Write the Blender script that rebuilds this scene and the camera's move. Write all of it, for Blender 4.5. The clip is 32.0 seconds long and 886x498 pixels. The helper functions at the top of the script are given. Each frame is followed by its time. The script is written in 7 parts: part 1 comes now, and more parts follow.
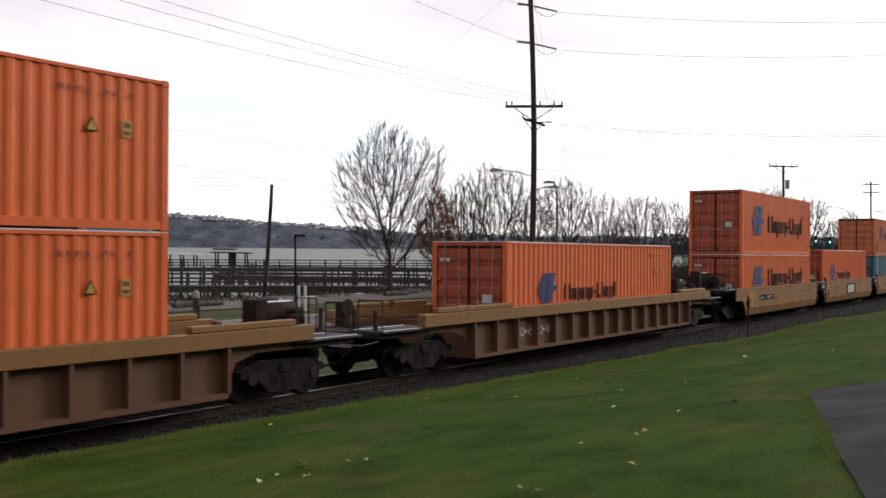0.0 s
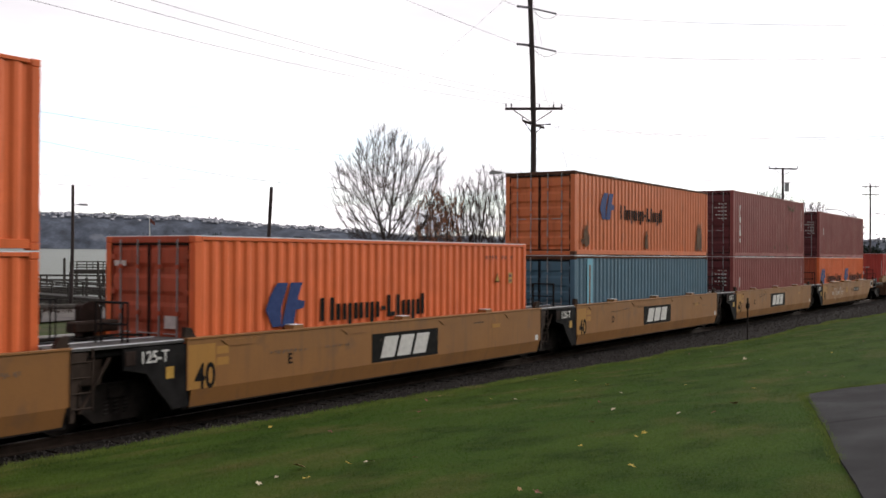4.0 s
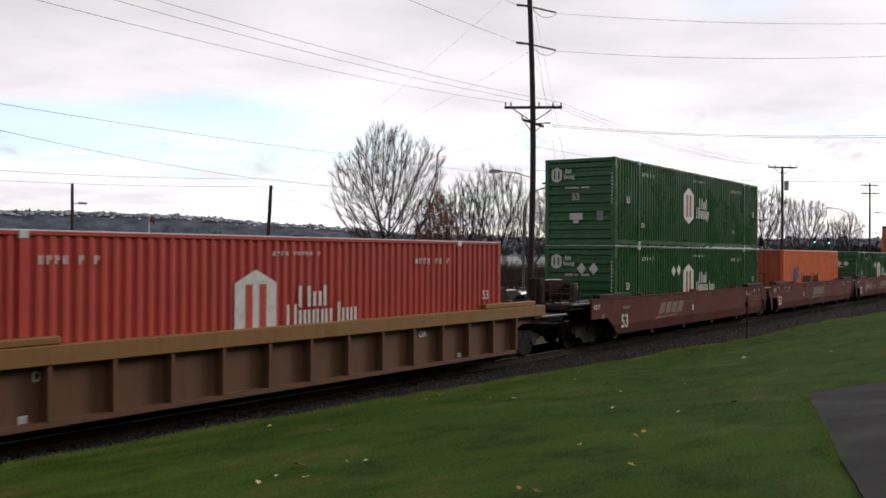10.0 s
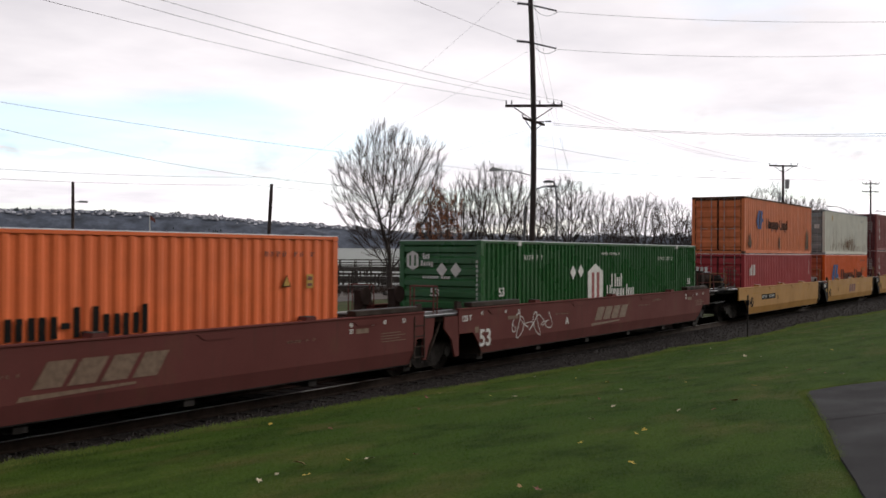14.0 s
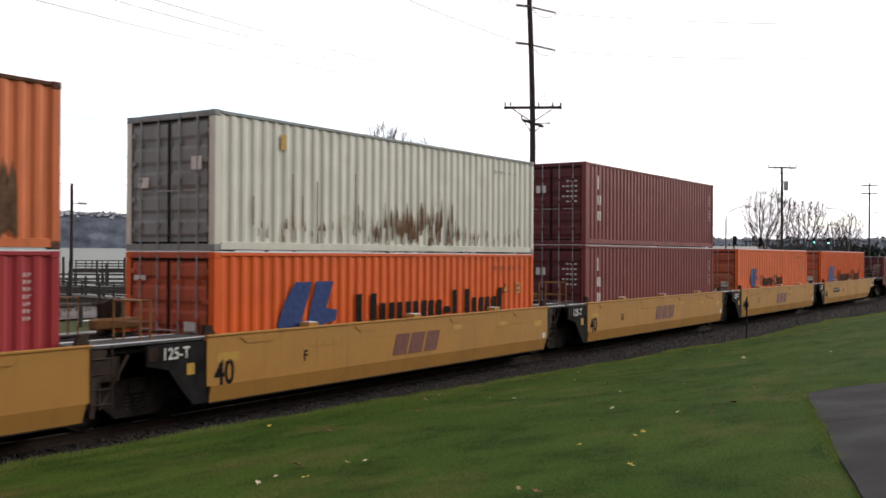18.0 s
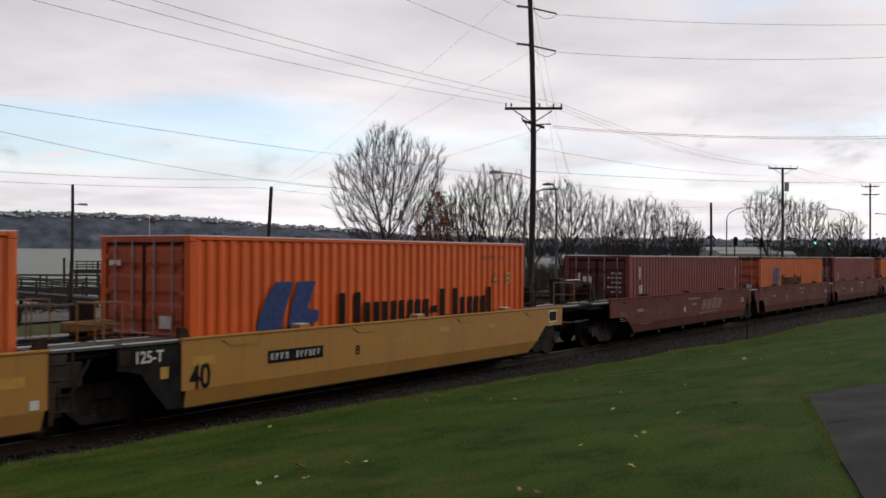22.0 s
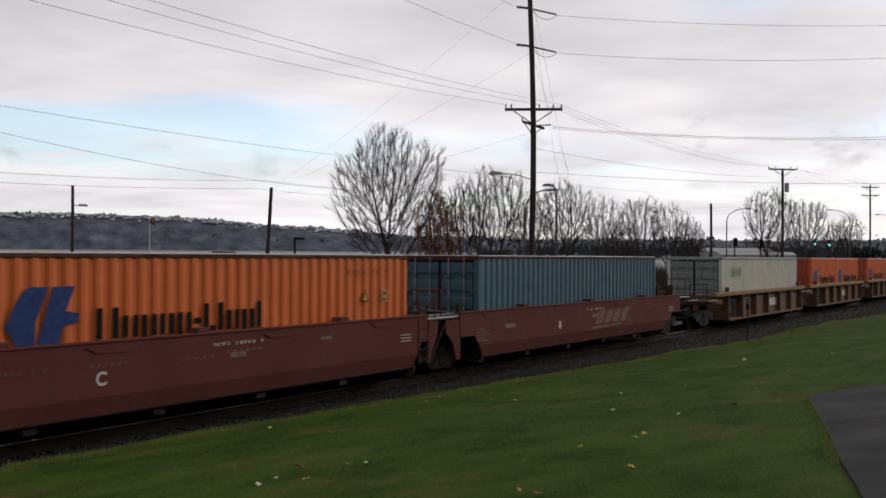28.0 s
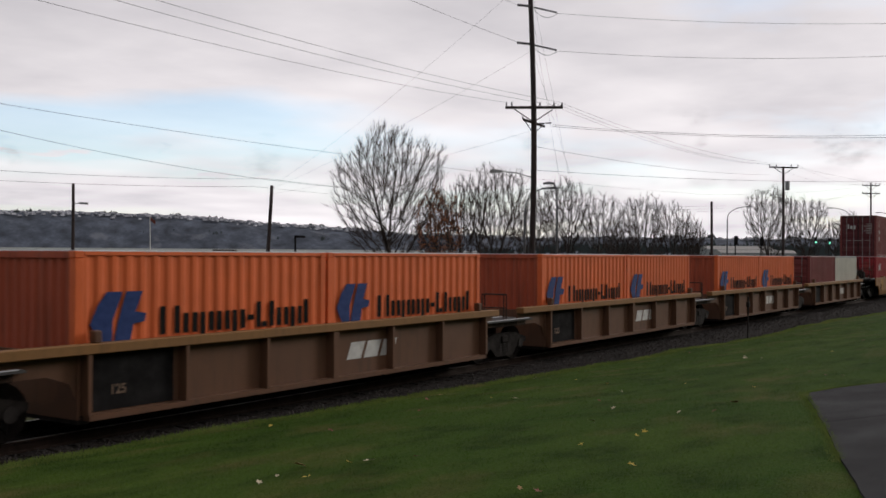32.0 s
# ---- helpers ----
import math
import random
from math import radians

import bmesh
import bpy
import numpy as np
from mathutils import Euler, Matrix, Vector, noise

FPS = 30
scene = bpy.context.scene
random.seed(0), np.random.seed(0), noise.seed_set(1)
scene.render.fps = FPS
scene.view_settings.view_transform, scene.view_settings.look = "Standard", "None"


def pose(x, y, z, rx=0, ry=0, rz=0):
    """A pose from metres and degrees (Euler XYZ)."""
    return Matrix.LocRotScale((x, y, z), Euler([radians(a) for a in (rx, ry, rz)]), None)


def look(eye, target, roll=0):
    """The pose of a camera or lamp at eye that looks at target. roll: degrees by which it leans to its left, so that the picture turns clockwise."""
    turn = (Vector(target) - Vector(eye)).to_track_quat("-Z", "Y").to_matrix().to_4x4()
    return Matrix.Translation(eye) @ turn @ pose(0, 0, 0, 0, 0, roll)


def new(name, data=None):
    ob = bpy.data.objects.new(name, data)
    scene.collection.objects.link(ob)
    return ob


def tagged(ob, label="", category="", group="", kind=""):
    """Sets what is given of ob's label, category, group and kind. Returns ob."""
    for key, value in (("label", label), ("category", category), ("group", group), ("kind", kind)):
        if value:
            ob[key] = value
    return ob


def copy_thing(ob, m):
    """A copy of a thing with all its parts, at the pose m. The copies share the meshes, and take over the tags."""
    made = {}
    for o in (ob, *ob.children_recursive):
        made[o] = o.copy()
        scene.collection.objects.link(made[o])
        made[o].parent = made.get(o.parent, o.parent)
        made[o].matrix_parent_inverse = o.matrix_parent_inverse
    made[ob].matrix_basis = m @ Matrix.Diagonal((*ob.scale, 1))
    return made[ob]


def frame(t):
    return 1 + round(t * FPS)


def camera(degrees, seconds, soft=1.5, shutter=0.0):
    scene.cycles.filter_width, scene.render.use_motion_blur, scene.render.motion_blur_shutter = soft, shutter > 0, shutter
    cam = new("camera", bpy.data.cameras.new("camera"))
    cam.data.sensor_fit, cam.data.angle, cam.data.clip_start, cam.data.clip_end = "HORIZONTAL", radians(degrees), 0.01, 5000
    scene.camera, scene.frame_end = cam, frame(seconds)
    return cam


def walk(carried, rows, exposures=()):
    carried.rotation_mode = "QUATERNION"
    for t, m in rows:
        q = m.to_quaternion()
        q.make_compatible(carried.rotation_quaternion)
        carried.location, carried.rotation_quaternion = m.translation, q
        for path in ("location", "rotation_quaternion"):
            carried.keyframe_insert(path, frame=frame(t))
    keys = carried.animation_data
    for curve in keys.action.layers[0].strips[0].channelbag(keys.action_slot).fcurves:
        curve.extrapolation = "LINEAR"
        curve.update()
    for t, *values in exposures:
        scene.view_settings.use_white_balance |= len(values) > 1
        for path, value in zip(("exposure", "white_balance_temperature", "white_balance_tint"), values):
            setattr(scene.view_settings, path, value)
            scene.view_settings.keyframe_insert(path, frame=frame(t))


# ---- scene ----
# ---------------------------------------------------------------- camera
# World: x along the railway (away), y across it towards the water, z up; the rail head beside the camera is about z = 0.
EYE = (0.0, 0.0, 2.9)
PSI = 56.487          # the camera looks this many degrees from +y towards +x
cam = camera(47.753, 32.0, soft=1.6, shutter=0.14)


def cam_pose(dx, dy):
    # dx, dy: a slight shake of the tripod head, in hundredths of a degree to the right and down
    m = pose(*EYE, 90, 0, -PSI - dx * 0.01)
    return m @ pose(0, 0, 0, dy * 0.01, 0, 0.476)


SHAKE = [(0, -3, -10), (0.5, -3, -6), (1.0, 0, -3), (1.5, 0, 0), (3.0, 0, 0), (3.5, -1, 2), (5.5, 0, 5), (6.0, 0, 6), (6.5, 2, 8),
         (7.0, 0, 6), (8.0, -3, 4), (8.5, 0, 3), (9.0, 0, 0), (10.0, 2, -4), (10.5, 0, -9), (11.0, 0, -12), (11.5, -3, -13), (12.0, -3, -13),
         (12.5, 0, -10), (13.0, 0, -11), (13.5, -2, -13), (15.5, 0, -13), (16.0, 0, -11), (16.5, 5, -8), (17.0, 2, -8), (18.0, 4, -3),
         (18.5, 2, -1), (19.0, -2, 1), (19.5, -3, 3), (20.5, 0, 5), (21.0, 0, 4), (22.0, 0, 2), (23.0, 1, -3), (24.0, 1, 0),
         (25.0, -3, 1), (25.5, 0, 3), (27.5, 0, 7), (28.0, 0, 7), (29.0, 4, 9), (29.5, 4, 9), (30.0, 2, 6), (30.5, 3, 5), (31.0, 0, -2),
         (31.5, 0, -2), (32.0, -3, -4)]
# the camera's own exposure: it opens while dark cars fill the picture
STOPS = [(0, 0.25), (1, -0.14), (2, -0.12), (2.5, 0.06), (3.5, 0.3), (5.5, 0.6), (6.5, 0.72), (8, 0.7), (9, 0.35), (10, -0.02), (11, -0.02), (12, 0.65), (13, 0.3),
         (13.5, 0.15), (16, -0.08), (17, 0.32), (18, 0.52), (19, 0.5), (20, 0.35), (20.5, 0.05), (21, -0.15), (23, -0.27), (25, -0.27), (32, -0.32)]
walk(cam, [(t, cam_pose(a, b)) for t, a, b in SHAKE], STOPS)

# ---------------------------------------------------------------- sky and sun
SUN_AZ, SUN_EL = 116.0, 19.0    # degrees from +y towards +x; behind thin cloud, past the end of the line
world = bpy.data.worlds.new("overcast_sky")
scene.world = world
world.use_nodes = True
wn, wl = world.node_tree.nodes, world.node_tree.links
wn.clear()


def wnode(kind, **kw):
    n = wn.new(kind)
    for k, val in kw.items():
        n.inputs[k].default_value = val
    return n


def build_sky():
    out = wn.new("ShaderNodeOutputWorld")
    sky = wn.new("ShaderNodeTexSky")
    sky.sky_type, sky.sun_disc = "NISHITA", False
    sky.sun_elevation, sky.sun_rotation = radians(SUN_EL), radians(SUN_AZ)
    sky.air_density, sky.dust_density, sky.ozone_density = 1.0, 0.4, 3.0
    clear = wnode("ShaderNodeBackground", Strength=0.26)
    wl.new(sky.outputs[0], clear.inputs[0])
    tc = wn.new("ShaderNodeTexCoord")
    sep = wn.new("ShaderNodeSeparateXYZ")
    wl.new(tc.outputs["Generated"], sep.inputs[0])
    up = wn.new("ShaderNodeMath")
    up.operation = "MAXIMUM"
    up.inputs[1].default_value = 0.0
    wl.new(sep.outputs[2], up.inputs[0])
    lift = wn.new("ShaderNodeMath")
    lift.operation = "ADD"
    lift.inputs[1].default_value = 0.09
    wl.new(up.outputs[0], lift.inputs[0])
    comb = wn.new("ShaderNodeCombineXYZ")
    for i in range(2):
        dv = wn.new("ShaderNodeMath")
        dv.operation = "DIVIDE"
        wl.new(sep.outputs[i], dv.inputs[0])
        wl.new(lift.outputs[0], dv.inputs[1])
        wl.new(dv.outputs[0], comb.inputs[i])
    # banks of cloud, with thin clear strips low over the water
    n1 = wnode("ShaderNodeTexNoise", Scale=0.55, Detail=7.0, Roughness=0.52)
    n2 = wnode("ShaderNodeTexNoise", Scale=1.5, Detail=6.0, Roughness=0.5)
    for n in (n1, n2):
        wl.new(comb.outputs[0], n.inputs["Vector"])
    tone = wn.new("ShaderNodeValToRGB")
    e = tone.color_ramp.elements
    e[0].position, e[0].color = 0.34, (0.53, 0.505, 0.535, 1)
    e[1].position, e[1].color = 0.66, (0.84, 0.795, 0.808, 1)
    mixn = wn.new("ShaderNodeMix")
    mixn.data_type = "FLOAT"
    mixn.inputs[0].default_value = 0.38
    wl.new(n1.outputs[0], mixn.inputs[2])
    wl.new(n2.outputs[0], mixn.inputs[3])
    wl.new(mixn.outputs[0], tone.inputs[0])
    # brighter towards the horizon
    low = wn.new("ShaderNodeMapRange")
    for i, val in enumerate((0.0, 0.30, 1.62, 1.20)):
        low.inputs[i + 1].default_value = val
    wl.new(up.outputs[0], low.inputs[0])
    # the cloud glows more towards the hidden sun
    dot = wn.new("ShaderNodeVectorMath")
    dot.operation = "DOT_PRODUCT"
    dot.inputs[1].default_value = (math.sin(radians(SUN_AZ)), math.cos(radians(SUN_AZ)), 0.0)
    wl.new(tc.outputs["Generated"], dot.inputs[0])
    side = wn.new("ShaderNodeMapRange")
    for i, val in enumerate((-1.0, 0.2, 0.38, 1.06)):
        side.inputs[i + 1].default_value = val
    wl.new(dot.outputs["Value"], side.inputs[0])
    glow = wn.new("ShaderNodeMath")
    glow.operation = "MULTIPLY"
    wl.new(low.outputs[0], glow.inputs[0])
    wl.new(side.outputs[0], glow.inputs[1])
    # small torn scraps of darker cloud hang under the bank
    scrap = wnode("ShaderNodeTexNoise", Scale=13.0, Detail=6.0, Roughness=0.55)
    at = wn.new("ShaderNodeMapping")
    at.inputs["Location"].default_value = (4.4, 0.7, 0.0)
    at.inputs["Scale"].default_value = (1.0, 1.0, 2.0)
    wl.new(tc.outputs["Generated"], at.inputs[0])
    wl.new(at.outputs[0], scrap.inputs["Vector"])
    dim = wn.new("ShaderNodeMapRange")
    for i, val in enumerate((0.58, 0.70, 0.0, 0.38)):
        dim.inputs[i + 1].default_value = val
    wl.new(scrap.outputs[0], dim.inputs[0])
    belt = wn.new("ShaderNodeValToRGB")
    ce = belt.color_ramp.elements
    ce[0].position, ce[0].color = 0.03, (0, 0, 0, 1)
    ce[1].position, ce[1].color = 0.145, (0, 0, 0, 1)
    core = ce.new(0.10)
    core.color = (1, 1, 1, 1)
    wl.new(up.outputs[0], belt.inputs[0])
    thin = wn.new("ShaderNodeMath")
    thin.operation = "MULTIPLY"
    wl.new(dim.outputs[0], thin.inputs[0])
    wl.new(belt.outputs[0], thin.inputs[1])
    rest = wn.new("ShaderNodeMath")
    rest.operation = "SUBTRACT"
    rest.inputs[0].default_value = 1.0
    wl.new(thin.outputs[0], rest.inputs[1])
    dull = wn.new("ShaderNodeMath")
    dull.operation = "MULTIPLY"
    wl.new(glow.outputs[0], dull.inputs[0])
    wl.new(rest.outputs[0], dull.inputs[1])
    cloud = wn.new("ShaderNodeBackground")
    wl.new(tone.outputs[0], cloud.inputs[0])
    wl.new(dull.outputs[0], cloud.inputs[1])
    # clear strips, mostly low down
    band = wn.new("ShaderNodeValToRGB")
    be = band.color_ramp.elements
    be[0].position, be[0].color = 0.02, (0, 0, 0, 1)
    be[1].position, be[1].color = 0.16, (0, 0, 0, 1)
    top = be.new(0.085)
    top.color = (1, 1, 1, 1)
    wl.new(up.outputs[0], band.inputs[0])
    n3 = wnode("ShaderNodeTexNoise", Scale=0.36, Detail=6.0, Roughness=0.5)
    shift = wn.new("ShaderNodeMapping")
    shift.inputs["Location"].default_value = (3.7, 1.9, 0.0)
    shift.inputs["Rotation"].default_value = (0.0, 0.0, radians(-19))
    wl.new(comb.outputs[0], shift.inputs[0])
    wl.new(shift.outputs[0], n3.inputs["Vector"])
    less = wn.new("ShaderNodeMath")
    less.operation = "MULTIPLY_ADD"
    less.inputs[1].default_value = -0.16
    wl.new(band.outputs[0], less.inputs[0])
    wl.new(n3.outputs[0], less.inputs[2])
    gap = wn.new("ShaderNodeMapRange")
    for i, val in enumerate((0.30, 0.44, 0.42, 1.0)):
        gap.inputs[i + 1].default_value = val
    wl.new(less.outputs[0], gap.inputs[0])
    # small grey puffs drift in the clear strips
    n4 = wnode("ShaderNodeTexNoise", Scale=1.15, Detail=5.0, Roughness=0.55)
    far = wn.new("ShaderNodeMapping")
    far.inputs["Location"].default_value = (1.3, 6.2, 0.0)
    wl.new(comb.outputs[0], far.inputs[0])
    wl.new(far.outputs[0], n4.inputs["Vector"])
    puff = wn.new("ShaderNodeMapRange")
    for i, val in enumerate((0.60, 0.67, 0.0, 0.9)):
        puff.inputs[i + 1].default_value = val
    wl.new(n4.outputs[0], puff.inputs[0])
    cover = wn.new("ShaderNodeMath")
    cover.operation = "MAXIMUM"
    wl.new(gap.outputs[0], cover.inputs[0])
    wl.new(puff.outputs[0], cover.inputs[1])
    mix = wn.new("ShaderNodeMixShader")
    wl.new(cover.outputs[0], mix.inputs[0])
    wl.new(clear.outputs[0], mix.inputs[1])
    wl.new(cloud.outputs[0], mix.inputs[2])
    wl.new(mix.outputs[0], out.inputs[0])


build_sky()
sun_data = bpy.data.lights.new("sun", "SUN")
sun_data.energy, sun_data.angle, sun_data.color = 1.2, radians(16), (1.0, 0.95, 0.88)
sun = new("sun", sun_data)
sun.matrix_world = look((60, 20, 60), (60 - math.sin(radians(SUN_AZ)) * math.cos(radians(SUN_EL)) * 10, 20 - math.cos(radians(SUN_AZ)) * math.cos(radians(SUN_EL)) * 10,
                        60 - math.sin(radians(SUN_EL)) * 10))

# ---------------------------------------------------------------- materials


def mat(name, colour, rough=0.6, metal=0.0, vary=0.25, scale=3.0, fine=60.0, bump=0.15, streak=0.0, streak_colour=(0.05, 0.03, 0.02), stretch=(1, 1, 1),
        random_tone=0.0, spec=0.5, patch=0.0, patch_colour=(0.1, 0.06, 0.03), patch_scale=1.2):
    """A weathered surface: large stains, fine grain and relief, vertical streaks and patches with shapes of their own."""
    m = bpy.data.materials.new(name)
    m.use_nodes = True
    n, l = m.node_tree.nodes, m.node_tree.links
    b = n["Principled BSDF"]
    b.inputs["Metallic"].default_value = metal
    b.inputs["Specular IOR Level"].default_value = spec
    tc = n.new("ShaderNodeTexCoord")
    mp = n.new("ShaderNodeMapping")
    mp.inputs["Scale"].default_value = stretch
    l.new(tc.outputs["Object"], mp.inputs[0])

    def tex(sc, det=5.0, vec=None):
        t = n.new("ShaderNodeTexNoise")
        t.inputs["Scale"].default_value, t.inputs["Detail"].default_value = sc, det
        l.new((vec or mp).outputs[0], t.inputs["Vector"])
        return t

    def ramp(src, a, bb, lo=0.0, hi=1.0):
        r = n.new("ShaderNodeMapRange")
        for i, val in enumerate((a, bb, lo, hi)):
            r.inputs[i + 1].default_value = val
        l.new(src, r.inputs[0])
        return r.outputs[0]

    def blend(fac, c1, c2, mode="MIX"):
        x = n.new("ShaderNodeMix")
        x.data_type, x.blend_type = "RGBA", mode
        for sock, val in ((x.inputs[0], fac), (x.inputs[6], c1), (x.inputs[7], c2)):
            if isinstance(val, bpy.types.NodeSocket):
                l.new(val, sock)
            elif isinstance(val, (int, float)):
                sock.default_value = val
            else:
                sock.default_value = (*val[:3], 1)
        return x.outputs[2]

    big, small = tex(scale), tex(fine, 3.0)
    lo = [c * (1 - vary) for c in colour]
    hi = [min(1, c * (1 + vary * 0.7)) for c in colour]
    col = blend(ramp(big.outputs[0], 0.3, 0.7), lo, hi)
    col = blend(ramp(small.outputs[0], 0.35, 0.75, 0.0, 0.5), col, [c * (1 - vary) for c in colour])
    if random_tone:
        oi = n.new("ShaderNodeObjectInfo")
        hv = n.new("ShaderNodeHueSaturation")
        l.new(ramp(oi.outputs["Random"], 0, 1, 1 - random_tone, 1 + random_tone), hv.inputs["Value"])
        l.new(col, hv.inputs["Color"])
        col = hv.outputs[0]
    if streak:
        sm = n.new("ShaderNodeMapping")
        sm.inputs["Scale"].default_value = (5.0, 5.0, 0.5)
        l.new(tc.outputs["Object"], sm.inputs[0])
        st = tex(1.3, 6.0, sm)
        col = blend(ramp(st.outputs[0], 0.52, 0.78, 0.0, streak), col, streak_colour)
    if patch:
        pt = tex(patch_scale, 8.0)
        col = blend(ramp(pt.outputs[0], 0.60, 0.68, 0.0, patch), col, patch_colour)
    l.new(col, b.inputs["Base Color"])
    l.new(ramp(big.outputs[0], 0.3, 0.7, min(1, rough + 0.1), max(0.05, rough - 0.1)), b.inputs["Roughness"])
    if bump:
        bp = n.new("ShaderNodeBump")
        bp.inputs["Strength"].default_value, bp.inputs["Distance"].default_value = bump, 0.02
        l.new(small.outputs[0], bp.inputs["Height"])
        l.new(bp.outputs[0], b.inputs["Normal"])
    return m


def paint(name, colour, wear=0.35, **kw):
    a = dict(rough=0.5, vary=0.12, scale=0.9, fine=25, bump=0.05, streak=wear, patch=wear * 0.5, patch_scale=0.9, spec=0.2)
    a.update(kw)
    return mat(name, colour, **a)


ORANGE = paint("faded_orange_paint", (0.75, 0.160, 0.050), 0.3, streak_colour=(0.16, 0.05, 0.02))
ORANGE_OLD = paint("weathered_orange_paint", (0.62, 0.172, 0.066), 0.4, streak_colour=(0.16, 0.06, 0.03))
AMBER = paint("yellow_orange_paint", (0.64, 0.150, 0.040), 0.2, streak_colour=(0.2, 0.07, 0.02))
VERMILION = paint("bright_orange_paint", (0.68, 0.11, 0.018), 0.2, streak_colour=(0.2, 0.05, 0.02))
MAROON = paint("maroon_paint", (0.20, 0.048, 0.047), 0.25, streak_colour=(0.05, 0.02, 0.02))
MAROON_DULL = paint("dull_brown_red_paint", (0.26, 0.074, 0.068), 0.25, streak_colour=(0.06, 0.03, 0.02))
CRIMSON = paint("crimson_paint", (0.34, 0.036, 0.042), 0.2, streak_colour=(0.09, 0.02, 0.02))
RED = paint("light_red_paint", (0.47, 0.07, 0.055), 0.2, streak_colour=(0.15, 0.03, 0.03))
TEAL = paint("teal_paint", (0.078, 0.155, 0.215), 0.25, streak_colour=(0.10, 0.09, 0.07))
TEAL_DULL = paint("dull_teal_paint", (0.060, 0.128, 0.168), 0.25, streak_colour=(0.10, 0.09, 0.07))
TEAL_LIGHT = paint("pale_blue_patch_paint", (0.17, 0.42, 0.55), 0.2, streak_colour=(0.3, 0.16, 0.08))
GREEN = paint("green_paint", (0.020, 0.098, 0.028), 0.2, rough=0.29, spec=0.5, streak_colour=(0.02, 0.04, 0.02))
WHITE = paint("stained_white_paint", (0.64, 0.63, 0.55), 0.35, streak_colour=(0.34, 0.29, 0.20), patch=0.22, patch_colour=(0.26, 0.17, 0.09))
GREY = paint("grey_paint", (0.25, 0.27, 0.27), 0.35, streak_colour=(0.12, 0.09, 0.06))
# container end paints: shade is mixed into the darker tone, plus grime streaks
ORANGE_END_SHADE = paint("shaded_grimed_red_orange_end_paint", (0.46, 0.105, 0.055), 0.55, rough=0.65, streak_colour=(0.13, 0.06, 0.04), patch=0.4, patch_colour=(0.20, 0.08, 0.055))
MAROON_END_SHADE = paint("shaded_grimed_plum_end_paint", (0.125, 0.034, 0.038), 0.5, rough=0.65, streak_colour=(0.05, 0.025, 0.025))
YELLOW = paint("car_yellow_paint", (0.405, 0.205, 0.050), 0.3, streak_colour=(0.20, 0.11, 0.04))
YELLOW_OLD = paint("faded_car_yellow_paint", (0.275, 0.130, 0.044), 0.8, streak_colour=(0.19, 0.10, 0.045), patch=0.65, patch_scale=1.7, patch_colour=(0.20, 0.105, 0.05))
OXIDE = paint("oxide_red_paint", (0.130, 0.043, 0.038), 0.4, spec=0.06, rough=0.8, streak_colour=(0.07, 0.04, 0.03))
BROWN = paint("rusty_brown_side_sheet", (0.150, 0.077, 0.046), 0.6, streak_colour=(0.075, 0.048, 0.034), patch=0.45, patch_colour=(0.085, 0.052, 0.04))
BLACK_PAINT = mat("black_paint", (0.019, 0.018, 0.018), 0.85, vary=0.5, bump=0.08, spec=0.05)
DARK_STEEL = mat("grimy_dark_steel", (0.022, 0.018, 0.016), 0.8, 0.0, vary=0.5, scale=4, bump=0.2, spec=0.2)
BRAKE_DUST = mat("dusty_running_gear", (0.019, 0.015, 0.013), 0.9, vary=0.5, scale=5, bump=0.25, spec=0.15)
GALV = mat("galvanised_steel", (0.34, 0.34, 0.34), 0.55, 0.5, vary=0.2)
MARK_WHITE = mat("white_marking_paint", (0.62, 0.61, 0.58), 0.6, vary=0.15, scale=8, bump=0.0)
MARK_BLACK = mat("black_marking_paint", (0.010, 0.0095, 0.009), 0.85, spec=0.1, vary=0.3, scale=8, bump=0.0)
MARK_BLUE = mat("blue_marking_paint", (0.024, 0.05, 0.17), 0.7, spec=0.2, vary=0.2, scale=8, bump=0.0)
MARK_RED = mat("red_marking_paint", (0.25, 0.022, 0.022), 0.5, vary=0.2, scale=8, bump=0.0)
MARK_BROWN = mat("brown_marking_paint", (0.15, 0.035, 0.022), 0.6, vary=0.3, scale=8, bump=0.0)
MARK_TAN = mat("faded_tan_marking_paint", (0.175, 0.11, 0.068), 0.7, vary=0.3, scale=8, bump=0.0)
OXIDE_FAINT = mat("worn_oxide_marking_paint", (0.165, 0.075, 0.055), 0.8, vary=0.4, scale=8, bump=0.0)
MARK_YELLOW = mat("yellow_marking_paint", (0.48, 0.27, 0.03), 0.6, vary=0.15, scale=8, bump=0.0)
RAIL_TOP = mat("polished_rail_steel", (0.26, 0.24, 0.22), 0.42, 1.0, vary=0.1, bump=0.0)
RAIL_SIDE = mat("rusty_rail_steel", (0.035, 0.022, 0.016), 0.9, vary=0.4, spec=0.2)
TIE = mat("creosoted_tie_wood", (0.020, 0.016, 0.013), 0.9, spec=0.15, vary=0.4, scale=5, bump=0.4, random_tone=0.3)
BALLAST = mat("dark_ballast_bed", (0.023, 0.020, 0.018), 0.95, spec=0.1, vary=0.5, scale=6, fine=22, bump=0.9)
STONE = mat("ballast_stone", (0.046, 0.040, 0.037), 0.9, spec=0.2, vary=0.4, scale=9, bump=0.3)
POLE_WOOD = mat("dark_pole_wood", (0.038, 0.026, 0.024), 0.9, vary=0.4, scale=3, fine=30, bump=0.35, stretch=(6, 6, 0.6))
OLD_WOOD = mat("weathered_grey_timber", (0.045, 0.038, 0.031), 0.9, vary=0.45, scale=3, fine=25, bump=0.35)
WIRE = mat("dark_cable", (0.05, 0.048, 0.05), 0.6, vary=0.2, bump=0.0)
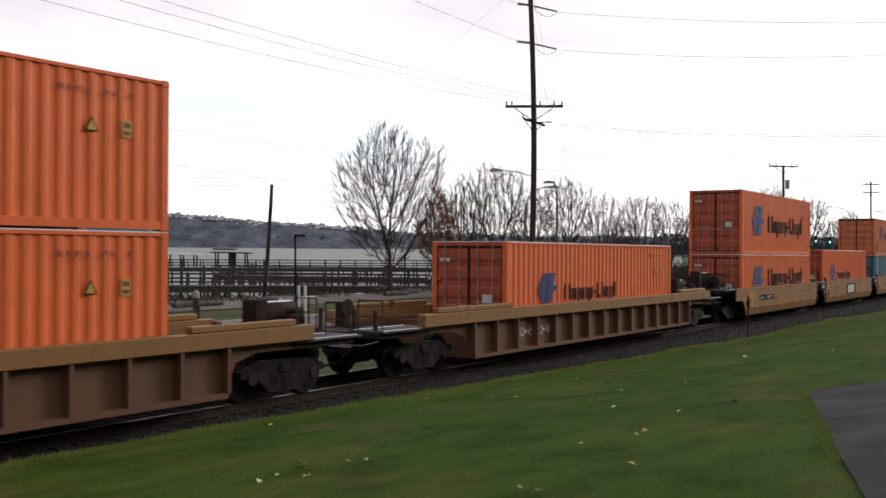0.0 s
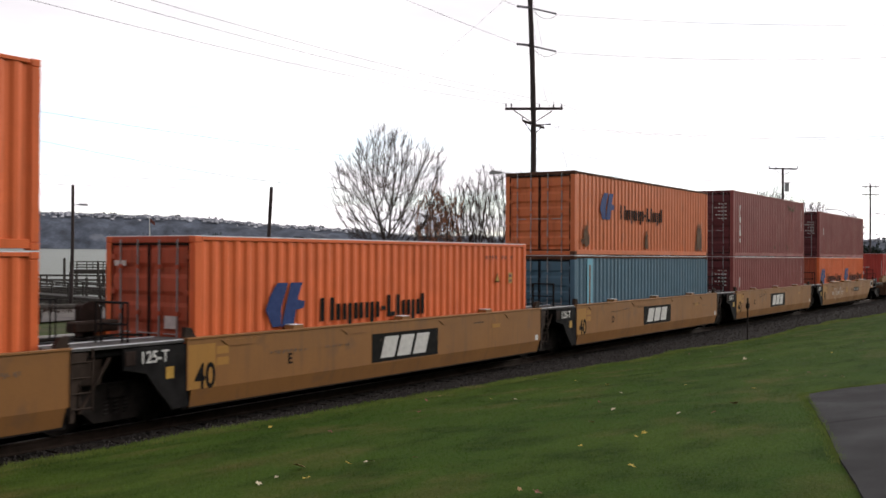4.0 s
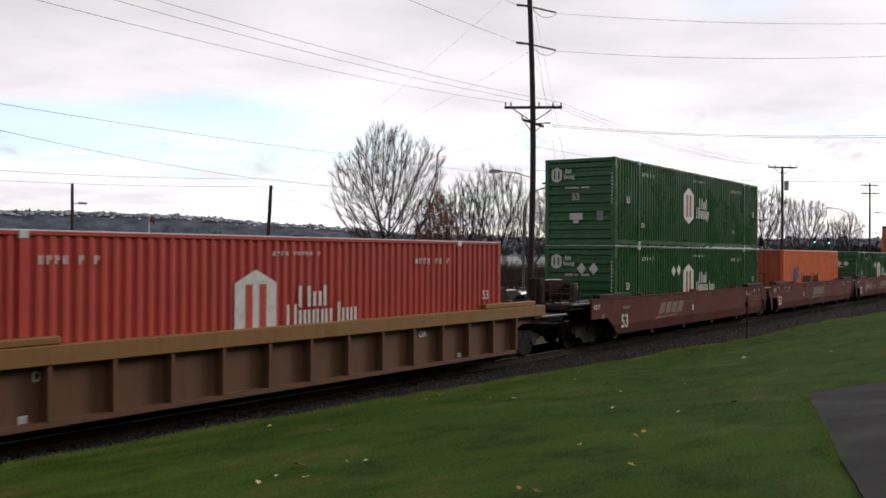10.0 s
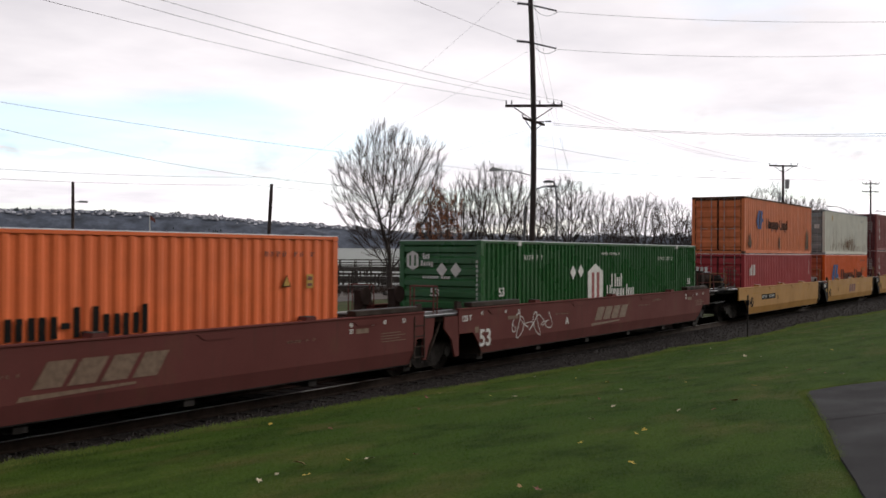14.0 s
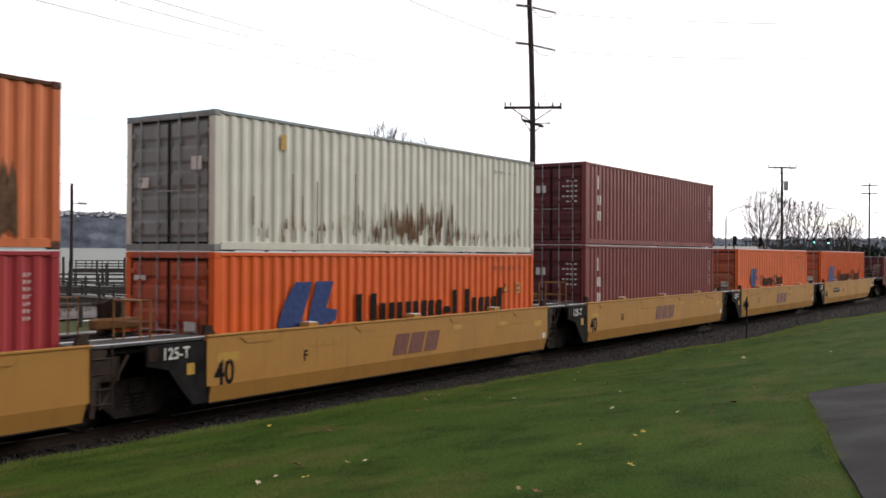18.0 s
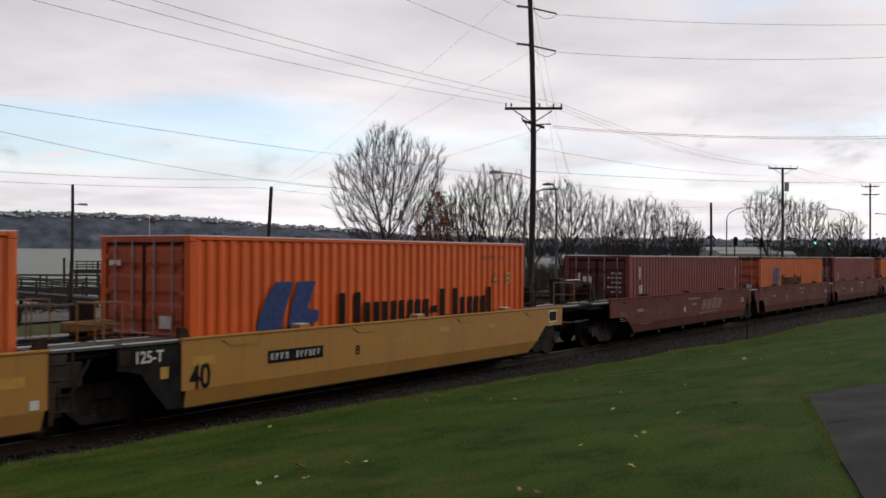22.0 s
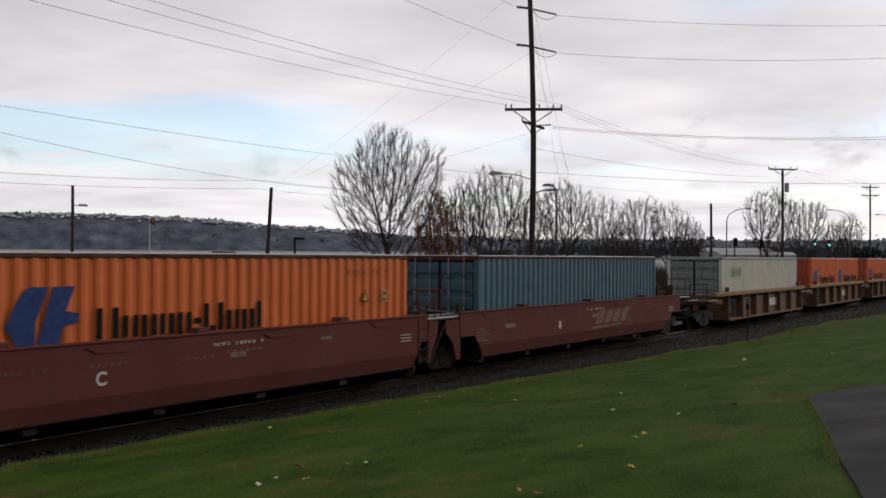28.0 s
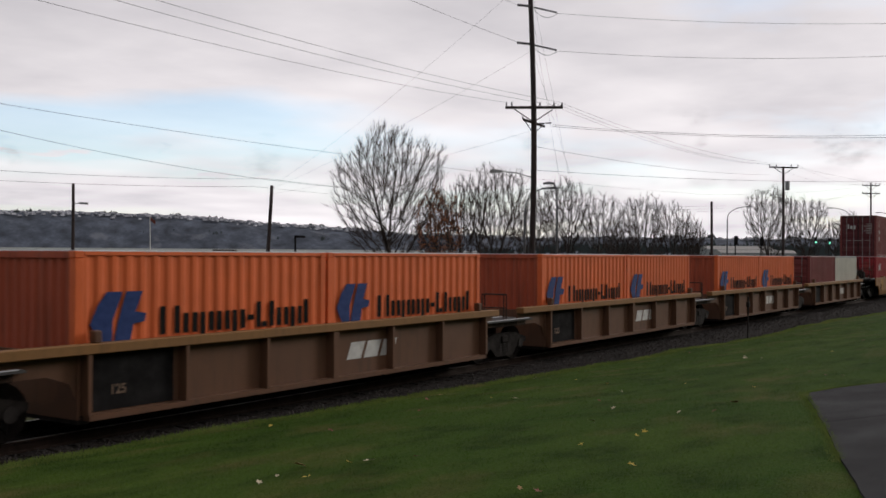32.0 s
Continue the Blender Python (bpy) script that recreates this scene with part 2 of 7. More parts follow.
PORCELAIN = mat("insulator_porcelain", (0.10, 0.09, 0.10), 0.25, vary=0.2, bump=0.0)
BARK = mat("bare_tree_bark", (0.045, 0.035, 0.029), 0.9, vary=0.35, scale=4, fine=40, bump=0.3)
TWIG = mat("brown_twigs", (0.050, 0.035, 0.028), 0.95, spec=0.1, vary=0.3, scale=2, bump=0.0)
RUST_LEAF = mat("rust_coloured_leaves", (0.32, 0.10, 0.03), 0.8, vary=0.4, scale=3, bump=0.0)
ASPHALT = mat("damp_asphalt_path", (0.028, 0.028, 0.028), 0.85, vary=0.25, scale=1.1, fine=90, bump=0.35, spec=0.12)
ROAD = mat("road_asphalt", (0.048, 0.047, 0.047), 0.8, vary=0.25, scale=0.3, fine=40, bump=0.2)
CONCRETE = mat("grey_concrete", (0.32, 0.31, 0.29), 0.85, vary=0.25, scale=1.0, fine=40, bump=0.2)
GRATING = mat("wet_dirty_grating", (0.085, 0.082, 0.080), 0.8, 0.0, vary=0.5, spec=0.2, scale=3, bump=0.3)
GRIME = mat("grimy_brown_deck", (0.045, 0.030, 0.022), 0.85, vary=0.5, scale=2.5, bump=0.25, spec=0.2)
CHORD = paint("dirty_yellow_chord_paint", (0.25, 0.13, 0.05), 0.5, streak_colour=(0.14, 0.08, 0.03), patch=0.4, patch_colour=(0.14, 0.08, 0.04))
STAIN = mat("dark_rust_stain", (0.13, 0.065, 0.030), 0.9, vary=0.5, scale=5, bump=0.1)
TANK_BROWN = mat("brown_tank_paint", (0.034, 0.022, 0.018), 0.85, spec=0.12, vary=0.4, scale=3, bump=0.1)
RUST_EDGE = mat("rusted_frame_steel", (0.10, 0.048, 0.030), 0.9, vary=0.5, scale=3, bump=0.15, spec=0.15, patch=0.5, patch_colour=(0.20, 0.075, 0.03))
DOOR_SEAL = mat("grimy_rubber_seal", (0.016, 0.014, 0.013), 0.9, vary=0.4, spec=0.1)
LAMP_STEEL = mat("weathered_lamp_steel", (0.085, 0.085, 0.09), 0.6, 0.2, vary=0.25)

# ---------------------------------------------------------------- mesh helpers


class Geo:
    """Collects faces for one mesh."""

    def __init__(self):
        self.v, self.f = [], []

    def add(self, verts, faces):
        o = len(self.v)
        self.v += [tuple(p) for p in verts]
        self.f += [tuple(i + o for i in q) for q in faces]
        return self

    def box(self, x0, x1, y0, y1, z0, z1, c=0.0):
        if c <= 0:
            return self.add([(x, y, z) for x in (x0, x1) for y in (y0, y1) for z in (z0, z1)],
                            [(0, 1, 3, 2), (4, 6, 7, 5), (0, 4, 5, 1), (2, 3, 7, 6), (0, 2, 6, 4), (1, 5, 7, 3)])
        bm = bmesh.new()
        bmesh.ops.create_cube(bm, size=1.0, matrix=Matrix.LocRotScale(((x0 + x1) / 2, (y0 + y1) / 2, (z0 + z1) / 2), None, (x1 - x0, y1 - y0, z1 - z0)))
        bmesh.ops.bevel(bm, geom=bm.edges[:], offset=c, segments=1, affect="EDGES")
        bm.verts.index_update()
        self.add([v.co[:] for v in bm.verts], [[v.index for v in f.verts] for f in bm.faces])
        bm.free()
        return self

    def prism(self, prof, a0, a1, axis="x"):
        """A closed profile swept along one axis; prof in the two other axes, in order."""
        put = {"x": lambda a, p: (a, p[0], p[1]), "y": lambda a, p: (p[0], a, p[1]), "z": lambda a, p: (p[0], p[1], a)}[axis]
        n = len(prof)
        vs = [put(a0, p) for p in prof] + [put(a1, p) for p in prof]
        return self.add(vs, [tuple(range(n))[::-1], tuple(range(n, 2 * n))] + [(i, (i + 1) % n, n + (i + 1) % n, n + i) for i in range(n)])

    def tube(self, pts, rad, sides=6, caps=True):
        pts = [Vector(p) for p in pts]
        rad = rad if isinstance(rad, (list, tuple)) else [rad] * len(pts)
        rings = []
        for i, p in enumerate(pts):
            d = (pts[min(i + 1, len(pts) - 1)] - pts[max(i - 1, 0)]).normalized()
            a = d.cross(Vector((0, 0, 1)) if abs(d.z) < 0.9 else Vector((1, 0, 0))).normalized()
            b = d.cross(a)
            rings.append([p + (a * math.cos(2 * math.pi * k / sides) + b * math.sin(2 * math.pi * k / sides)) * rad[i] for k in range(sides)])
        vs = [q for r in rings for q in r]
        fs = [(i * sides + k, i * sides + (k + 1) % sides, (i + 1) * sides + (k + 1) % sides, (i + 1) * sides + k) for i in range(len(pts) - 1) for k in range(sides)]
        if caps:
            fs += [tuple(range(sides))[::-1], tuple(range(len(vs) - sides, len(vs)))]
        return self.add(vs, fs)

    def disc_y(self, cx, cz, r, y0, y1, sides=20):
        return self.prism([(cx + r * math.cos(2 * math.pi * k / sides), cz + r * math.sin(2 * math.pi * k / sides)) for k in range(sides)], y0, y1, "y")

    def mesh(self, name, material, smooth=False):
        me = bpy.data.meshes.new(name)
        me.from_pydata(self.v, [], self.f)
        me.materials.append(material)
        if smooth:
            me.shade_smooth()
        me.update()
        return me


def part(name, geo, material, parent, label="", smooth=False):
    ob = new(name, geo if isinstance(geo, bpy.types.Mesh) else geo.mesh(name, material, smooth))
    ob.parent = parent
    return tagged(ob, label=label)


def thing(name, label, category, group="", m=None):
    ob = new(name)
    ob.empty_display_size = 0.3
    if m is not None:
        ob.matrix_world = m
    return tagged(ob, label, category, group)


def solid(name, geo, material, label, category="", group="", kind="", m=None, smooth=False):
    ob = new(name, geo.mesh(name, material, smooth))
    if m is not None:
        ob.matrix_world = m
    return tagged(ob, label, category, group, kind)


def letters(text, size):
    """Characters of the built-in font as a flat mesh, in x and z, facing -y; from the left foot."""
    cu = bpy.data.curves.new("letters", "FONT")
    cu.body, cu.size, cu.extrude, cu.offset = text, size, 0.002, size * 0.02
    ob = bpy.data.objects.new("letters", cu)
    scene.collection.objects.link(ob)
    me = bpy.data.meshes.new_from_object(ob.evaluated_get(bpy.context.evaluated_depsgraph_get()))
    bpy.data.objects.remove(ob)
    me.transform(pose(0, 0, 0, 90, 0, 0))
    return me


# the railway falls a little along its way and leans towards the water
TRACK = Matrix.Translation(EYE) @ pose(0, 0, 0, -0.3376, 0.2172, 0) @ Matrix.Translation((-EYE[0], -EYE[1], -EYE[2]))
MID = 14.717          # y of the middle of the track
SPEED = 11.837        # metres a second, towards -x


def spot(lat, dep, z=0.0):
    """A place by its distance ahead of the standpoint and to the right of its line of sight."""
    s, c = math.sin(radians(PSI)), math.cos(radians(PSI))
    return Vector((dep * s + lat * c, dep * c - lat * s, z))


# ---------------------------------------------------------------- ground


def smooth01(t):
    t = min(1.0, max(0.0, t))
    return t * t * (3 - 2 * t)


LAWN_EDGE = 11.5
SHORE = 60.0
WATER_Z = -4.2


def lean(x, y):
    return -0.00379 * max(-60, min(x, 220)) - 0.00589 * max(-20, min(y, 30))


def lawn_z(x, y):
    edge = max(-0.85, min(0.5, 0.30 - 0.0155 * x)) + 0.16 * smooth01((x - 42) / 6) + 0.07 * noise.noise((x * 0.22, 5.5, 0))
    s = max(0.0, min(1.0, y / LAWN_EDGE))
    return 1.35 * (1 - s) + edge * s + 0.03 * noise.noise((x * 0.35, y * 0.35, 0))


def edge_y(x):
    return LAWN_EDGE + 0.12 * noise.noise((x * 0.8, 3.1, 0)) + 0.25 * noise.noise((x * 0.13, 8.7, 0))


def ground_z(x, y):
    e = edge_y(x)
    if y <= e:
        z = lawn_z(x, y)
    elif y < 13.1:
        k = (y - e) / (13.1 - e)
        bed = -0.62 + 0.42 * smooth01((y - 11.9) / 1.2)
        z = bed if k > 0.25 else lawn_z(x, e) + (bed - lawn_z(x, e)) * smooth01(k / 0.25)
    elif y < 16.4:
        z = -0.20
    elif y < SHORE - 3:
        z = -0.20 - 0.52 * smooth01((y - 16.4) / 1.5) + 0.05 * noise.noise((x * 0.1, y * 0.1, 0))
    else:
        wob = 2.5 * noise.noise((x * 0.03, 0, 5.0))
        z = -0.72 - 8.0 * smooth01((y - SHORE + 3 + wob) / 13)
    return z + lean(x, y)


def axis(lo, hi, step, far):
    a = list(np.arange(lo, hi + 0.01, step))
    d = step
    while a[-1] < far:
        d *= 1.35
        a.append(a[-1] + d)
    d = step
    while a[0] > -far:
        d *= 1.35
        a.insert(0, a[0] - d)
    return [float(x) for x in a]


def build_ground():
    xs = axis(-6, 90, 0.5, 4300)
    ys = axis(-6, 18, 0.25, 0)
    lo = ys[0]
    d = 0.25
    while ys[-1] < 4300:
        d = min(d * 1.2, 400) if ys[-1] > 80 or d < 1.5 else 1.5
        ys.append(ys[-1] + d)
    d = 0.5
    while ys[0] > -4300:
        d *= 1.35
        ys.insert(0, ys[0] - d)
    nx, ny = len(xs), len(ys)
    verts = [(x, y, ground_z(x, y)) for y in ys for x in xs]
    faces = [(j * nx + i, j * nx + i + 1, (j + 1) * nx + i + 1, (j + 1) * nx + i) for j in range(ny - 1) for i in range(nx - 1)]
    me = bpy.data.meshes.new("ground")
    me.from_pydata(verts, [], faces)
    for m in (GRASS, BALLAST, FAR_GRASS, SHINGLE):
        me.materials.append(m)
    idx = []
    for j in range(ny - 1):
        for i in range(nx - 1):
            y, x = (ys[j] + ys[j + 1]) / 2, (xs[i] + xs[i + 1]) / 2
            idx.append(0 if y < edge_y(x) + 0.1 else 1 if y < 18.2 else 2 if y < SHORE - 4 else 3)
    me.polygons.foreach_set("material_index", idx)
    me.shade_smooth()
    return tagged(new("ground", me), "mown green lawn falling to a ballasted railway bed", "ground", kind="structure")


def grass_material(name, a, b, c, scale):
    m = bpy.data.materials.new(name)
    m.use_nodes = True
    n, l = m.node_tree.nodes, m.node_tree.links
    bs = n["Principled BSDF"]
    bs.inputs["Roughness"].default_value = 0.9
    bs.inputs["Specular IOR Level"].default_value = 0.04
    tc = n.new("ShaderNodeTexCoord")
    prev = None
    for k, (sc, lo, hi, col) in enumerate(((0.28 * scale, 0.36, 0.64, b), (1.1 * scale, 0.45, 0.64, [v * 0.55 for v in a]), (0.75 * scale, 0.54, 0.70, c), (4.5 * scale, 0.42, 0.72, [v * 0.72 for v in b]), (26 * scale, 0.4, 0.7, [v * 0.6 for v in a]))):
        t = n.new("ShaderNodeTexNoise")
        t.inputs["Scale"].default_value, t.inputs["Detail"].default_value = sc, 6
        mp = n.new("ShaderNodeMapping")
        mp.inputs["Location"].default_value = (7.3 * k, 2.1 * k, 0)
        mp.inputs["Scale"].default_value = (0.75, 1.3, 1.0)
        l.new(tc.outputs["Object"], mp.inputs[0])
        l.new(mp.outputs[0], t.inputs["Vector"])
        r = n.new("ShaderNodeMapRange")
        for i, val in enumerate((lo, hi, 0.0, (0.95, 0.85, 0.75, 0.75, 0.6)[k])):
            r.inputs[i + 1].default_value = val
        l.new(t.outputs[0], r.inputs[0])
        x = n.new("ShaderNodeMix")
        x.data_type = "RGBA"
        l.new(r.outputs[0], x.inputs[0])
        if prev:
            l.new(prev, x.inputs[6])
        else:
            x.inputs[6].default_value = (*a, 1)
        x.inputs[7].default_value = (*col, 1)
        prev = x.outputs[2]
    l.new(prev, bs.inputs["Base Color"])
    bp = n.new("ShaderNodeBump")
    bp.inputs["Strength"].default_value, bp.inputs["Distance"].default_value = 0.5, 0.04
    l.new(t.outputs[0], bp.inputs["Height"])
    l.new(bp.outputs[0], bs.inputs["Normal"])
    return m


GRASS = grass_material("lawn_grass", (0.032, 0.068, 0.008), (0.060, 0.097, 0.014), (0.108, 0.088, 0.030), 1.0)
FAR_GRASS = grass_material("rough_grass_verge", (0.055, 0.075, 0.024), (0.085, 0.085, 0.045), (0.07, 0.055, 0.038), 0.6)
SHINGLE = mat("shore_rock", (0.12, 0.11, 0.10), 0.9, vary=0.5, scale=0.8, fine=5, bump=0.6)
build_ground()


def build_water():
    m = bpy.data.materials.new("grey_sea_water")
    m.use_nodes = True
    n, l = m.node_tree.nodes, m.node_tree.links
    b = n["Principled BSDF"]
    b.inputs["Base Color"].default_value = (0.12, 0.135, 0.11, 1)
    b.inputs["Roughness"].default_value = 0.45
    b.inputs["Specular IOR Level"].default_value = 0.35
    b.inputs["IOR"].default_value = 1.33
    tc = n.new("ShaderNodeTexCoord")
    h = None
    for sc, st in ((0.05, 1.0), (0.35, 0.8)):
        t = n.new("ShaderNodeTexNoise")
        t.inputs["Scale"].default_value, t.inputs["Detail"].default_value = sc, 6
        l.new(tc.outputs["Object"], t.inputs["Vector"])
        bp = n.new("ShaderNodeBump")
        bp.inputs["Strength"].default_value, bp.inputs["Distance"].default_value = st, 0.6
        l.new(t.outputs[0], bp.inputs["Height"])
        if h:
            l.new(h.outputs[0], bp.inputs["Normal"])
        h = bp
    l.new(h.outputs[0], b.inputs["Normal"])
    g = Geo()
    g.add([(-4200, SHORE - 6, 0), (4300, SHORE - 6, 0), (4300, 4300, 0), (-4200, 4300, 0)], [(0, 1, 2, 3)])
    solid("water", g, m, "choppy grey-green bay water", "water", kind="structure", m=pose(0, 0, WATER_Z))


build_water()

# ---------------------------------------------------------------- far shore


def ridge(a):
    """Height of the far shore's skyline; a: degrees to the right of the line of sight."""
    h = 46 + 66 * smooth01((4 - a) / 24)
    return h + 6 * noise.noise((a * 0.25, 0, 0)) + 2.5 * noise.noise((a * 1.3, 2, 0))


def far_point(a, r):
    b = radians(PSI + a)
    return r * math.sin(b), r * math.cos(b)


# distance haze is mixed into this woodland's blue-grey colour
FOREST = mat("hazed_woodland", (0.070, 0.084, 0.112), 0.95, vary=0.6, scale=0.022, fine=0.11, bump=0.0, patch=0.55, patch_colour=(0.15, 0.155, 0.17), patch_scale=0.011)
FAR_TREE = mat("far_conifers", (0.035, 0.047, 0.047), 0.95, vary=0.3, scale=0.02, bump=0.0)
SNOW_ROOF = mat("snowy_roofs", (0.36, 0.365, 0.40), 0.8, vary=0.5, scale=0.02, bump=0.0)


def build_far_shore():
    R, D = 3000, [0, 25, 70, 130, 200, 320, 700]
    V = [-6, 0.04, 0.30, 0.68, 0.90, 1.0, 0.9]
    az = np.arange(-34, 62, 0.35)
    g = Geo()
    verts, faces = [], []
    for a in az:
        hgt = ridge(a)
        for k, (d, f) in enumerate(zip(D, V)):
            x, y = far_point(a, R + d + 20 * noise.noise((a * 0.6, k, 1)))
            verts.append((x, y, WATER_Z + (f if k == 0 else hgt * f + (8 * noise.noise((a * 1.1, k * 3, 4)) if 1 < k < 5 else 0))))
    n = len(D)
    for i in range(len(az) - 1):
        for k in range(n - 1):
            faces.append((i * n + k, (i + 1) * n + k, (i + 1) * n + k + 1, i * n + k + 1))
    g.add(verts, faces)
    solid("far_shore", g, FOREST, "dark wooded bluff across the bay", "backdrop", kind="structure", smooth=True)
    rnd = random.Random(5)
    t, h = Geo(), Geo()
    for _ in range(5200):
        a = rnd.uniform(-34, 60)
        d = rnd.uniform(90, 330)
        x, y = far_point(a, R + d)
        f = 0.40 + 0.53 * smooth01((d - 90) / 170)
        z, s = WATER_Z + ridge(a) * f - 2, rnd.uniform(0.5, 1.1) * (1.5 if noise.noise((a * 0.9, 7, 7)) > 0.15 else 0.8)
        q0 = rnd.uniform(0, 2)
        t.add([(x + 6 * s * math.cos(q + q0), y + 6 * s * math.sin(q + q0), z) for q in (0, 2.1, 4.2)] + [(x, y, z + 11 * s)], [(0, 1, 3), (1, 2, 3), (2, 0, 3)])
    for _ in range(1300):
        a = rnd.uniform(-34, 60)
        k = abs(rnd.gauss(0, 0.13))
        x, y = far_point(a, R + 205 - 150 * k)
        z = WATER_Z + ridge(a) * (0.95 - 0.52 * k)
        w, d, q = rnd.uniform(2.0, 8), rnd.uniform(2.0, 5), rnd.uniform(2, 4.5)
        h.add([(x - w, y - d, z), (x + w, y - d, z), (x + w, y + d, z), (x - w, y + d, z), (x - w, y - d, z + q), (x + w, y - d, z + q), (x + w, y + d, z + q), (x - w, y + d, z + q),
               (x - w, y, z + q + 2), (x + w, y, z + q + 2)], [(0, 1, 5, 4), (1, 2, 6, 5), (2, 3, 7, 6), (3, 0, 4, 7), (4, 5, 9, 8), (6, 7, 8, 9), (5, 6, 9), (7, 4, 8)])
    solid("far_trees", t, FAR_TREE, "dark conifers along the far skyline", "trees", kind="stuff")
    solid("far_houses", h, SNOW_ROOF, "pale houses with snowy roofs on the far bluff", "houses", kind="stuff")


build_far_shore()

# ---------------------------------------------------------------- railway track


def build_track():
    lo, hi = -40.0, 400.0
    for y in (MID - 0.755, MID + 0.755):
        t = thing("rail", "rusty steel rail with a polished running surface", "rail", "rails of the track", TRACK)
        t["kind"] = "structure"
        p = [(-0.07, -0.18), (0.07, -0.18), (0.07, -0.165), (0.012, -0.145), (0.012, -0.045), (0.036, -0.035), (0.036, -0.006), (-0.036, -0.006), (-0.036, -0.035), (-0.012, -0.045), (-0.012, -0.145), (-0.07, -0.165)]
        part("rail_body", Geo().prism([(y + a, b) for a, b in p], lo, hi), RAIL_SIDE, t)
        part("running_surface", Geo().prism([(y - 0.034, -0.006), (y + 0.034, -0.006), (y + 0.026, 0.0), (y - 0.026, 0.0)], lo, hi), RAIL_TOP, t, "bright worn steel")


build_track()

# ---------------------------------------------------------------- the train: shipping containers
ROOF = mat("frosted_roof_sheet", (0.55, 0.55, 0.57), 0.7, vary=0.25, scale=2, bump=0.1)
MOVING = []           # things of the train, with their place along it and their height above the rails


def ride(ob, u, z=0.0, y=0.0):
    MOVING.append((ob, u, y, z))
    return ob


def corrugated(length, z0, z1, y, facing, pitch=0.28, depth=0.028):
    """A pressed side sheet: trapezoid corrugations along x."""
    g = Geo()
    n = max(4, round(length / pitch))
    q = length / n
    xs, ds = [], []
    for i in range(n):
        for k, d in ((0.0, 0), (0.26, 0), (0.5, 1), (0.76, 1)):
            xs.append((i + k) * q)
            ds.append(d * depth)
    xs.append(length)
    ds.append(0)
    vs = [(x, y + facing * (-d), z) for x, d in zip(xs, ds) for z in (z0, z1)]
    return g.add(vs, [(2 * i, 2 * i + 2, 2 * i + 3, 2 * i + 1) for i in range(len(xs) - 1)])


def end_sheet(width, z0, z1, x, ribs=9, depth=0.04):
    """An end wall with pressed level ribs (x is the outer face, looking to -x)."""
    g = Geo()
    zs, ds = [], []
    q = (z1 - z0) / ribs
    for i in range(ribs):
        for k, d in ((0.0, 1), (0.2, 1), (0.35, 0), (0.8, 0), (0.95, 1)):
            zs.append(z0 + (i + k) * q)
            ds.append(d * depth)
    zs.append(z1)
    ds.append(depth)
    return g.add([(x + d, y, z) for z, d in zip(zs, ds) for y in (-width / 2, width / 2)], [(2 * i, 2 * i + 1, 2 * i + 3, 2 * i + 2) for i in range(len(zs) - 1)])


def vertical_end(width, z0, z1, x):
    g = corrugated(width, z0, z1, 0, 1, 0.23, 0.045)
    g.v = [(x - b, a - width / 2, c) for a, b, c in g.v]
    return g


CAST = Geo().box(0, 0.178, -0.081, 0.081, 0, 0.118, 0.008)


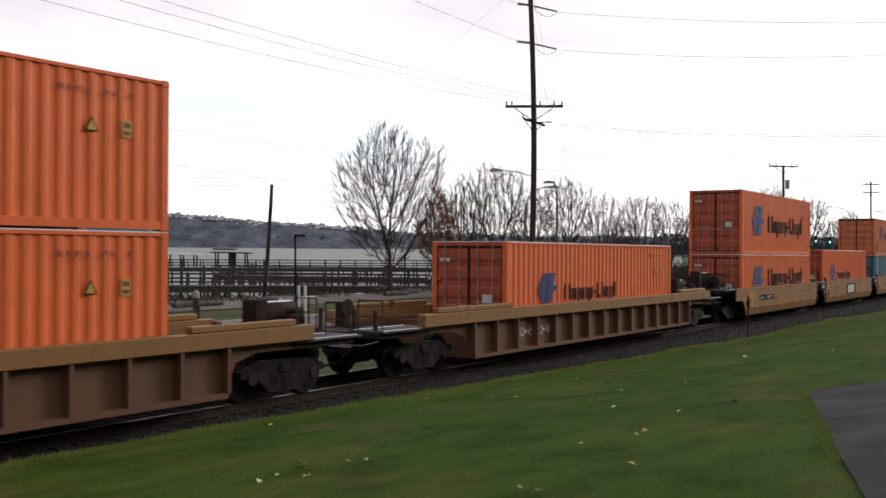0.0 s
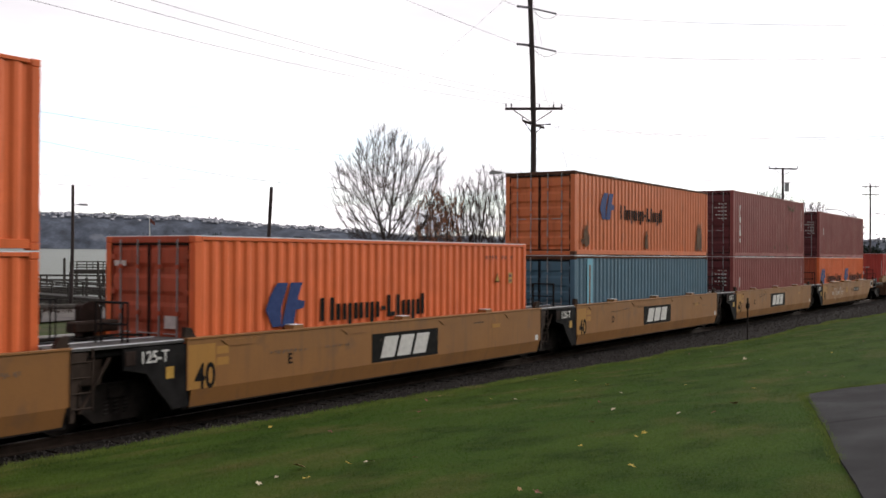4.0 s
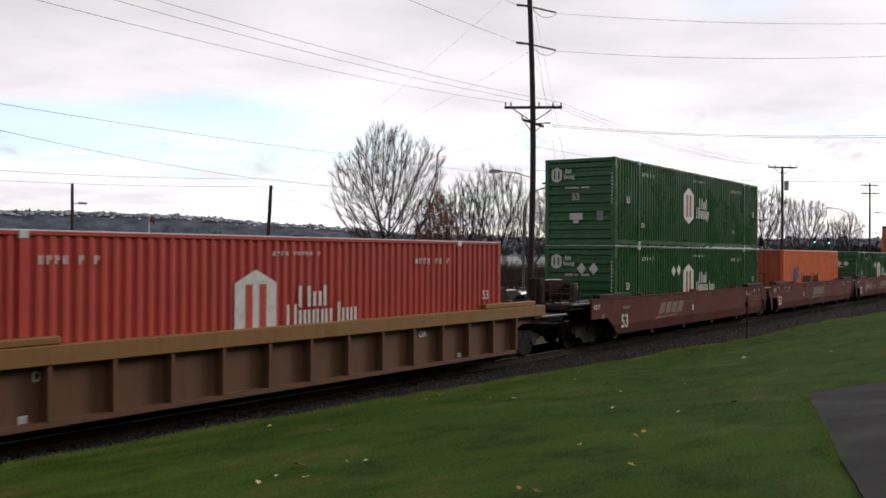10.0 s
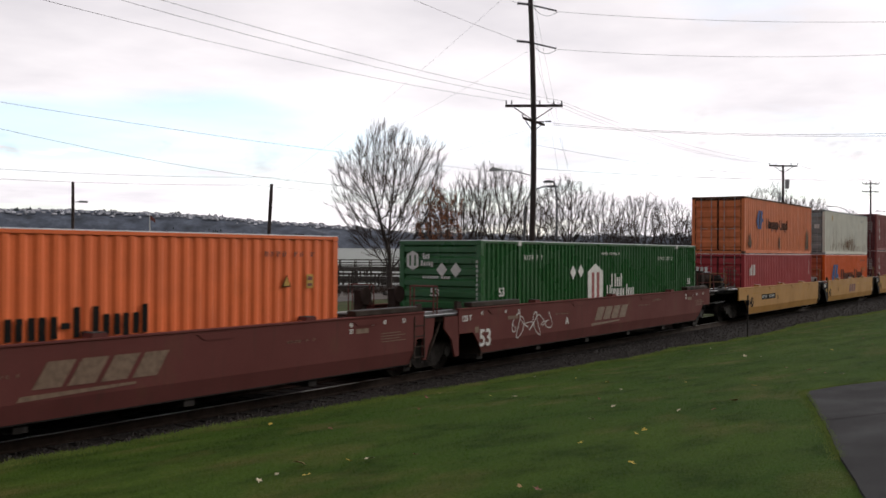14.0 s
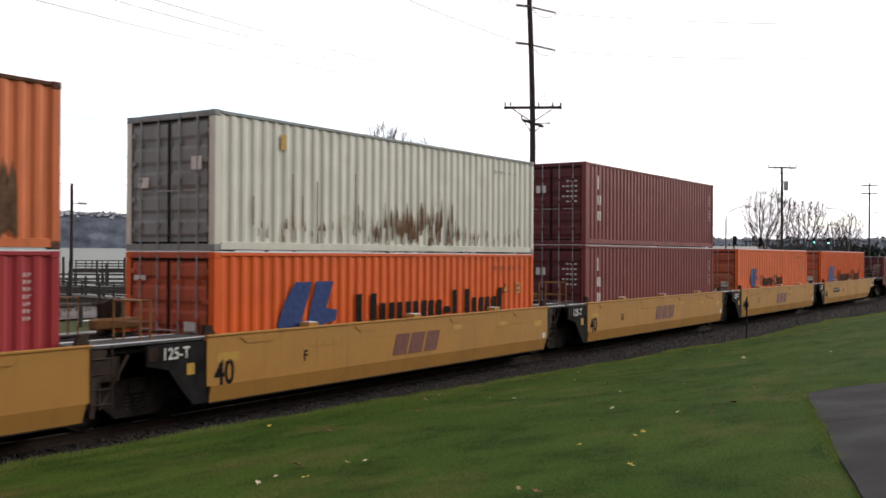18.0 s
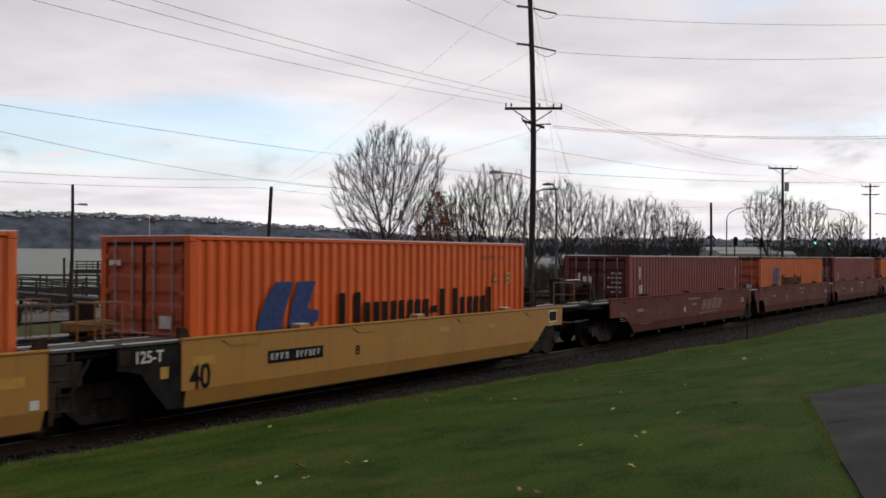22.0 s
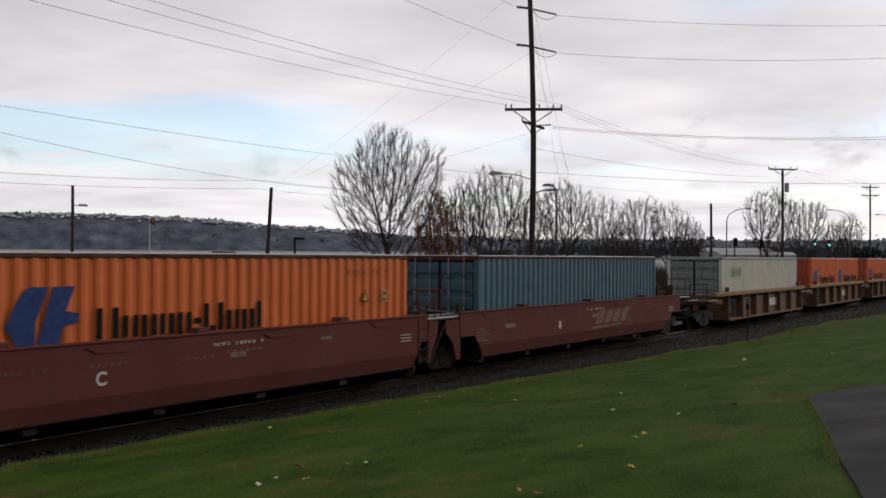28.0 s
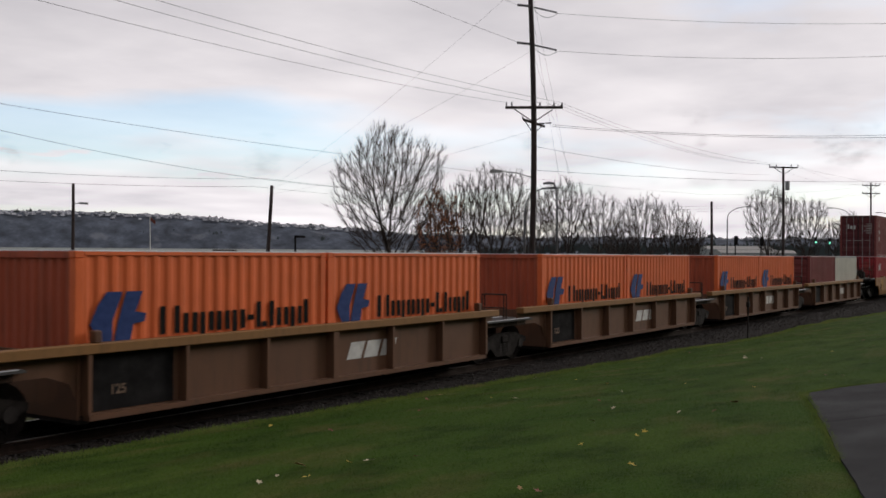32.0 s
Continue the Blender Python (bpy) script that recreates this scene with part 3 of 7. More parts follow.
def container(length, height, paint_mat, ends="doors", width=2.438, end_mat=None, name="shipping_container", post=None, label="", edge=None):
    """x from 0 (the end that leads) to length, y from -width/2 (the side towards the lawn), z from 0."""
    t = thing(name, label, "container", "containers on the train")
    w, L, H = width / 2, length, height
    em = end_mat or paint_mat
    edge = edge or paint_mat
    post = post or edge
    long_box = length > 14
    t["size"] = (length, height, width)
    for s in (-1, 1):
        part("side_panel", corrugated(L - 0.30, 0.16, H - 0.06, 0, -1, 0.29 if not long_box else 0.235, 0.028 if not long_box else 0.040), paint_mat, t).matrix_local = pose(0.15, s * (w - 0.012), 0) if s < 0 else pose(L - 0.15, w - 0.012, 0, 0, 0, 180)
        part("bottom_rail", Geo().prism([(s * w, 0.03), (s * w, 0.165), (s * (w - 0.02), 0.17), (s * (w - 0.05), 0.17), (s * (w - 0.05), 0.03)], 0.17, L - 0.17), paint_mat, t)
        part("top_rail", Geo().box(0.17, L - 0.17, min(s * w, s * (w - 0.06)), max(s * w, s * (w - 0.06)), H - 0.075, H - 0.012, 0.006), edge, t)
        for x0, x1 in ((0.0, 0.16), (L - 0.16, L)):
            part("corner_post", Geo().box(x0, x1, min(s * w, s * (w - 0.16)), max(s * w, s * (w - 0.16)), 0.118, H - 0.118, 0.012), paint_mat, t)
            for z in (0, H - 0.118):
                part("corner_casting", Geo().box(x0 - 0.002, x1 + 0.002, min(s * (w + 0.003), s * (w - 0.165)), max(s * (w + 0.003), s * (w - 0.165)), z, z + 0.118, 0.012), post or paint_mat, t)
        if long_box:
            for x0 in (1.98, L - 1.98 - 0.14):
                part("corner_post", Geo().box(x0, x0 + 0.14, min(s * (w + 0.004), s * (w - 0.1)), max(s * (w + 0.004), s * (w - 0.1)), 0.03, H, 0.01), paint_mat, t)
                for z in (0.0, H - 0.13):
                    part("corner_casting", Geo().box(x0 - 0.01, x0 + 0.16, min(s * (w + 0.012), s * (w - 0.1)), max(s * (w + 0.012), s * (w - 0.1)), z, z + 0.13, 0.01), MARK_WHITE, t, "pale lifting casting")
    part("roof_panel", Geo().box(0.1, L - 0.1, -w + 0.05, w - 0.05, H - 0.05, H - 0.004), ROOF, t)
    part("floor_panel", Geo().box(0.1, L - 0.1, -w + 0.05, w - 0.05, 0.12, 0.16), DARK_STEEL, t)
    iw = width - 0.32
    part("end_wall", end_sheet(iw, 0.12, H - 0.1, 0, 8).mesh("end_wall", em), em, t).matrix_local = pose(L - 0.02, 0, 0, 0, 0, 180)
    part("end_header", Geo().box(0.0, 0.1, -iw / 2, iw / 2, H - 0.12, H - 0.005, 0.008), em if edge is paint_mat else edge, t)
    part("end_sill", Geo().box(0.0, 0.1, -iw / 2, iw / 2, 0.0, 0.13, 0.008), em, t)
    if ends == "doors":
        BRACKET = Geo().box(-0.03, 0.02, -0.05, 0.05, 0, 0.08).mesh("rod_bracket", em)
        for s in (-1, 1):
            y0, y1 = sorted((s * 0.012, s * iw / 2))
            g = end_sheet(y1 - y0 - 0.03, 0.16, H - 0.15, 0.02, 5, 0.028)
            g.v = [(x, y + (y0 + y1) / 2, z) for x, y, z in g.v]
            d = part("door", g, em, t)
            part("door_frame", Geo().box(0.012, 0.05, y0, y0 + 0.05, 0.14, H - 0.13, 0.006).box(0.012, 0.05, y1 - 0.05, y1, 0.14, H - 0.13, 0.006), em, d)
            part("door_seal", Geo().box(0.006, 0.012, y0 - 0.005, y0 + 0.03, 0.14, H - 0.13).box(0.006, 0.012, y1 - 0.03, y1 + 0.005, 0.14, H - 0.13).box(0.006, 0.012, y0, y1, 0.14, 0.17).box(0.006, 0.012, y0, y1, H - 0.16, H - 0.13), DOOR_SEAL, d, "black rubber seal")
            for k in (0.27, 0.73):
                y = y0 + (y1 - y0) * k
                part("lock_rod", Geo().tube([(-0.012, y, 0.06), (-0.012, y, H - 0.06)], 0.017, 6), GALV, d, "bare steel lock rod")
                for bz in (0.45, H * 0.5, H - 0.6):
                    part("rod_bracket", BRACKET, em, d).matrix_local = pose(0, y, bz)
                part("door_handle", Geo().tube([(-0.03, y, 1.12), (-0.035, y + s * -0.32, 1.12)], 0.013, 5), GALV, d)
            for z in (0.35, H * 0.36, H * 0.63, H - 0.42):
                yy = s * iw / 2
                part("hinge", Geo().box(-0.012, 0.03, min(yy, yy - s * 0.12), max(yy, yy - s * 0.12), z, z + 0.09), em, d)
    elif ends == "ribs":
        part("end_wall", end_sheet(iw, 0.12, H - 0.11, 0.015, 9, 0.05), em, t)
    else:
        part("end_wall", vertical_end(iw, 0.12, H - 0.11, 0.02), em, t)
    return t


def decal(t, name, geo, material, label=""):
    """Paint on a thing: one mesh, or a list of strokes that each become a part."""
    if isinstance(geo, list):
        for g in geo:
            part("plate" if name == "plate" else "mark_stroke", g, material, t, label)
        return None
    ob = part(name, geo, material, t, label)
    if name in ("stencil", "rust_stain"):
        ob["kind"] = "stuff"
    return ob


FACE = -1.2245        # y of markings on the near side of a standard box, just proud of its sheet


def bars(x, z, w, h, n, y=FACE, gap=0.35):
    """n plain bars in a row, for writing that cannot be read."""
    g = Geo()
    q = w / n
    for i in range(n):
        if n >= 8 and i in (4, n - 2):
            continue
        m = q * (1 - gap) * 0.30
        g.box(x + i * q, x + i * q + m, y - 0.003, y, z, z + h)
        g.box(x + i * q + m * 1.9, x + i * q + m * 2.6, y - 0.003, y, z + (h * 0.45 if i % 3 else 0), z + h)
    return g


def word_shape(x, z, size, pattern, y=FACE, italic=0.0, weight=0.17, width=0.0):
    """A brand name as rows of plain strokes: w two tall, t one tall, x two small, d one hanging and one small, l one tall and a foot, - dash. A list of strokes."""
    out, s, k = [], size, weight * size

    def bar(x0, x1, z0, z1):
        out.append(Geo().prism([(x0 + italic * (z0 - z), z0), (x1 + italic * (z0 - z), z0), (x1 + italic * (z1 - z), z1), (x0 + italic * (z1 - z), z1)], y - 0.003, y, "y"))
    for ch in pattern:
        if ch == "w":
            bar(x, x + k, z, z + s)
            bar(x + 0.55 * s, x + 0.55 * s + k, z, z + s)
            x += 0.90 * s
        elif ch == "t":
            bar(x, x + k, z, z + s)
            x += 0.36 * s
        elif ch == "l":
            bar(x, x + k, z, z + s)
            bar(x + k * 1.2, x + 0.50 * s, z, z + k)
            x += 0.62 * s
        elif ch in "xd":
            bar(x, x + k, z - 0.26 * s if ch == "d" else z, z + 0.72 * s)
            bar(x + 0.36 * s, x + 0.36 * s + k, z, z + 0.72 * s)
            x += 0.68 * s
        elif ch == "b":
            bar(x, x + 0.66 * s, z, z + s)
            x += 0.80 * s
        elif ch == "-":
            bar(x, x + 0.28 * s, z + 0.30 * s, z + 0.30 * s + k)
            x += 0.40 * s
        else:
            x += 0.35 * s
    if width:
        lo, hi = min(v[0] for g in out for v in g.v), max(v[0] for g in out for v in g.v)
        for g in out:
            g.v = [(lo + (a - lo) * width / (hi - lo), b, c) for a, b, c in g.v]
    return out


def sail_logo(x, z, s, y=FACE):
    """Two leaning blue blades with a gap between them."""
    return [Geo().prism([(x + a * s * 1.16, z + b * s * 0.92) for a, b in pr], y - 0.003, y, "y") for pr in (
        [(0.18, 0.0), (0.40, 0.0), (0.41, 0.45), (0.59, 1.0), (0.30, 1.0), (0.13, 0.74), (0.0, 0.40)],
        [(0.42, 0.0), (0.74, 0.0), (0.80, 0.36), (1.02, 0.40), (1.05, 0.56), (0.84, 0.60), (0.98, 1.0), (0.66, 1.0), (0.52, 0.45)])]


def blade_mark(t, lx, lz, ls, tx, tz, ts, tw):
    """A blue mark of width ls at lx, lz and a row of black strokes tw long."""
    decal(t, "logo_shape", sail_logo(lx, lz, ls), MARK_BLUE, "plain blue blade of a shipping mark")
    decal(t, "name_shape", word_shape(tx, tz, ts, "wxdxd-ltxdt", weight=0.20, width=tw), MARK_BLACK, "black stroke of a brand name")


def hex_logo(t, x, z, s, y, material=MARK_WHITE):
    pr = [(0, 0.18), (0.5, 0.0), (1, 0.18), (1, 0.82), (0.5, 1.0), (0, 0.82)]
    decal(t, "logo_shape", Geo().prism([(x + a * s, z + b * s * 1.25) for a, b in pr], y - 0.003, y, "y"), MARK_WHITE, "white six-sided plate")
    decal(t, "logo_shape", [Geo().box(x + a0 * s, x + a1 * s, y - 0.006, y - 0.003, z + 0.25 * s, z + 1.0 * s) for a0, a1 in ((0.25, 0.42), (0.58, 0.75))], material, "plain coloured bar")


def plate_mark(t, w, long_name, material=MARK_RED, hi=0.0):
    y = -w / 2 - 0.0045
    hex_logo(t, 6.38, 0.86, 1.12, y, material)
    decal(t, "name_shape", word_shape(8.15, 1.50, 0.42, "wxt", y, weight=0.19, width=0.85), MARK_WHITE, "white stroke of a brand name")
    decal(t, "name_shape", word_shape(7.80, 1.12, 0.44, "wxxxd" + (" txx" if long_name else ""), y, weight=0.19, width=2.2 if long_name else 1.45), MARK_WHITE, "white stroke of a brand name")
    decal(t, "stencil", bars(2.3, 2.38, 1.15, 0.14, 8, y, 0.3), MARK_WHITE)
    decal(t, "stencil", bars(7.4, 2.52, 1.45, 0.09, 12, y, 0.3), MARK_WHITE)
    decal(t, "stencil", bars(12.2, 2.34, 1.5, 0.14, 9, y, 0.4), MARK_WHITE)


HC, STD = 2.896, 2.591
FLOOR = 0.34          # height of a well's floor above the rails
FT40, FT20, FT53 = 12.192, 6.058, 16.154

# ---------------------------------------------------------------- the train: well cars and bogies


def side_plate(L, cut0, cut1, zt, zb, ze, side, bend=0.075):
    """The smooth side of a well: an upright sheet over one that leans inwards, cut away over the wheels at its ends."""
    g = Geo()
    zm = zb + 0.30
    y0, y1 = side * 1.50, side * 1.45

    def cutx(z, c):
        return 0.0 if z >= ze else c * (0.55 + 0.45 * (ze - z) / (ze - zb))
    ze0 = ze if cut0 > 0.3 else zm
    ze1 = ze if cut1 > 0.3 else zm
    prof = [(0, zt), (0, ze0), (cutx(ze0 - 0.01, cut0) if cut0 > 0.3 else 0, ze0), (cutx(zm, cut0), zm), (L - cutx(zm, cut1), zm), (L - (cutx(ze1 - 0.01, cut1) if cut1 > 0.3 else 0), ze1), (L, ze1), (L, zt)]
    g.prism(prof, min(y0, y1), max(y0, y1), "y")
    a0, a1 = cutx(zm, cut0), L - cutx(zm, cut1)
    b0, b1 = cutx(zb, cut0), L - cutx(zb, cut1)
    yb, yc = side * (1.50 - bend), side * (1.45 - bend)
    g.add([(a0, y0, zm), (a1, y0, zm), (b1, yb, zb), (b0, yb, zb), (a0, y1, zm), (a1, y1, zm), (b1, yc, zb), (b0, yc, zb)],
          [(0, 1, 2, 3), (7, 6, 5, 4), (3, 2, 6, 7), (0, 3, 7, 4), (1, 5, 6, 2)])
    return g


def end_deck(t, x0, x1, z, mats, ladder=True, rail=True, tank=False, flip=1, skirt=True, rail_mat=None):
    """The platform over a bogie between two wells, with its sill, walkway, grab rails and ladder."""
    rail_mat = rail_mat or mats
    a, b = min(x0, x1), max(x0, x1)
    d = part("end_platform", Geo().box(a, b, -1.30, 1.30, z - 0.14, z, 0.015), mats, t)
    part("walkway_grating", Geo().box(a + 0.02, b + 0.12, -1.44, -0.45, z + 0.004, z + 0.045), GRATING, d, "pale wet steel grating")
    for k, (y0, y1) in enumerate(((-1.43, -1.39), (-0.60, -0.55))):
        part("snow_strip", Geo().prism([(a + 0.05 + 0.1 * k, y0), (b - 0.1 * k, y0 + 0.015), (b - 0.02, y1), ((a + b) / 2, y1 - 0.02), (a + 0.02, y1)], z + 0.046, z + 0.062, "z"), SNOW, d, "thin strip of snow")
    part("centre_sill", Geo().box(a, b, -0.35, 0.35, 0.62, z - 0.14), DARK_STEEL, t)
    if skirt:
        part("platform_skirt", Geo().prism([(a, z - 0.02), (b, z - 0.02), (b, z - 0.34), ((a + b) / 2, z - 0.46), (a, z - 0.34)], -1.47, -1.43, "y"), mats, t)
    xr = a + 0.12 if flip < 0 else b - 0.12
    if rail:
        g = Geo()
        for y in (-1.30, -0.62):
            g.tube([(xr, y, z), (xr, y, z + 0.72)], 0.019, 5)
        g.tube([(xr, -1.30, z + 0.72), (xr, -0.62, z + 0.72)], 0.019, 5)
        g.tube([(xr, -1.30, z + 0.36), (xr, -0.62, z + 0.36)], 0.015, 5)
        part("hand_rail", g, rail_mat, t)
        part("hand_rail", Geo().tube([(xr, 0.62, z), (xr, 0.62, z + 0.72), (xr, 1.30, z + 0.72), (xr, 1.30, z)], 0.019, 5), rail_mat, t)
    if ladder:
        lx = a + 0.1 if flip > 0 else b - 0.5
        g = Geo().tube([(lx, -1.5, 0.45), (lx, -1.5, z + 0.05)], 0.018, 5).tube([(lx + 0.4, -1.5, 0.45), (lx + 0.4, -1.5, z + 0.05)], 0.018, 5)
        for k in range(4):
            g.tube([(lx, -1.5, 0.5 + k * 0.24), (lx + 0.4, -1.5, 0.5 + k * 0.24)], 0.013, 5)
        part("ladder", g, GRIME, t)
    xm = (a + b) / 2
    part("brake_pipe", Geo().tube([(a + 0.05, -0.30, z + 0.09), (xm, -0.34, z + 0.12), (b - 0.05, -0.26, z + 0.07)], 0.02, 5), BRAKE_DUST, t)
    part("brake_rod", Geo().tube([(a + 0.05, 0.25, z + 0.06), (b - 0.05, 0.32, z + 0.06)], 0.016, 5), BRAKE_DUST, t)
    part("hand_brake", Geo().box(xm - 0.10, xm + 0.14, 0.45, 0.72, z, z + 0.62, 0.03).disc_y(xm + 0.02, z + 0.46, 0.22, 0.40, 0.44, 14), TANK_BROWN, t, "brown hand brake with a round wheel")
    if tank:
        part("grab_iron", Geo().tube([(a + 0.06, -1.42, z), (a + 0.06, -1.42, z + 0.95), (a + 0.42, -1.42, z + 0.95), (a + 0.42, -1.42, z)], 0.018, 5), GRIME, t)
        part("control_box", Geo().box(a + 0.12, a + 0.5, -0.25, 0.15, z, z + 0.82, 0.03), TANK_BROWN, t, "rusty brown equipment box")
        tk = part("air_tank", Geo().tube([(xm - 0.62, 0.1, z + 0.42), (xm - 0.55, 0.1, z + 0.42), (xm + 0.55, 0.1, z + 0.42), (xm + 0.62, 0.1, z + 0.42)], [0.2, 0.32, 0.32, 0.2], 16), TANK_BROWN, t, "brown air tank", smooth=True)
        part("snow_cap", Geo().prism([(-0.02, z + 0.735), (0.22, z + 0.735), (0.16, z + 0.752), (0.04, z + 0.752)], xm - 0.5, xm + 0.5), SNOW, tk, "thin strip of snow")
        for xs in (xm - 0.35, xm + 0.35):
            part("tank_strap", Geo().box(xs - 0.03, xs + 0.03, -0.24, 0.44, z, z + 0.30), DARK_STEEL, tk)
        for k, (y0, y1, h) in enumerate(((-1.2, -0.5, 0.18), (-0.9, 0.9, 0.10), (0.5, 1.2, 0.25))):
            part("brake_pipe", Geo().tube([(a + 0.1, y0, z + h), (xm - 0.2, y0 + 0.1, z + h + 0.08), (xm + 0.3, y1, z + h), (b - 0.1, y1, z + h - 0.05)], 0.022, 5), BRAKE_DUST, t)
        part("brake_valve", Geo().box(xm - 0.25, xm + 0.1, -0.75, -0.35, z + 0.05, z + 0.5, 0.04).box(xm - 0.1, xm + 0.25, -0.6, -0.3, z + 0.3, z + 0.62, 0.05), BRAKE_DUST, t)


def coupler(t, x, way):
    k = part("coupler", Geo().box(min(x, x + way * 0.9), max(x, x + way * 0.9), -0.09, 0.09, 0.78, 0.96, 0.02).box(min(x + way * 0.75, x + way * 1.1), max(x + way * 0.75, x + way * 1.1), -0.16, 0.16, 0.72, 1.02, 0.04), BRAKE_DUST, t)
    part("air_hose", Geo().tube([(x, -0.5, 0.75), (x + way * 0.35, -0.45, 0.45), (x + way * 0.75, -0.30, 0.40), (x + way * 1.0, -0.22, 0.62)], 0.025, 6), BLACK_PAINT, k)
    part("cut_lever", Geo().tube([(x + way * 0.1, -1.35, 0.95), (x + way * 0.25, -1.0, 0.85), (x + way * 0.3, -0.2, 0.85)], 0.014, 5), GALV, k)


def smooth_car(L, colour, end_colour, zt=1.42, zb=0.25, cut0=0.15, cut1=0.15, deck0=1.2, deck1=1.2, outer0=False, outer1=False, label=""):
    t = thing("well_car", label, "rail car", "cars of the train")
    for s in (-1, 1):
        p = part("side_sheet", side_plate(L, cut0, cut1, zt, zb, 0.92, s), colour, t)
        part("top_chord", Geo().box(0, L, min(s * 1.52, s * 1.40), max(s * 1.52, s * 1.40), zt, zt + 0.04, 0.008), colour, p)
        part("bottom_chord", Geo().box(cut0, L - cut1, min(s * 1.42, s * 1.22), max(s * 1.42, s * 1.22), zb - 0.03, zb + 0.05, 0.01), DARK_STEEL, p)
        for k in (0.22, 0.50, 0.78):
            part("guide_lug", Geo().prism([(L * k - 0.16, zt + 0.04), (L * k + 0.16, zt + 0.04), (L * k + 0.13, zt + 0.11), (L * k - 0.13, zt + 0.11)], min(s * 1.50, s * 1.26), max(s * 1.50, s * 1.26), "y"), colour, p)
            part("lug_top", Geo().box(L * k - 0.13, L * k + 0.13, min(s * 1.49, s * 1.27), max(s * 1.49, s * 1.27), zt + 0.112, zt + 0.122), SNOW if colour is not OXIDE else GRATING, p, "pale wet top")
        for k in (0.10, 0.36, 0.64, 0.88):
            part("stiffener", Geo().prism([(L * k - 0.5, zt - 0.05), (L * k + 0.5, zt - 0.05), (L * k + 0.32, zt - 0.16), (L * k - 0.32, zt - 0.16)], min(s * 1.515, s * 1.5), max(s * 1.515, s * 1.5), "y"), colour, p)
    c0, c1 = max(cut0, 0.1), L - max(cut1, 0.1)
    for k in range(6):
        x = c0 + (c1 - c0) * k / 5
        part("floor_beam", Geo().box(x - 0.12, x + 0.12, -1.36, 1.36, 0.20, 0.33), DARK_STEEL, t)
    for x, cm in ((c0 - 0.04, cut0), (c1 + 0.04, cut1)):
        part("bulkhead", Geo().box(x - 0.03, x + 0.03, -1.44, 1.44, 0.28, zt - 0.08), end_colour, t)
    for s in (-1, 1):
        for x, w, far in ((0.0, 1, outer0), (L, -1, outer1)):
            if far:
                continue
            part("corner_stop", Geo().prism([(x, zt + 0.04), (x + w * 0.26, zt + 0.04), (x + w * 0.16, zt + 0.20), (x + w * 0.02, zt + 0.22)], min(s * 1.44, s * 1.34), max(s * 1.44, s * 1.34), "y"), GRIME, t)
    dm = end_colour
    rm = CHORD if colour is YELLOW else BLACK_PAINT if colour is YELLOW_OLD else OXIDE
    end_deck(t, -deck0, c0, 1.38, dm, flip=-1, tank=outer0, skirt=False, ladder=False, rail_mat=rm)
    end_deck(t, c1, L + deck1, 1.38, dm, flip=1, tank=outer1, skirt=False, ladder=not outer1, rail_mat=rm)
    if rm is not OXIDE and not outer0:
        part("cross_beam", Geo().box(-1.05, -0.1, 0.15, 0.42, 1.52, 1.72, 0.03), CHORD if rm is CHORD else GRIME, t, "grimy beam across the deck")
        part("junction_box", Geo().box(-1.30, -1.08, -1.50, -1.44, 1.08, 1.32, 0.012), TANK_BROWN, t, "small brown box")
    for s in (-1, 1):
        y0, y1 = min(s * 1.485, s * 1.44), max(s * 1.485, s * 1.44)
        slim = rm is OXIDE
        if not outer0:
            prof = [(-0.62, 1.36), (0.02, 1.36), (0.02, zb + 0.02), (-0.16, zb + 0.02), (-0.30, 0.80), (-0.62, 1.08)] if slim else [(-deck0 - 0.1, 1.36), (0.02, 1.36), (0.02, zb + 0.02), (-0.30, zb + 0.02), (-0.62, 0.62), (-0.85, 0.92), (-deck0 - 0.1, 1.02)]
            part("end_gusset", Geo().prism(prof, y0, y1, "y"), OXIDE if slim else end_colour, t)
        if not outer1:
            prof = [(L - 0.02, 1.36), (L + 0.46, 1.36), (L + 0.40, 1.0), (L + 0.20, 0.70), (L + 0.10, zb + 0.05), (L - 0.02, zb + 0.05)] if slim else [(L - 0.02, 1.36), (L + 0.30, 1.36), (L + 0.26, 1.12), (L + 0.12, 0.85), (L + 0.06, zb + 0.05), (L - 0.02, zb + 0.05)]
            part("end_gusset", Geo().prism(prof, y0, y1, "y"), OXIDE if slim else GRIME, t)
            part("end_brace", Geo().tube([(L + 0.16, s * 1.46, 0.42), (L + 0.72, s * 1.46, 1.24)], 0.028, 6).tube([(L + 0.16, s * 1.46, 0.42), (L + 0.16, s * 1.46, 1.3)], 0.024, 6), GRIME, t)
            part("step_box", Geo().box(L + 0.25, L + 0.75, min(s * 1.25, s * 1.00), max(s * 1.25, s * 1.00), 0.80, 1.22, 0.02), GRIME, t)
    if outer0:
        coupler(t, -deck0, -1)
    if outer1:
        coupler(t, L + deck1, 1)
    return t


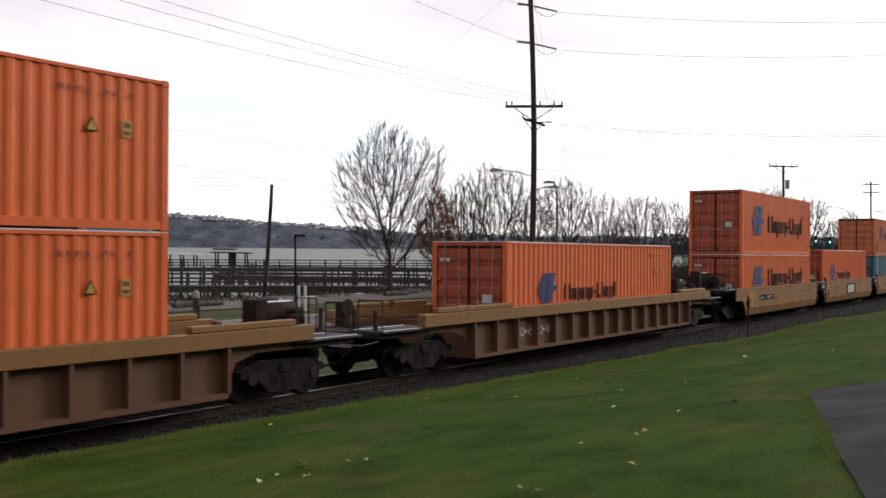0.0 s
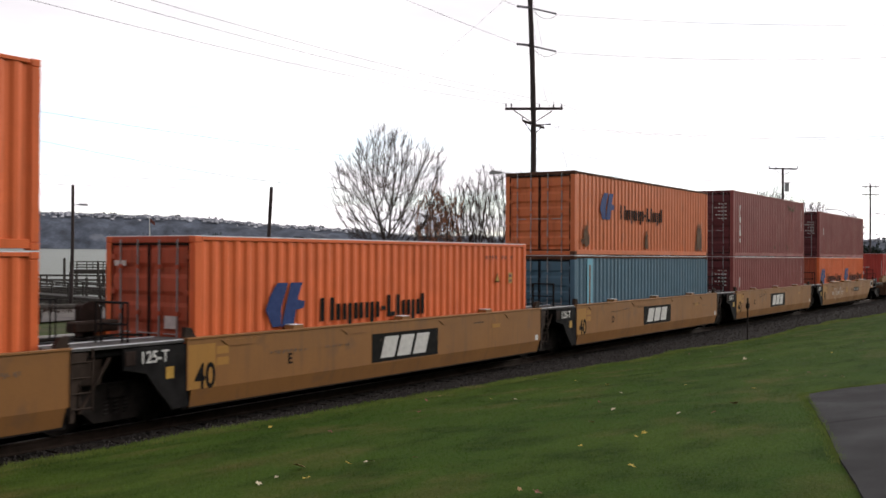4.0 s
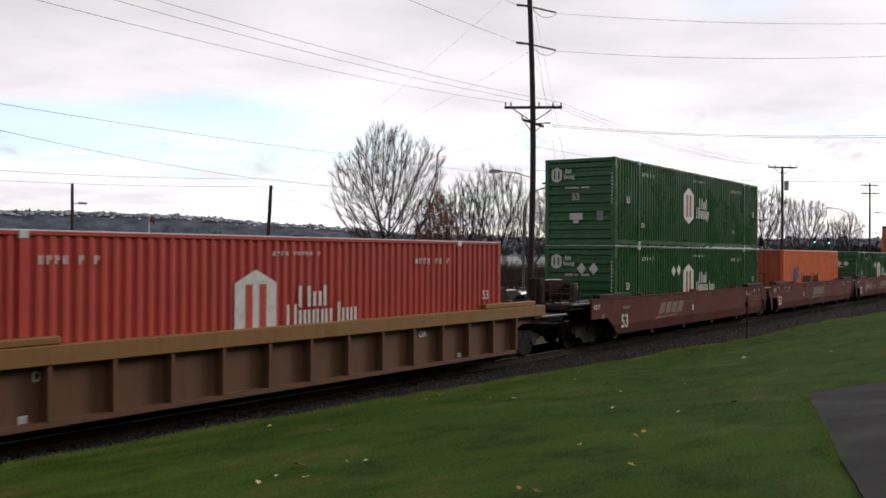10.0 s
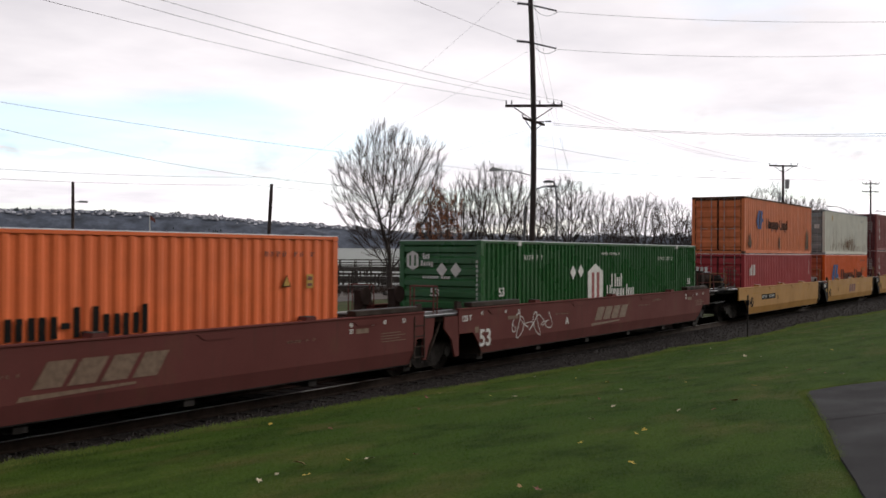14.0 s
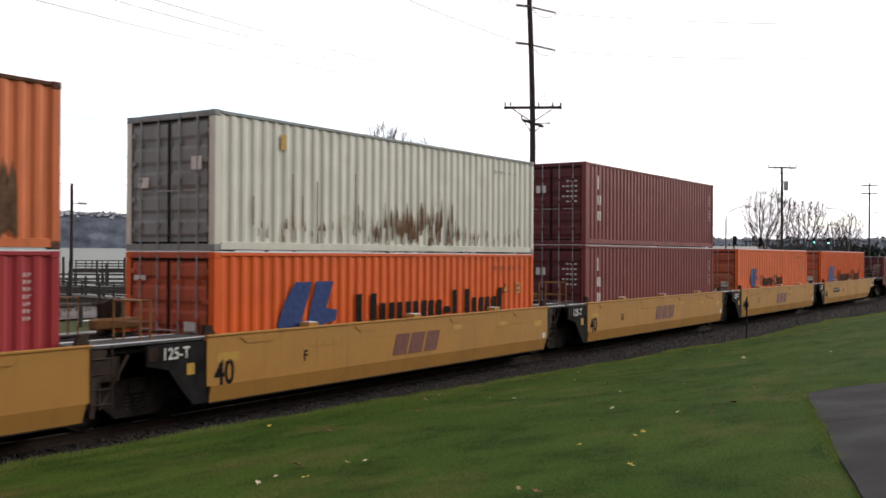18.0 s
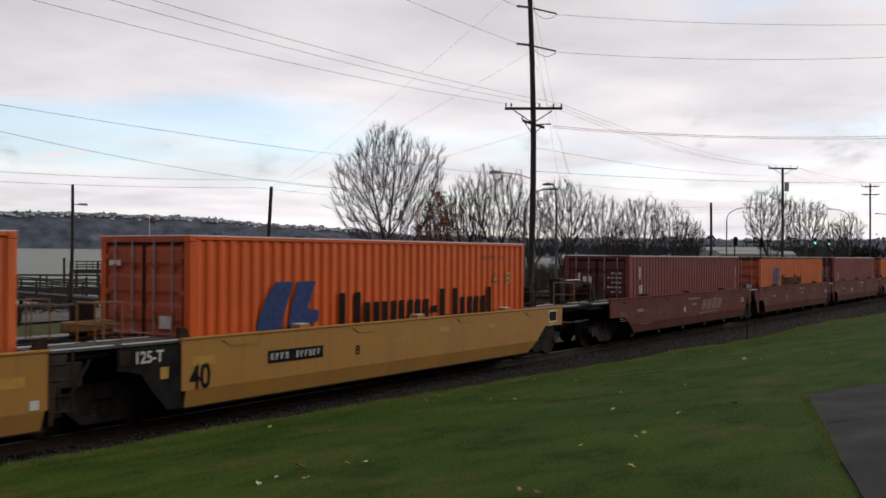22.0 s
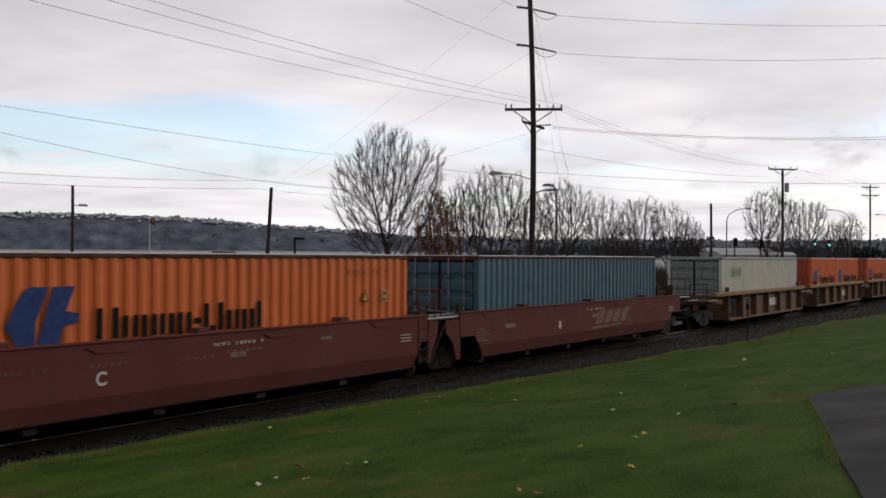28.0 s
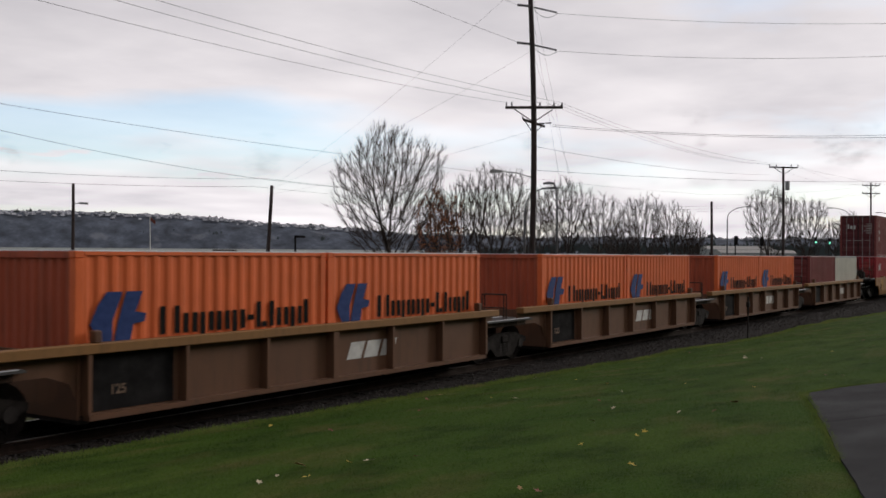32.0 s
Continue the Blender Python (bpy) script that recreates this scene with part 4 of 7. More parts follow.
def ribbed_car(L, cut0, cut1, pitch=1.1, deck0=1.5, deck1=1.5, outer0=True, outer1=True, zt=1.47, label="", boards=True, chord=CHORD, sheet=BROWN, chord_h=0.30):
    """A well car with a deep top chord over a side sheet stiffened by upright ribs."""
    t = thing("well_car", label, "rail car", "cars of the train")
    zb, zc = 0.30, zt - chord_h
    for s in (-1, 1):
        p = part("side_sheet", Geo().prism([(0.0, zc), (0.0, 1.0), (cut0 * 0.62, 1.0), (cut0 * 0.85, 0.86), (cut0, zb), (L - cut1, zb), (L - cut1 * 0.85, 0.86), (L - cut1 * 0.62, 1.0), (L, 1.0), (L, zc)], min(s * 1.30, s * 1.26), max(s * 1.30, s * 1.26), "y"), sheet, t)
        part("top_chord", Geo().box(0, L, min(s * 1.51, s * 1.28), max(s * 1.51, s * 1.28), zc, zt, 0.012), chord, t, "faded yellow top chord")
        part("bottom_chord", Geo().prism([(s * 1.47, zb - 0.04), (s * 1.47, zb + 0.05), (s * 1.26, zb + 0.05), (s * 1.26, zb - 0.04)], cut0, L - cut1), sheet, p)
        n = max(3, round((L - cut0 - cut1) / pitch))
        for k in range(n + 1):
            x = cut0 + (L - cut0 - cut1) * k / n
            mid = pitch > 1.2 and k == n // 2
            w = 0.10 if mid else 0.045
            part("rib", Geo().prism([(x - w, s * 1.30), (x + w, s * 1.30), (x + w * 0.8, s * 1.485), (x - w * 0.8, s * 1.485)], zb + 0.05, zc, "z"), sheet, p)
        if boards:
            for x0, x1 in ((0.6, 4.2), (L - 3.2, L - 0.5)):
                part("guide_board", Geo().box(x0, x1, min(s * 1.47, s * 1.30), max(s * 1.47, s * 1.30), zt + 0.004, zt + 0.13, 0.02), chord, t)
        for x in (cut0 + 0.2, L - cut1 - 0.2):
            part("guide_lug", Geo().box(x - 0.07, x + 0.07, min(s * 1.42, s * 1.26), max(s * 1.42, s * 1.26), zt, zt + 0.2, 0.02), sheet, t)
    for k in range(7):
        x = cut0 + (L - cut0 - cut1) * k / 6
        part("floor_beam", Geo().box(x - 0.1, x + 0.1, -1.30, 1.30, 0.20, 0.33), DARK_STEEL, t)
    for x in (cut0 - 0.1, L - cut1 + 0.1):
        part("bulkhead", Geo().box(x - 0.03, x + 0.03, -1.33, 1.33, 0.28, zc), sheet, t)
    end_deck(t, -deck0, 0.5, 1.12, GRIME, flip=-1, tank=False, ladder=False, skirt=False)
    end_deck(t, L - 0.5, L + deck1, 1.12, GRIME, flip=1, tank=outer1, ladder=False, skirt=False)
    if outer0:
        coupler(t, -deck0, -1)
        for y in (-1.1, -0.5, 0.5, 1.1):
            part("stake", Geo().box(-deck0 + 0.1, -deck0 + 0.18, y - 0.04, y + 0.04, 1.12, 1.62), GRIME, t)
    if outer1:
        coupler(t, L + deck1, 1)
    return t


WHEEL_R = 0.46


def bogie():
    t = thing("bogie", "grimy three-piece steel freight bogie", "bogie", "bogies of the train")
    for s in (-1, 1):
        y0, y1 = sorted((s * 0.92, s * 1.08))
        f = part("side_frame", Geo().prism([(-1.2, 0.50), (-1.2, 0.62), (-0.55, 0.78), (0.55, 0.78), (1.2, 0.62), (1.2, 0.50), (0.75, 0.42), (0.42, 0.16), (-0.42, 0.16), (-0.75, 0.42)], y0, y1, "y"), BRAKE_DUST, t)
        yo = s * 1.10
        for x in (-0.89, 0.89):
            part("bearing_cap", Geo().disc_y(x, 0.47, 0.13, min(yo, s * 0.98), max(yo, s * 0.98), 12), DARK_STEEL, f)
        for x in (-0.2, 0.0, 0.2):
            pts = [(x + 0.075 * math.cos(k * 1.05), s * 1.02 + 0.075 * math.sin(k * 1.05), 0.24 + k * 0.011) for k in range(28)]
            part("spring", Geo().tube(pts, 0.016, 4), DARK_STEEL, f)
    part("bolster", Geo().box(-0.18, 0.18, -1.12, 1.12, 0.52, 0.72, 0.03), BRAKE_DUST, t)
    part("brake_beam", Geo().tube([(-0.34, -0.8, 0.34), (-0.34, 0.8, 0.34)], 0.04, 6).tube([(0.34, -0.8, 0.34), (0.34, 0.8, 0.34)], 0.04, 6), DARK_STEEL, t)
    for x in (-0.89, 0.89):
        a = part("axle", Geo().tube([(0, -1.0, 0), (0, 1.0, 0)], 0.075, 10), DARK_STEEL, t)
        a.matrix_local = pose(x, 0, WHEEL_R)
        for s in (-1, 1):
            w = part("wheel", Geo().disc_y(0, 0, WHEEL_R, min(s * 0.70, s * 0.83), max(s * 0.70, s * 0.83), 28).disc_y(0, 0, WHEEL_R + 0.026, min(s * 0.675, s * 0.70), max(s * 0.675, s * 0.70), 28), BRAKE_DUST, a)
            g = Geo().disc_y(0, 0, 0.16, min(s * 0.83, s * 0.86), max(s * 0.83, s * 0.86), 12)
            g.prism([((0.33 if k % 2 else 0.17) * math.cos(k * math.pi / 6), (0.33 if k % 2 else 0.17) * math.sin(k * math.pi / 6)) for k in range(12)], min(s * 0.83, s * 0.845), max(s * 0.83, s * 0.845), "y")
            part("hub", g, DARK_STEEL, w)
    return t


BOGIE = bogie()
BOGIES = []


def add_bogie(u):
    b = BOGIE if not BOGIES else copy_thing(BOGIE, Matrix.Identity(4))
    BOGIES.append(b)
    return ride(b, u)


SIDE_Y = -1.5035


def car_text(t, text, size, x, z, material=MARK_BLACK, y=SIDE_Y, stretch=1.0):
    ob = part("lettering", letters(text, size), material, t)
    ob.data.materials.clear()
    ob.data.materials.append(material)
    ob.matrix_local = pose(x, y, z) @ Matrix.Diagonal((stretch, 1, 1, 1))
    return ob


def slant_mark(t, x, z, material, plate, s=0.46):
    if plate:
        decal(t, "plate", Geo().box(x - 0.30, x + 2.25, SIDE_Y - 0.003, SIDE_Y, z - 0.08, z + s + 0.08), MARK_BLACK, "black panel behind a brand mark")
    decal(t, "name_shape", word_shape(x, z, s, "bbb", SIDE_Y - 0.004, 0.22, 0.26, 1.9), material, "bold slanting strokes of a brand mark")


def tan_mark(t, x, z, s=0.40, material=MARK_TAN):
    decal(t, "name_shape", word_shape(x, z, s, "bbbb", SIDE_Y - 0.002, 0.35, 0.24, 2.6), material, "faded slanting strokes of a brand mark")
    decal(t, "name_shape", Geo().prism([(x - 0.25, z - 0.16), (x + 1.9, z - 0.10), (x + 1.9, z - 0.06), (x - 0.2, z - 0.08)], SIDE_Y - 0.005, SIDE_Y - 0.002, "y"), material)


def scribble(t, x, z, w, h, seed, material, y=SIDE_Y):
    """An illegible sprayed scrawl: one looping ribbon."""
    n = 130
    pts = [(x + w * k / n + 0.07 * w * math.sin(k * 0.47 + 0.4 * math.sin(k * 0.13 + seed)), z + h * (0.5 + 0.5 * math.sin(k * 0.33 + seed) * (0.55 + 0.45 * math.sin(k * 0.11 + 2 * seed)))) for k in range(n)]
    g = Geo()
    for (x0, z0), (x1, z1) in zip(pts, pts[1:]):
        d = math.hypot(x1 - x0, z1 - z0) or 1
        u, v = -(z1 - z0) / d * 0.011, (x1 - x0) / d * 0.011
        g.add([(x0 - u, y, z0 - v), (x1 - u, y, z1 - v), (x1 + u, y, z1 + v), (x0 + u, y, z0 + v)], [(0, 1, 2, 3)])
    ob = part("sprayed_scrawl", g, material, t, "pale sprayed scrawl")
    ob["kind"] = "stuff"


def small_writing(t, L, zt, material, seed, n=5):
    r = random.Random(seed)
    for _ in range(n):
        x = r.uniform(0.06, 0.9) * L
        decal(t, "stencil", bars(x, zt - r.uniform(0.2, 0.45), r.uniform(0.5, 1.1), 0.05, r.randint(4, 9), SIDE_Y), material)


def yellow_unit(u, letter, colour, mark, plate, ends, first=False, last=False, seed=0):
    """u: the container's leading end."""
    s0 = u - (1.7 if first else 0.42)
    L = (u + FT40 + (1.8 if last else 0.38)) - s0
    t = smooth_car(L, colour, BLACK_PAINT, cut0=1.6 if first else 0.12, cut1=1.9 if last else 0.12, deck0=1.3 if first else 1.22, deck1=1.3 if last else 1.22,
                   outer0=first, outer1=last, label="articulated yellow well car unit with grimy sides" if colour is YELLOW_OLD else "articulated clean yellow well car unit with smooth sides")
    o = u - s0
    car_text(t, "40", 0.62, o - 0.24 if not first else o - 0.08, 0.56, MARK_BLACK, SIDE_Y, 0.78)
    car_text(t, letter, 0.28, 2.55 if mark else 7.6 if last and colour is YELLOW_OLD else o + 4.35, 0.80, MARK_BLACK)
    if not first:
        car_text(t, "125-T", 0.28, -1.0, 1.10, MARK_WHITE, -1.489, 0.9)
        decal(t, "plate", Geo().box(-0.45, -0.28, -1.490, -1.486, 0.80, 1.0), MARK_YELLOW)
    if mark is None:
        q = 7.73 - 1.7 if last and colour is YELLOW_OLD else 0.0
        decal(t, "plate", Geo().box(o + q + 1.7, o + q + (3.3 if last else 4.0), SIDE_Y - 0.003, SIDE_Y, 0.84, 1.08), MARK_BLACK, "black number panel")
        decal(t, "stencil", bars(o + q + 1.78, 0.90, 0.55 if last else 0.8, 0.13, 4, SIDE_Y - 0.003).add(*(lambda g: (g.v, g.f))(bars(o + q + (2.5 if last else 2.95), 0.90, 0.75 if last else 0.95, 0.13, 6, SIDE_Y - 0.003))), MARK_WHITE)
    else:
        slant_mark(t, o + 5.1, 0.66, mark, plate)
    small_writing(t, L, 1.42, MARK_YELLOW if colour is YELLOW else MARK_TAN, seed)
    fresh = [(0.25, 0.78, 0.96, 1.12), (10.23, 10.62, 1.06, 1.16), (7.99, 8.40, 1.08, 1.19), (L - 0.86, L - 0.43, 0.93, 1.09)] if colour is YELLOW else [(5.95, 6.44, 0.82, 1.14), (10.3, 10.7, 1.05, 1.15)]
    if not first:
        decal(t, "plate", [Geo().box(x0, x1, SIDE_Y - 0.002, SIDE_Y, z0, z1) for x0, x1, z0, z1 in fresh], MARK_YELLOW if colour is YELLOW else YELLOW, "fresh yellow repainted rectangle")
        if not last:
            decal(t, "plate", Geo().box(L - 0.36, L - 0.20, SIDE_Y - 0.003, SIDE_Y, 0.58, 0.72), MARK_WHITE, "small white tag")
    if colour is YELLOW_OLD:
        e = 0.03 if not first else o + 0.15
        decal(t, "plate", Geo().box(e, e + 0.63, SIDE_Y + 0.001, SIDE_Y + 0.003, 0.56, 1.33), YELLOW, "cleaner yellow repainted rectangle")
        decal(t, "plate", [Geo().box(e + 0.66, e + 0.95, SIDE_Y - 0.002, SIDE_Y, z0, z0 + 0.14) for z0 in (0.93, 1.13)], YELLOW, "cleaner yellow repainted rectangle")
    if last:
        decal(t, "plate", Geo().box(L - 0.85, L - 0.35, SIDE_Y - 0.003, SIDE_Y, 1.02, 1.36), MARK_WHITE)
        decal(t, "plate", Geo().box(L - 0.81, L - 0.39, SIDE_Y - 0.006, SIDE_Y - 0.003, 1.06, 1.32), MARK_BLACK)
    ride(t, s0)
    return t


def oxide_unit(s0, s1, letter, big, first=False, last=False, seed=0, cut0=1.2, cut1=0.5, zt=1.50, mark=True):
    L = s1 - s0
    t = smooth_car(L, OXIDE, GRIME, zt=zt, zb=0.36, cut0=2.1 if first else cut0, cut1=1.45 if last else cut1, deck0=1.2 if first else 0.95, deck1=1.2 if last else 0.95,
                   outer0=first, outer1=last, label="oxide-red well car unit with dirty smooth sides")
    car_text(t, letter, 0.30, 9.0 if first and big else 5.8 if big else 6.7 if first else 5.3 if last else 4.7, 0.84, MARK_WHITE)
    if big:
        car_text(t, big, 0.60, 0.95 if not first else 2.25, 0.55, MARK_WHITE)
        car_text(t, "125 T", 0.20, 0.12, 1.22, MARK_WHITE)
    if mark:
        tan_mark(t, 5.5 if first and big else 8.6 if first else 7.8, 0.84, material=MARK_TAN if big else OXIDE_FAINT)
        if first and not big:
            decal(t, "stencil", bars(2.9, 0.86, 0.9, 0.26, 4, SIDE_Y), OXIDE_FAINT)
            decal(t, "stencil", bars(4.2, 0.88, 1.25, 0.26, 6, SIDE_Y), OXIDE_FAINT)
            decal(t, "plate", Geo().box(2.4, 3.4, SIDE_Y - 0.002, SIDE_Y, 0.60, 0.625), MARK_TAN, "thin pale painted line")
            decal(t, "plate", [Geo().box(x0, x1, SIDE_Y - 0.002, SIDE_Y, z0, z1) for x0, x1, z0, z1 in ((8.02, 8.26, 0.80, 0.82), (8.02, 8.26, 1.08, 1.10), (8.02, 8.04, 0.82, 1.08), (8.24, 8.26, 0.82, 1.08))], MARK_TAN, "pale outline of a small square")
    if big:
        for words, x, z in (("40", L - 2.77, 1.33), ("20", L - 2.77, 1.20), ("45", L - 2.03, 1.33), ("48", L - 1.60, 1.33), ("53", L - 0.87, 1.33), ("45", 1.02, 1.34), ("48", 1.77, 1.34), ("48", 2.20, 1.34), ("53", 2.95, 1.30)):
            if z < zt and not (first and x < 3):
                car_text(t, words, 0.13, x, z, MARK_WHITE)
        for x0, x1 in ((0.60, 3.06), (L - 2.55, L - 0.24)):
            bd = part("guide_board", Geo().box(x0, x1, -1.50, -1.25, zt + 0.044, zt + 0.16, 0.015), GRIME, t, "dark board")
            part("wet_top", Geo().box(x0 + 0.02, x1 - 0.02, -1.485, -1.265, zt + 0.161, zt + 0.168), GRATING, bd)
        decal(t, "plate", [Geo().box(x0, x1, SIDE_Y - 0.002, SIDE_Y, z0, z1) for x0, x1, z0, z1 in ((L - 2.54, L - 2.11, 1.18, 1.28), (2.41, 2.95, 1.15, 1.24), (0.75, 0.93, 0.90, 1.05))], MARK_TAN, "faded tan patch")
        g = Geo()
        for k in range(4):
            g.box(L - 1.66, L - 0.95 + 0.2 * (k % 2), SIDE_Y - 0.002, SIDE_Y, 1.12 - k * 0.06, 1.135 - k * 0.06)
        decal(t, "stencil", g, MARK_TAN)
    else:
        decal(t, "plate", [Geo().box(x0, x1, SIDE_Y - 0.002, SIDE_Y, z0, z1) for x0, x1, z0, z1 in ((2.2, 2.75, 1.02, 1.13), (7.6, 8.0, 1.05, 1.14), (10.1, 10.45, 1.20, 1.27))], MARK_TAN, "faded tan patch")
        g = Geo()
        for k in range(5):
            g.box(0.75, 1.15 + 0.13 * (k % 3), SIDE_Y - 0.002, SIDE_Y, 1.05 - k * 0.07, 1.07 - k * 0.07)
        decal(t, "stencil", g, MARK_TAN)
        decal(t, "plate", [Geo().box(L - 1.1, L - 0.7, SIDE_Y - 0.002, SIDE_Y, z0, z0 + 0.015) for z0 in (0.98, 1.05, 1.12)], MARK_WHITE, "thin white painted line")
        decal(t, "stencil", bars(7.2, 1.28, 1.3, 0.06, 12, SIDE_Y), MARK_WHITE)
    small_writing(t, L, zt, MARK_TAN, seed, 4)
    ride(t, s0)
    return t

# ---------------------------------------------------------------- behind the camera: an unseen wooded bank, added to shade this side of the train


def build_bank():
    g = Geo()
    xs = list(np.arange(-320, 421, 12.0))
    prof = [(-16, 0.0), (-22, 5.0), (-30, 13.0), (-40, 22.0), (-55, 30.0), (-90, 33.0)]
    for i, x in enumerate(xs):
        for k, (y, z) in enumerate(prof):
            g.v.append((float(x), y + 2.5 * noise.noise((x * 0.05, k, 0)), 1.0 + z * (1 + 0.15 * noise.noise((x * 0.03, 4, k)))))
    n = len(prof)
    g.f = [(i * n + k, i * n + k + 1, (i + 1) * n + k + 1, (i + 1) * n + k) for i in range(len(xs) - 1) for k in range(n - 1)]
    solid("wooded_bank", g, BANK, "unseen steep wooded bank above the lawn", "bank", kind="structure")
    # a second unseen bank, added across the lawn's end to darken the container ends
    h = Geo()
    ys = list(np.arange(-60, 11, 5.0))
    prof = [(-30, 0.0), (-34, 8.0), (-40, 16.0), (-50, 22.0), (-84, 24.0)]
    for y in ys:
        for k, (x, z) in enumerate(prof):
            h.v.append((x + 2.0 * noise.noise((y * 0.07, k, 3)), float(y), 0.6 + z * smooth01((11.5 - y) / 9) * (1 + 0.15 * noise.noise((y * 0.06, 9, k)))))
    n = len(prof)
    h.f = [(i * n + k, i * n + k + 1, (i + 1) * n + k + 1, (i + 1) * n + k) for i in range(len(ys) - 1) for k in range(n - 1)]
    solid("wooded_bank", h, BANK, "unseen bank added at the end of the lawn to shade the container ends", "bank", kind="structure")


BANK = mat("leafy_bank", (0.045, 0.05, 0.028), 0.95, vary=0.5, scale=0.3, fine=4, bump=0.5)
build_bank()

# ---------------------------------------------------------------- asphalt pad


# outline of the asphalt pad, from its corner round by the standpoint
PAD = [(15.75, 2.66), (15.53, 2.95), (15.23, 3.24), (14.83, 3.42), (14.64, 3.52), (14.2, 3.42), (12.83, 2.99), (11.04, 2.46), (8.94, 1.85), (7.53, 1.42), (2.2, -0.25), (-6.0, -2.9), (-6.0, -9.0), (30.0, -9.0), (30.0, -5.4)]


def on_pad(x, y):
    c = False
    for (x0, y0), (x1, y1) in zip(PAD, PAD[1:] + PAD[:1]):
        if (y0 > y) != (y1 > y) and x < (x1 - x0) * (y - y0) / (y1 - y0) + x0:
            c = not c
    return c


def build_path():
    bm = bmesh.new()
    rim = []
    for (x0, y0), (x1, y1) in zip(PAD, PAD[1:] + PAD[:1]):
        n = max(1, int(math.hypot(x1 - x0, y1 - y0) / 0.22)) if x0 > 2 and y0 > -2 else 1
        for k in range(n):
            x, y = x0 + (x1 - x0) * k / n, y0 + (y1 - y0) * k / n
            rim.append((x, y + 0.012 * noise.noise((x * 2.3, y * 2.3, 6)) * (n > 1), 0))
    bm.faces.new([bm.verts.new(q) for q in rim])
    for k in range(-6, 31, 2):
        bmesh.ops.bisect_plane(bm, geom=bm.verts[:] + bm.edges[:] + bm.faces[:], plane_co=(k + 0.37, 0, 0), plane_no=(1, 0, 0))
    for k in range(-9, 4):
        bmesh.ops.bisect_plane(bm, geom=bm.verts[:] + bm.edges[:] + bm.faces[:], plane_co=(0, k + 0.21, 0), plane_no=(0, 1, 0))
    for v in bm.verts:
        v.co.z = ground_z(v.co.x, v.co.y) + 0.022
    r = bmesh.ops.extrude_face_region(bm, geom=bm.faces[:])
    for v in r["geom"]:
        if isinstance(v, bmesh.types.BMVert):
            v.co.z -= 0.12
    bmesh.ops.recalc_face_normals(bm, faces=bm.faces[:])
    me = bpy.data.meshes.new("pavement")
    bm.to_mesh(me)
    bm.free()
    me.materials.append(ASPHALT)
    ob = tagged(new("pavement", me), "damp dark asphalt pad with a worn edge beside the lawn", "pavement", kind="structure")
    j = Geo()
    for k in range(24):
        x0, x1 = 11.3 + k * 0.4, 11.7 + k * 0.4
        y0, y1 = (2.55 - (x - 11.3) * 0.80 + 0.02 * noise.noise((x * 3, 0, 0)) for x in (x0, x1))
        z0, z1 = ground_z(x0, y0) + 0.0255, ground_z(x1, y1) + 0.0255
        j.add([(x0, y0, z0), (x0, y0 + 0.03, z0), (x1, y1 + 0.03, z1), (x1, y1, z1)], [(3, 2, 1, 0)])
    part("joint", j, BLACK_PAINT, ob)


build_path()

# ---------------------------------------------------------------- road and car park beyond the line


def build_road():
    g = Geo()
    xs = list(np.arange(-60, 420, 6.0))
    for x in xs:
        for y in (27.0, 36.0):
            g.v.append((float(x), y, -0.72 + lean(x, 30) + 0.11))
    g.f = [(2 * i, 2 * i + 2, 2 * i + 3, 2 * i + 1) for i in range(len(xs) - 1)]
    solid("road", g, ROAD, "grey asphalt shore road behind the railway", "road", kind="structure")
    for s in (0, 1):
        y = (26.8, 36.0)[s]
        verts = [(float(x), yy, -0.72 + lean(x, 30) + zz) for x in xs for yy, zz in ((y, -0.1), (y, 0.24), (y + 0.18, 0.24), (y + 0.18, -0.1))]
        gg = Geo().add(verts, [(4 * i + a, 4 * i + 4 + a, 4 * i + 5 + a, 4 * i + 1 + a) for i in range(len(xs) - 1) for a in range(3)])
        solid("kerb", gg, CONCRETE, "pale concrete kerb of the shore road", "kerb", kind="structure")
    v = Geo()
    xs2 = list(np.arange(-60, 240, 6.0))
    v.add([(float(x), y, -0.72 + lean(x, 30) + 0.075 + 0.02 * noise.noise((x, y, 0))) for x in xs2 for y in (45.0, 56.0)], [(2 * i, 2 * i + 2, 2 * i + 3, 2 * i + 1) for i in range(len(xs2) - 1)])
    solid("car_park", v, GRAVEL, "wet brown gravel lot on the shore", "car park", kind="structure")
    w = Geo()
    rnd = random.Random(3)
    for _ in range(60):
        x, y = rnd.uniform(20, 150), rnd.uniform(19, 55)
        z, a, b = ground_z(x, y), rnd.uniform(0.6, 3.2), rnd.uniform(0.15, 0.5)
        n = 9
        w.add([(x + a * math.cos(q * 0.7) * rnd.uniform(0.8, 1.1), y + b * math.sin(q * 0.7) * rnd.uniform(0.8, 1.1), z + 0.13) for q in range(n)] + [(x, y, z + 0.17)], [(i, (i + 1) % n, n) for i in range(n)])
    solid("snow_patches", w, SNOW, "thin leftover patches of snow", "snow", kind="stuff")


GRAVEL = mat("wet_brown_gravel", (0.060, 0.044, 0.033), 0.8, vary=0.4, scale=0.4, fine=8, bump=0.3)
SNOW = mat("old_snow", (0.72, 0.73, 0.76), 0.8, vary=0.1, scale=2, bump=0.1)
build_road()

# ---------------------------------------------------------------- power poles and wires


def bent(base, top, bow, n=8):
    base, top = Vector(base), Vector(top)
    side = spot(1, 0) - spot(0, 0)
    return [base.lerp(top, k / n) + side * bow * math.sin(math.pi * k / n) for k in range(n + 1)]


def across(a):
    """A direction on the ground, a metres to the right."""
    return spot(a, 0) - spot(0, 0)


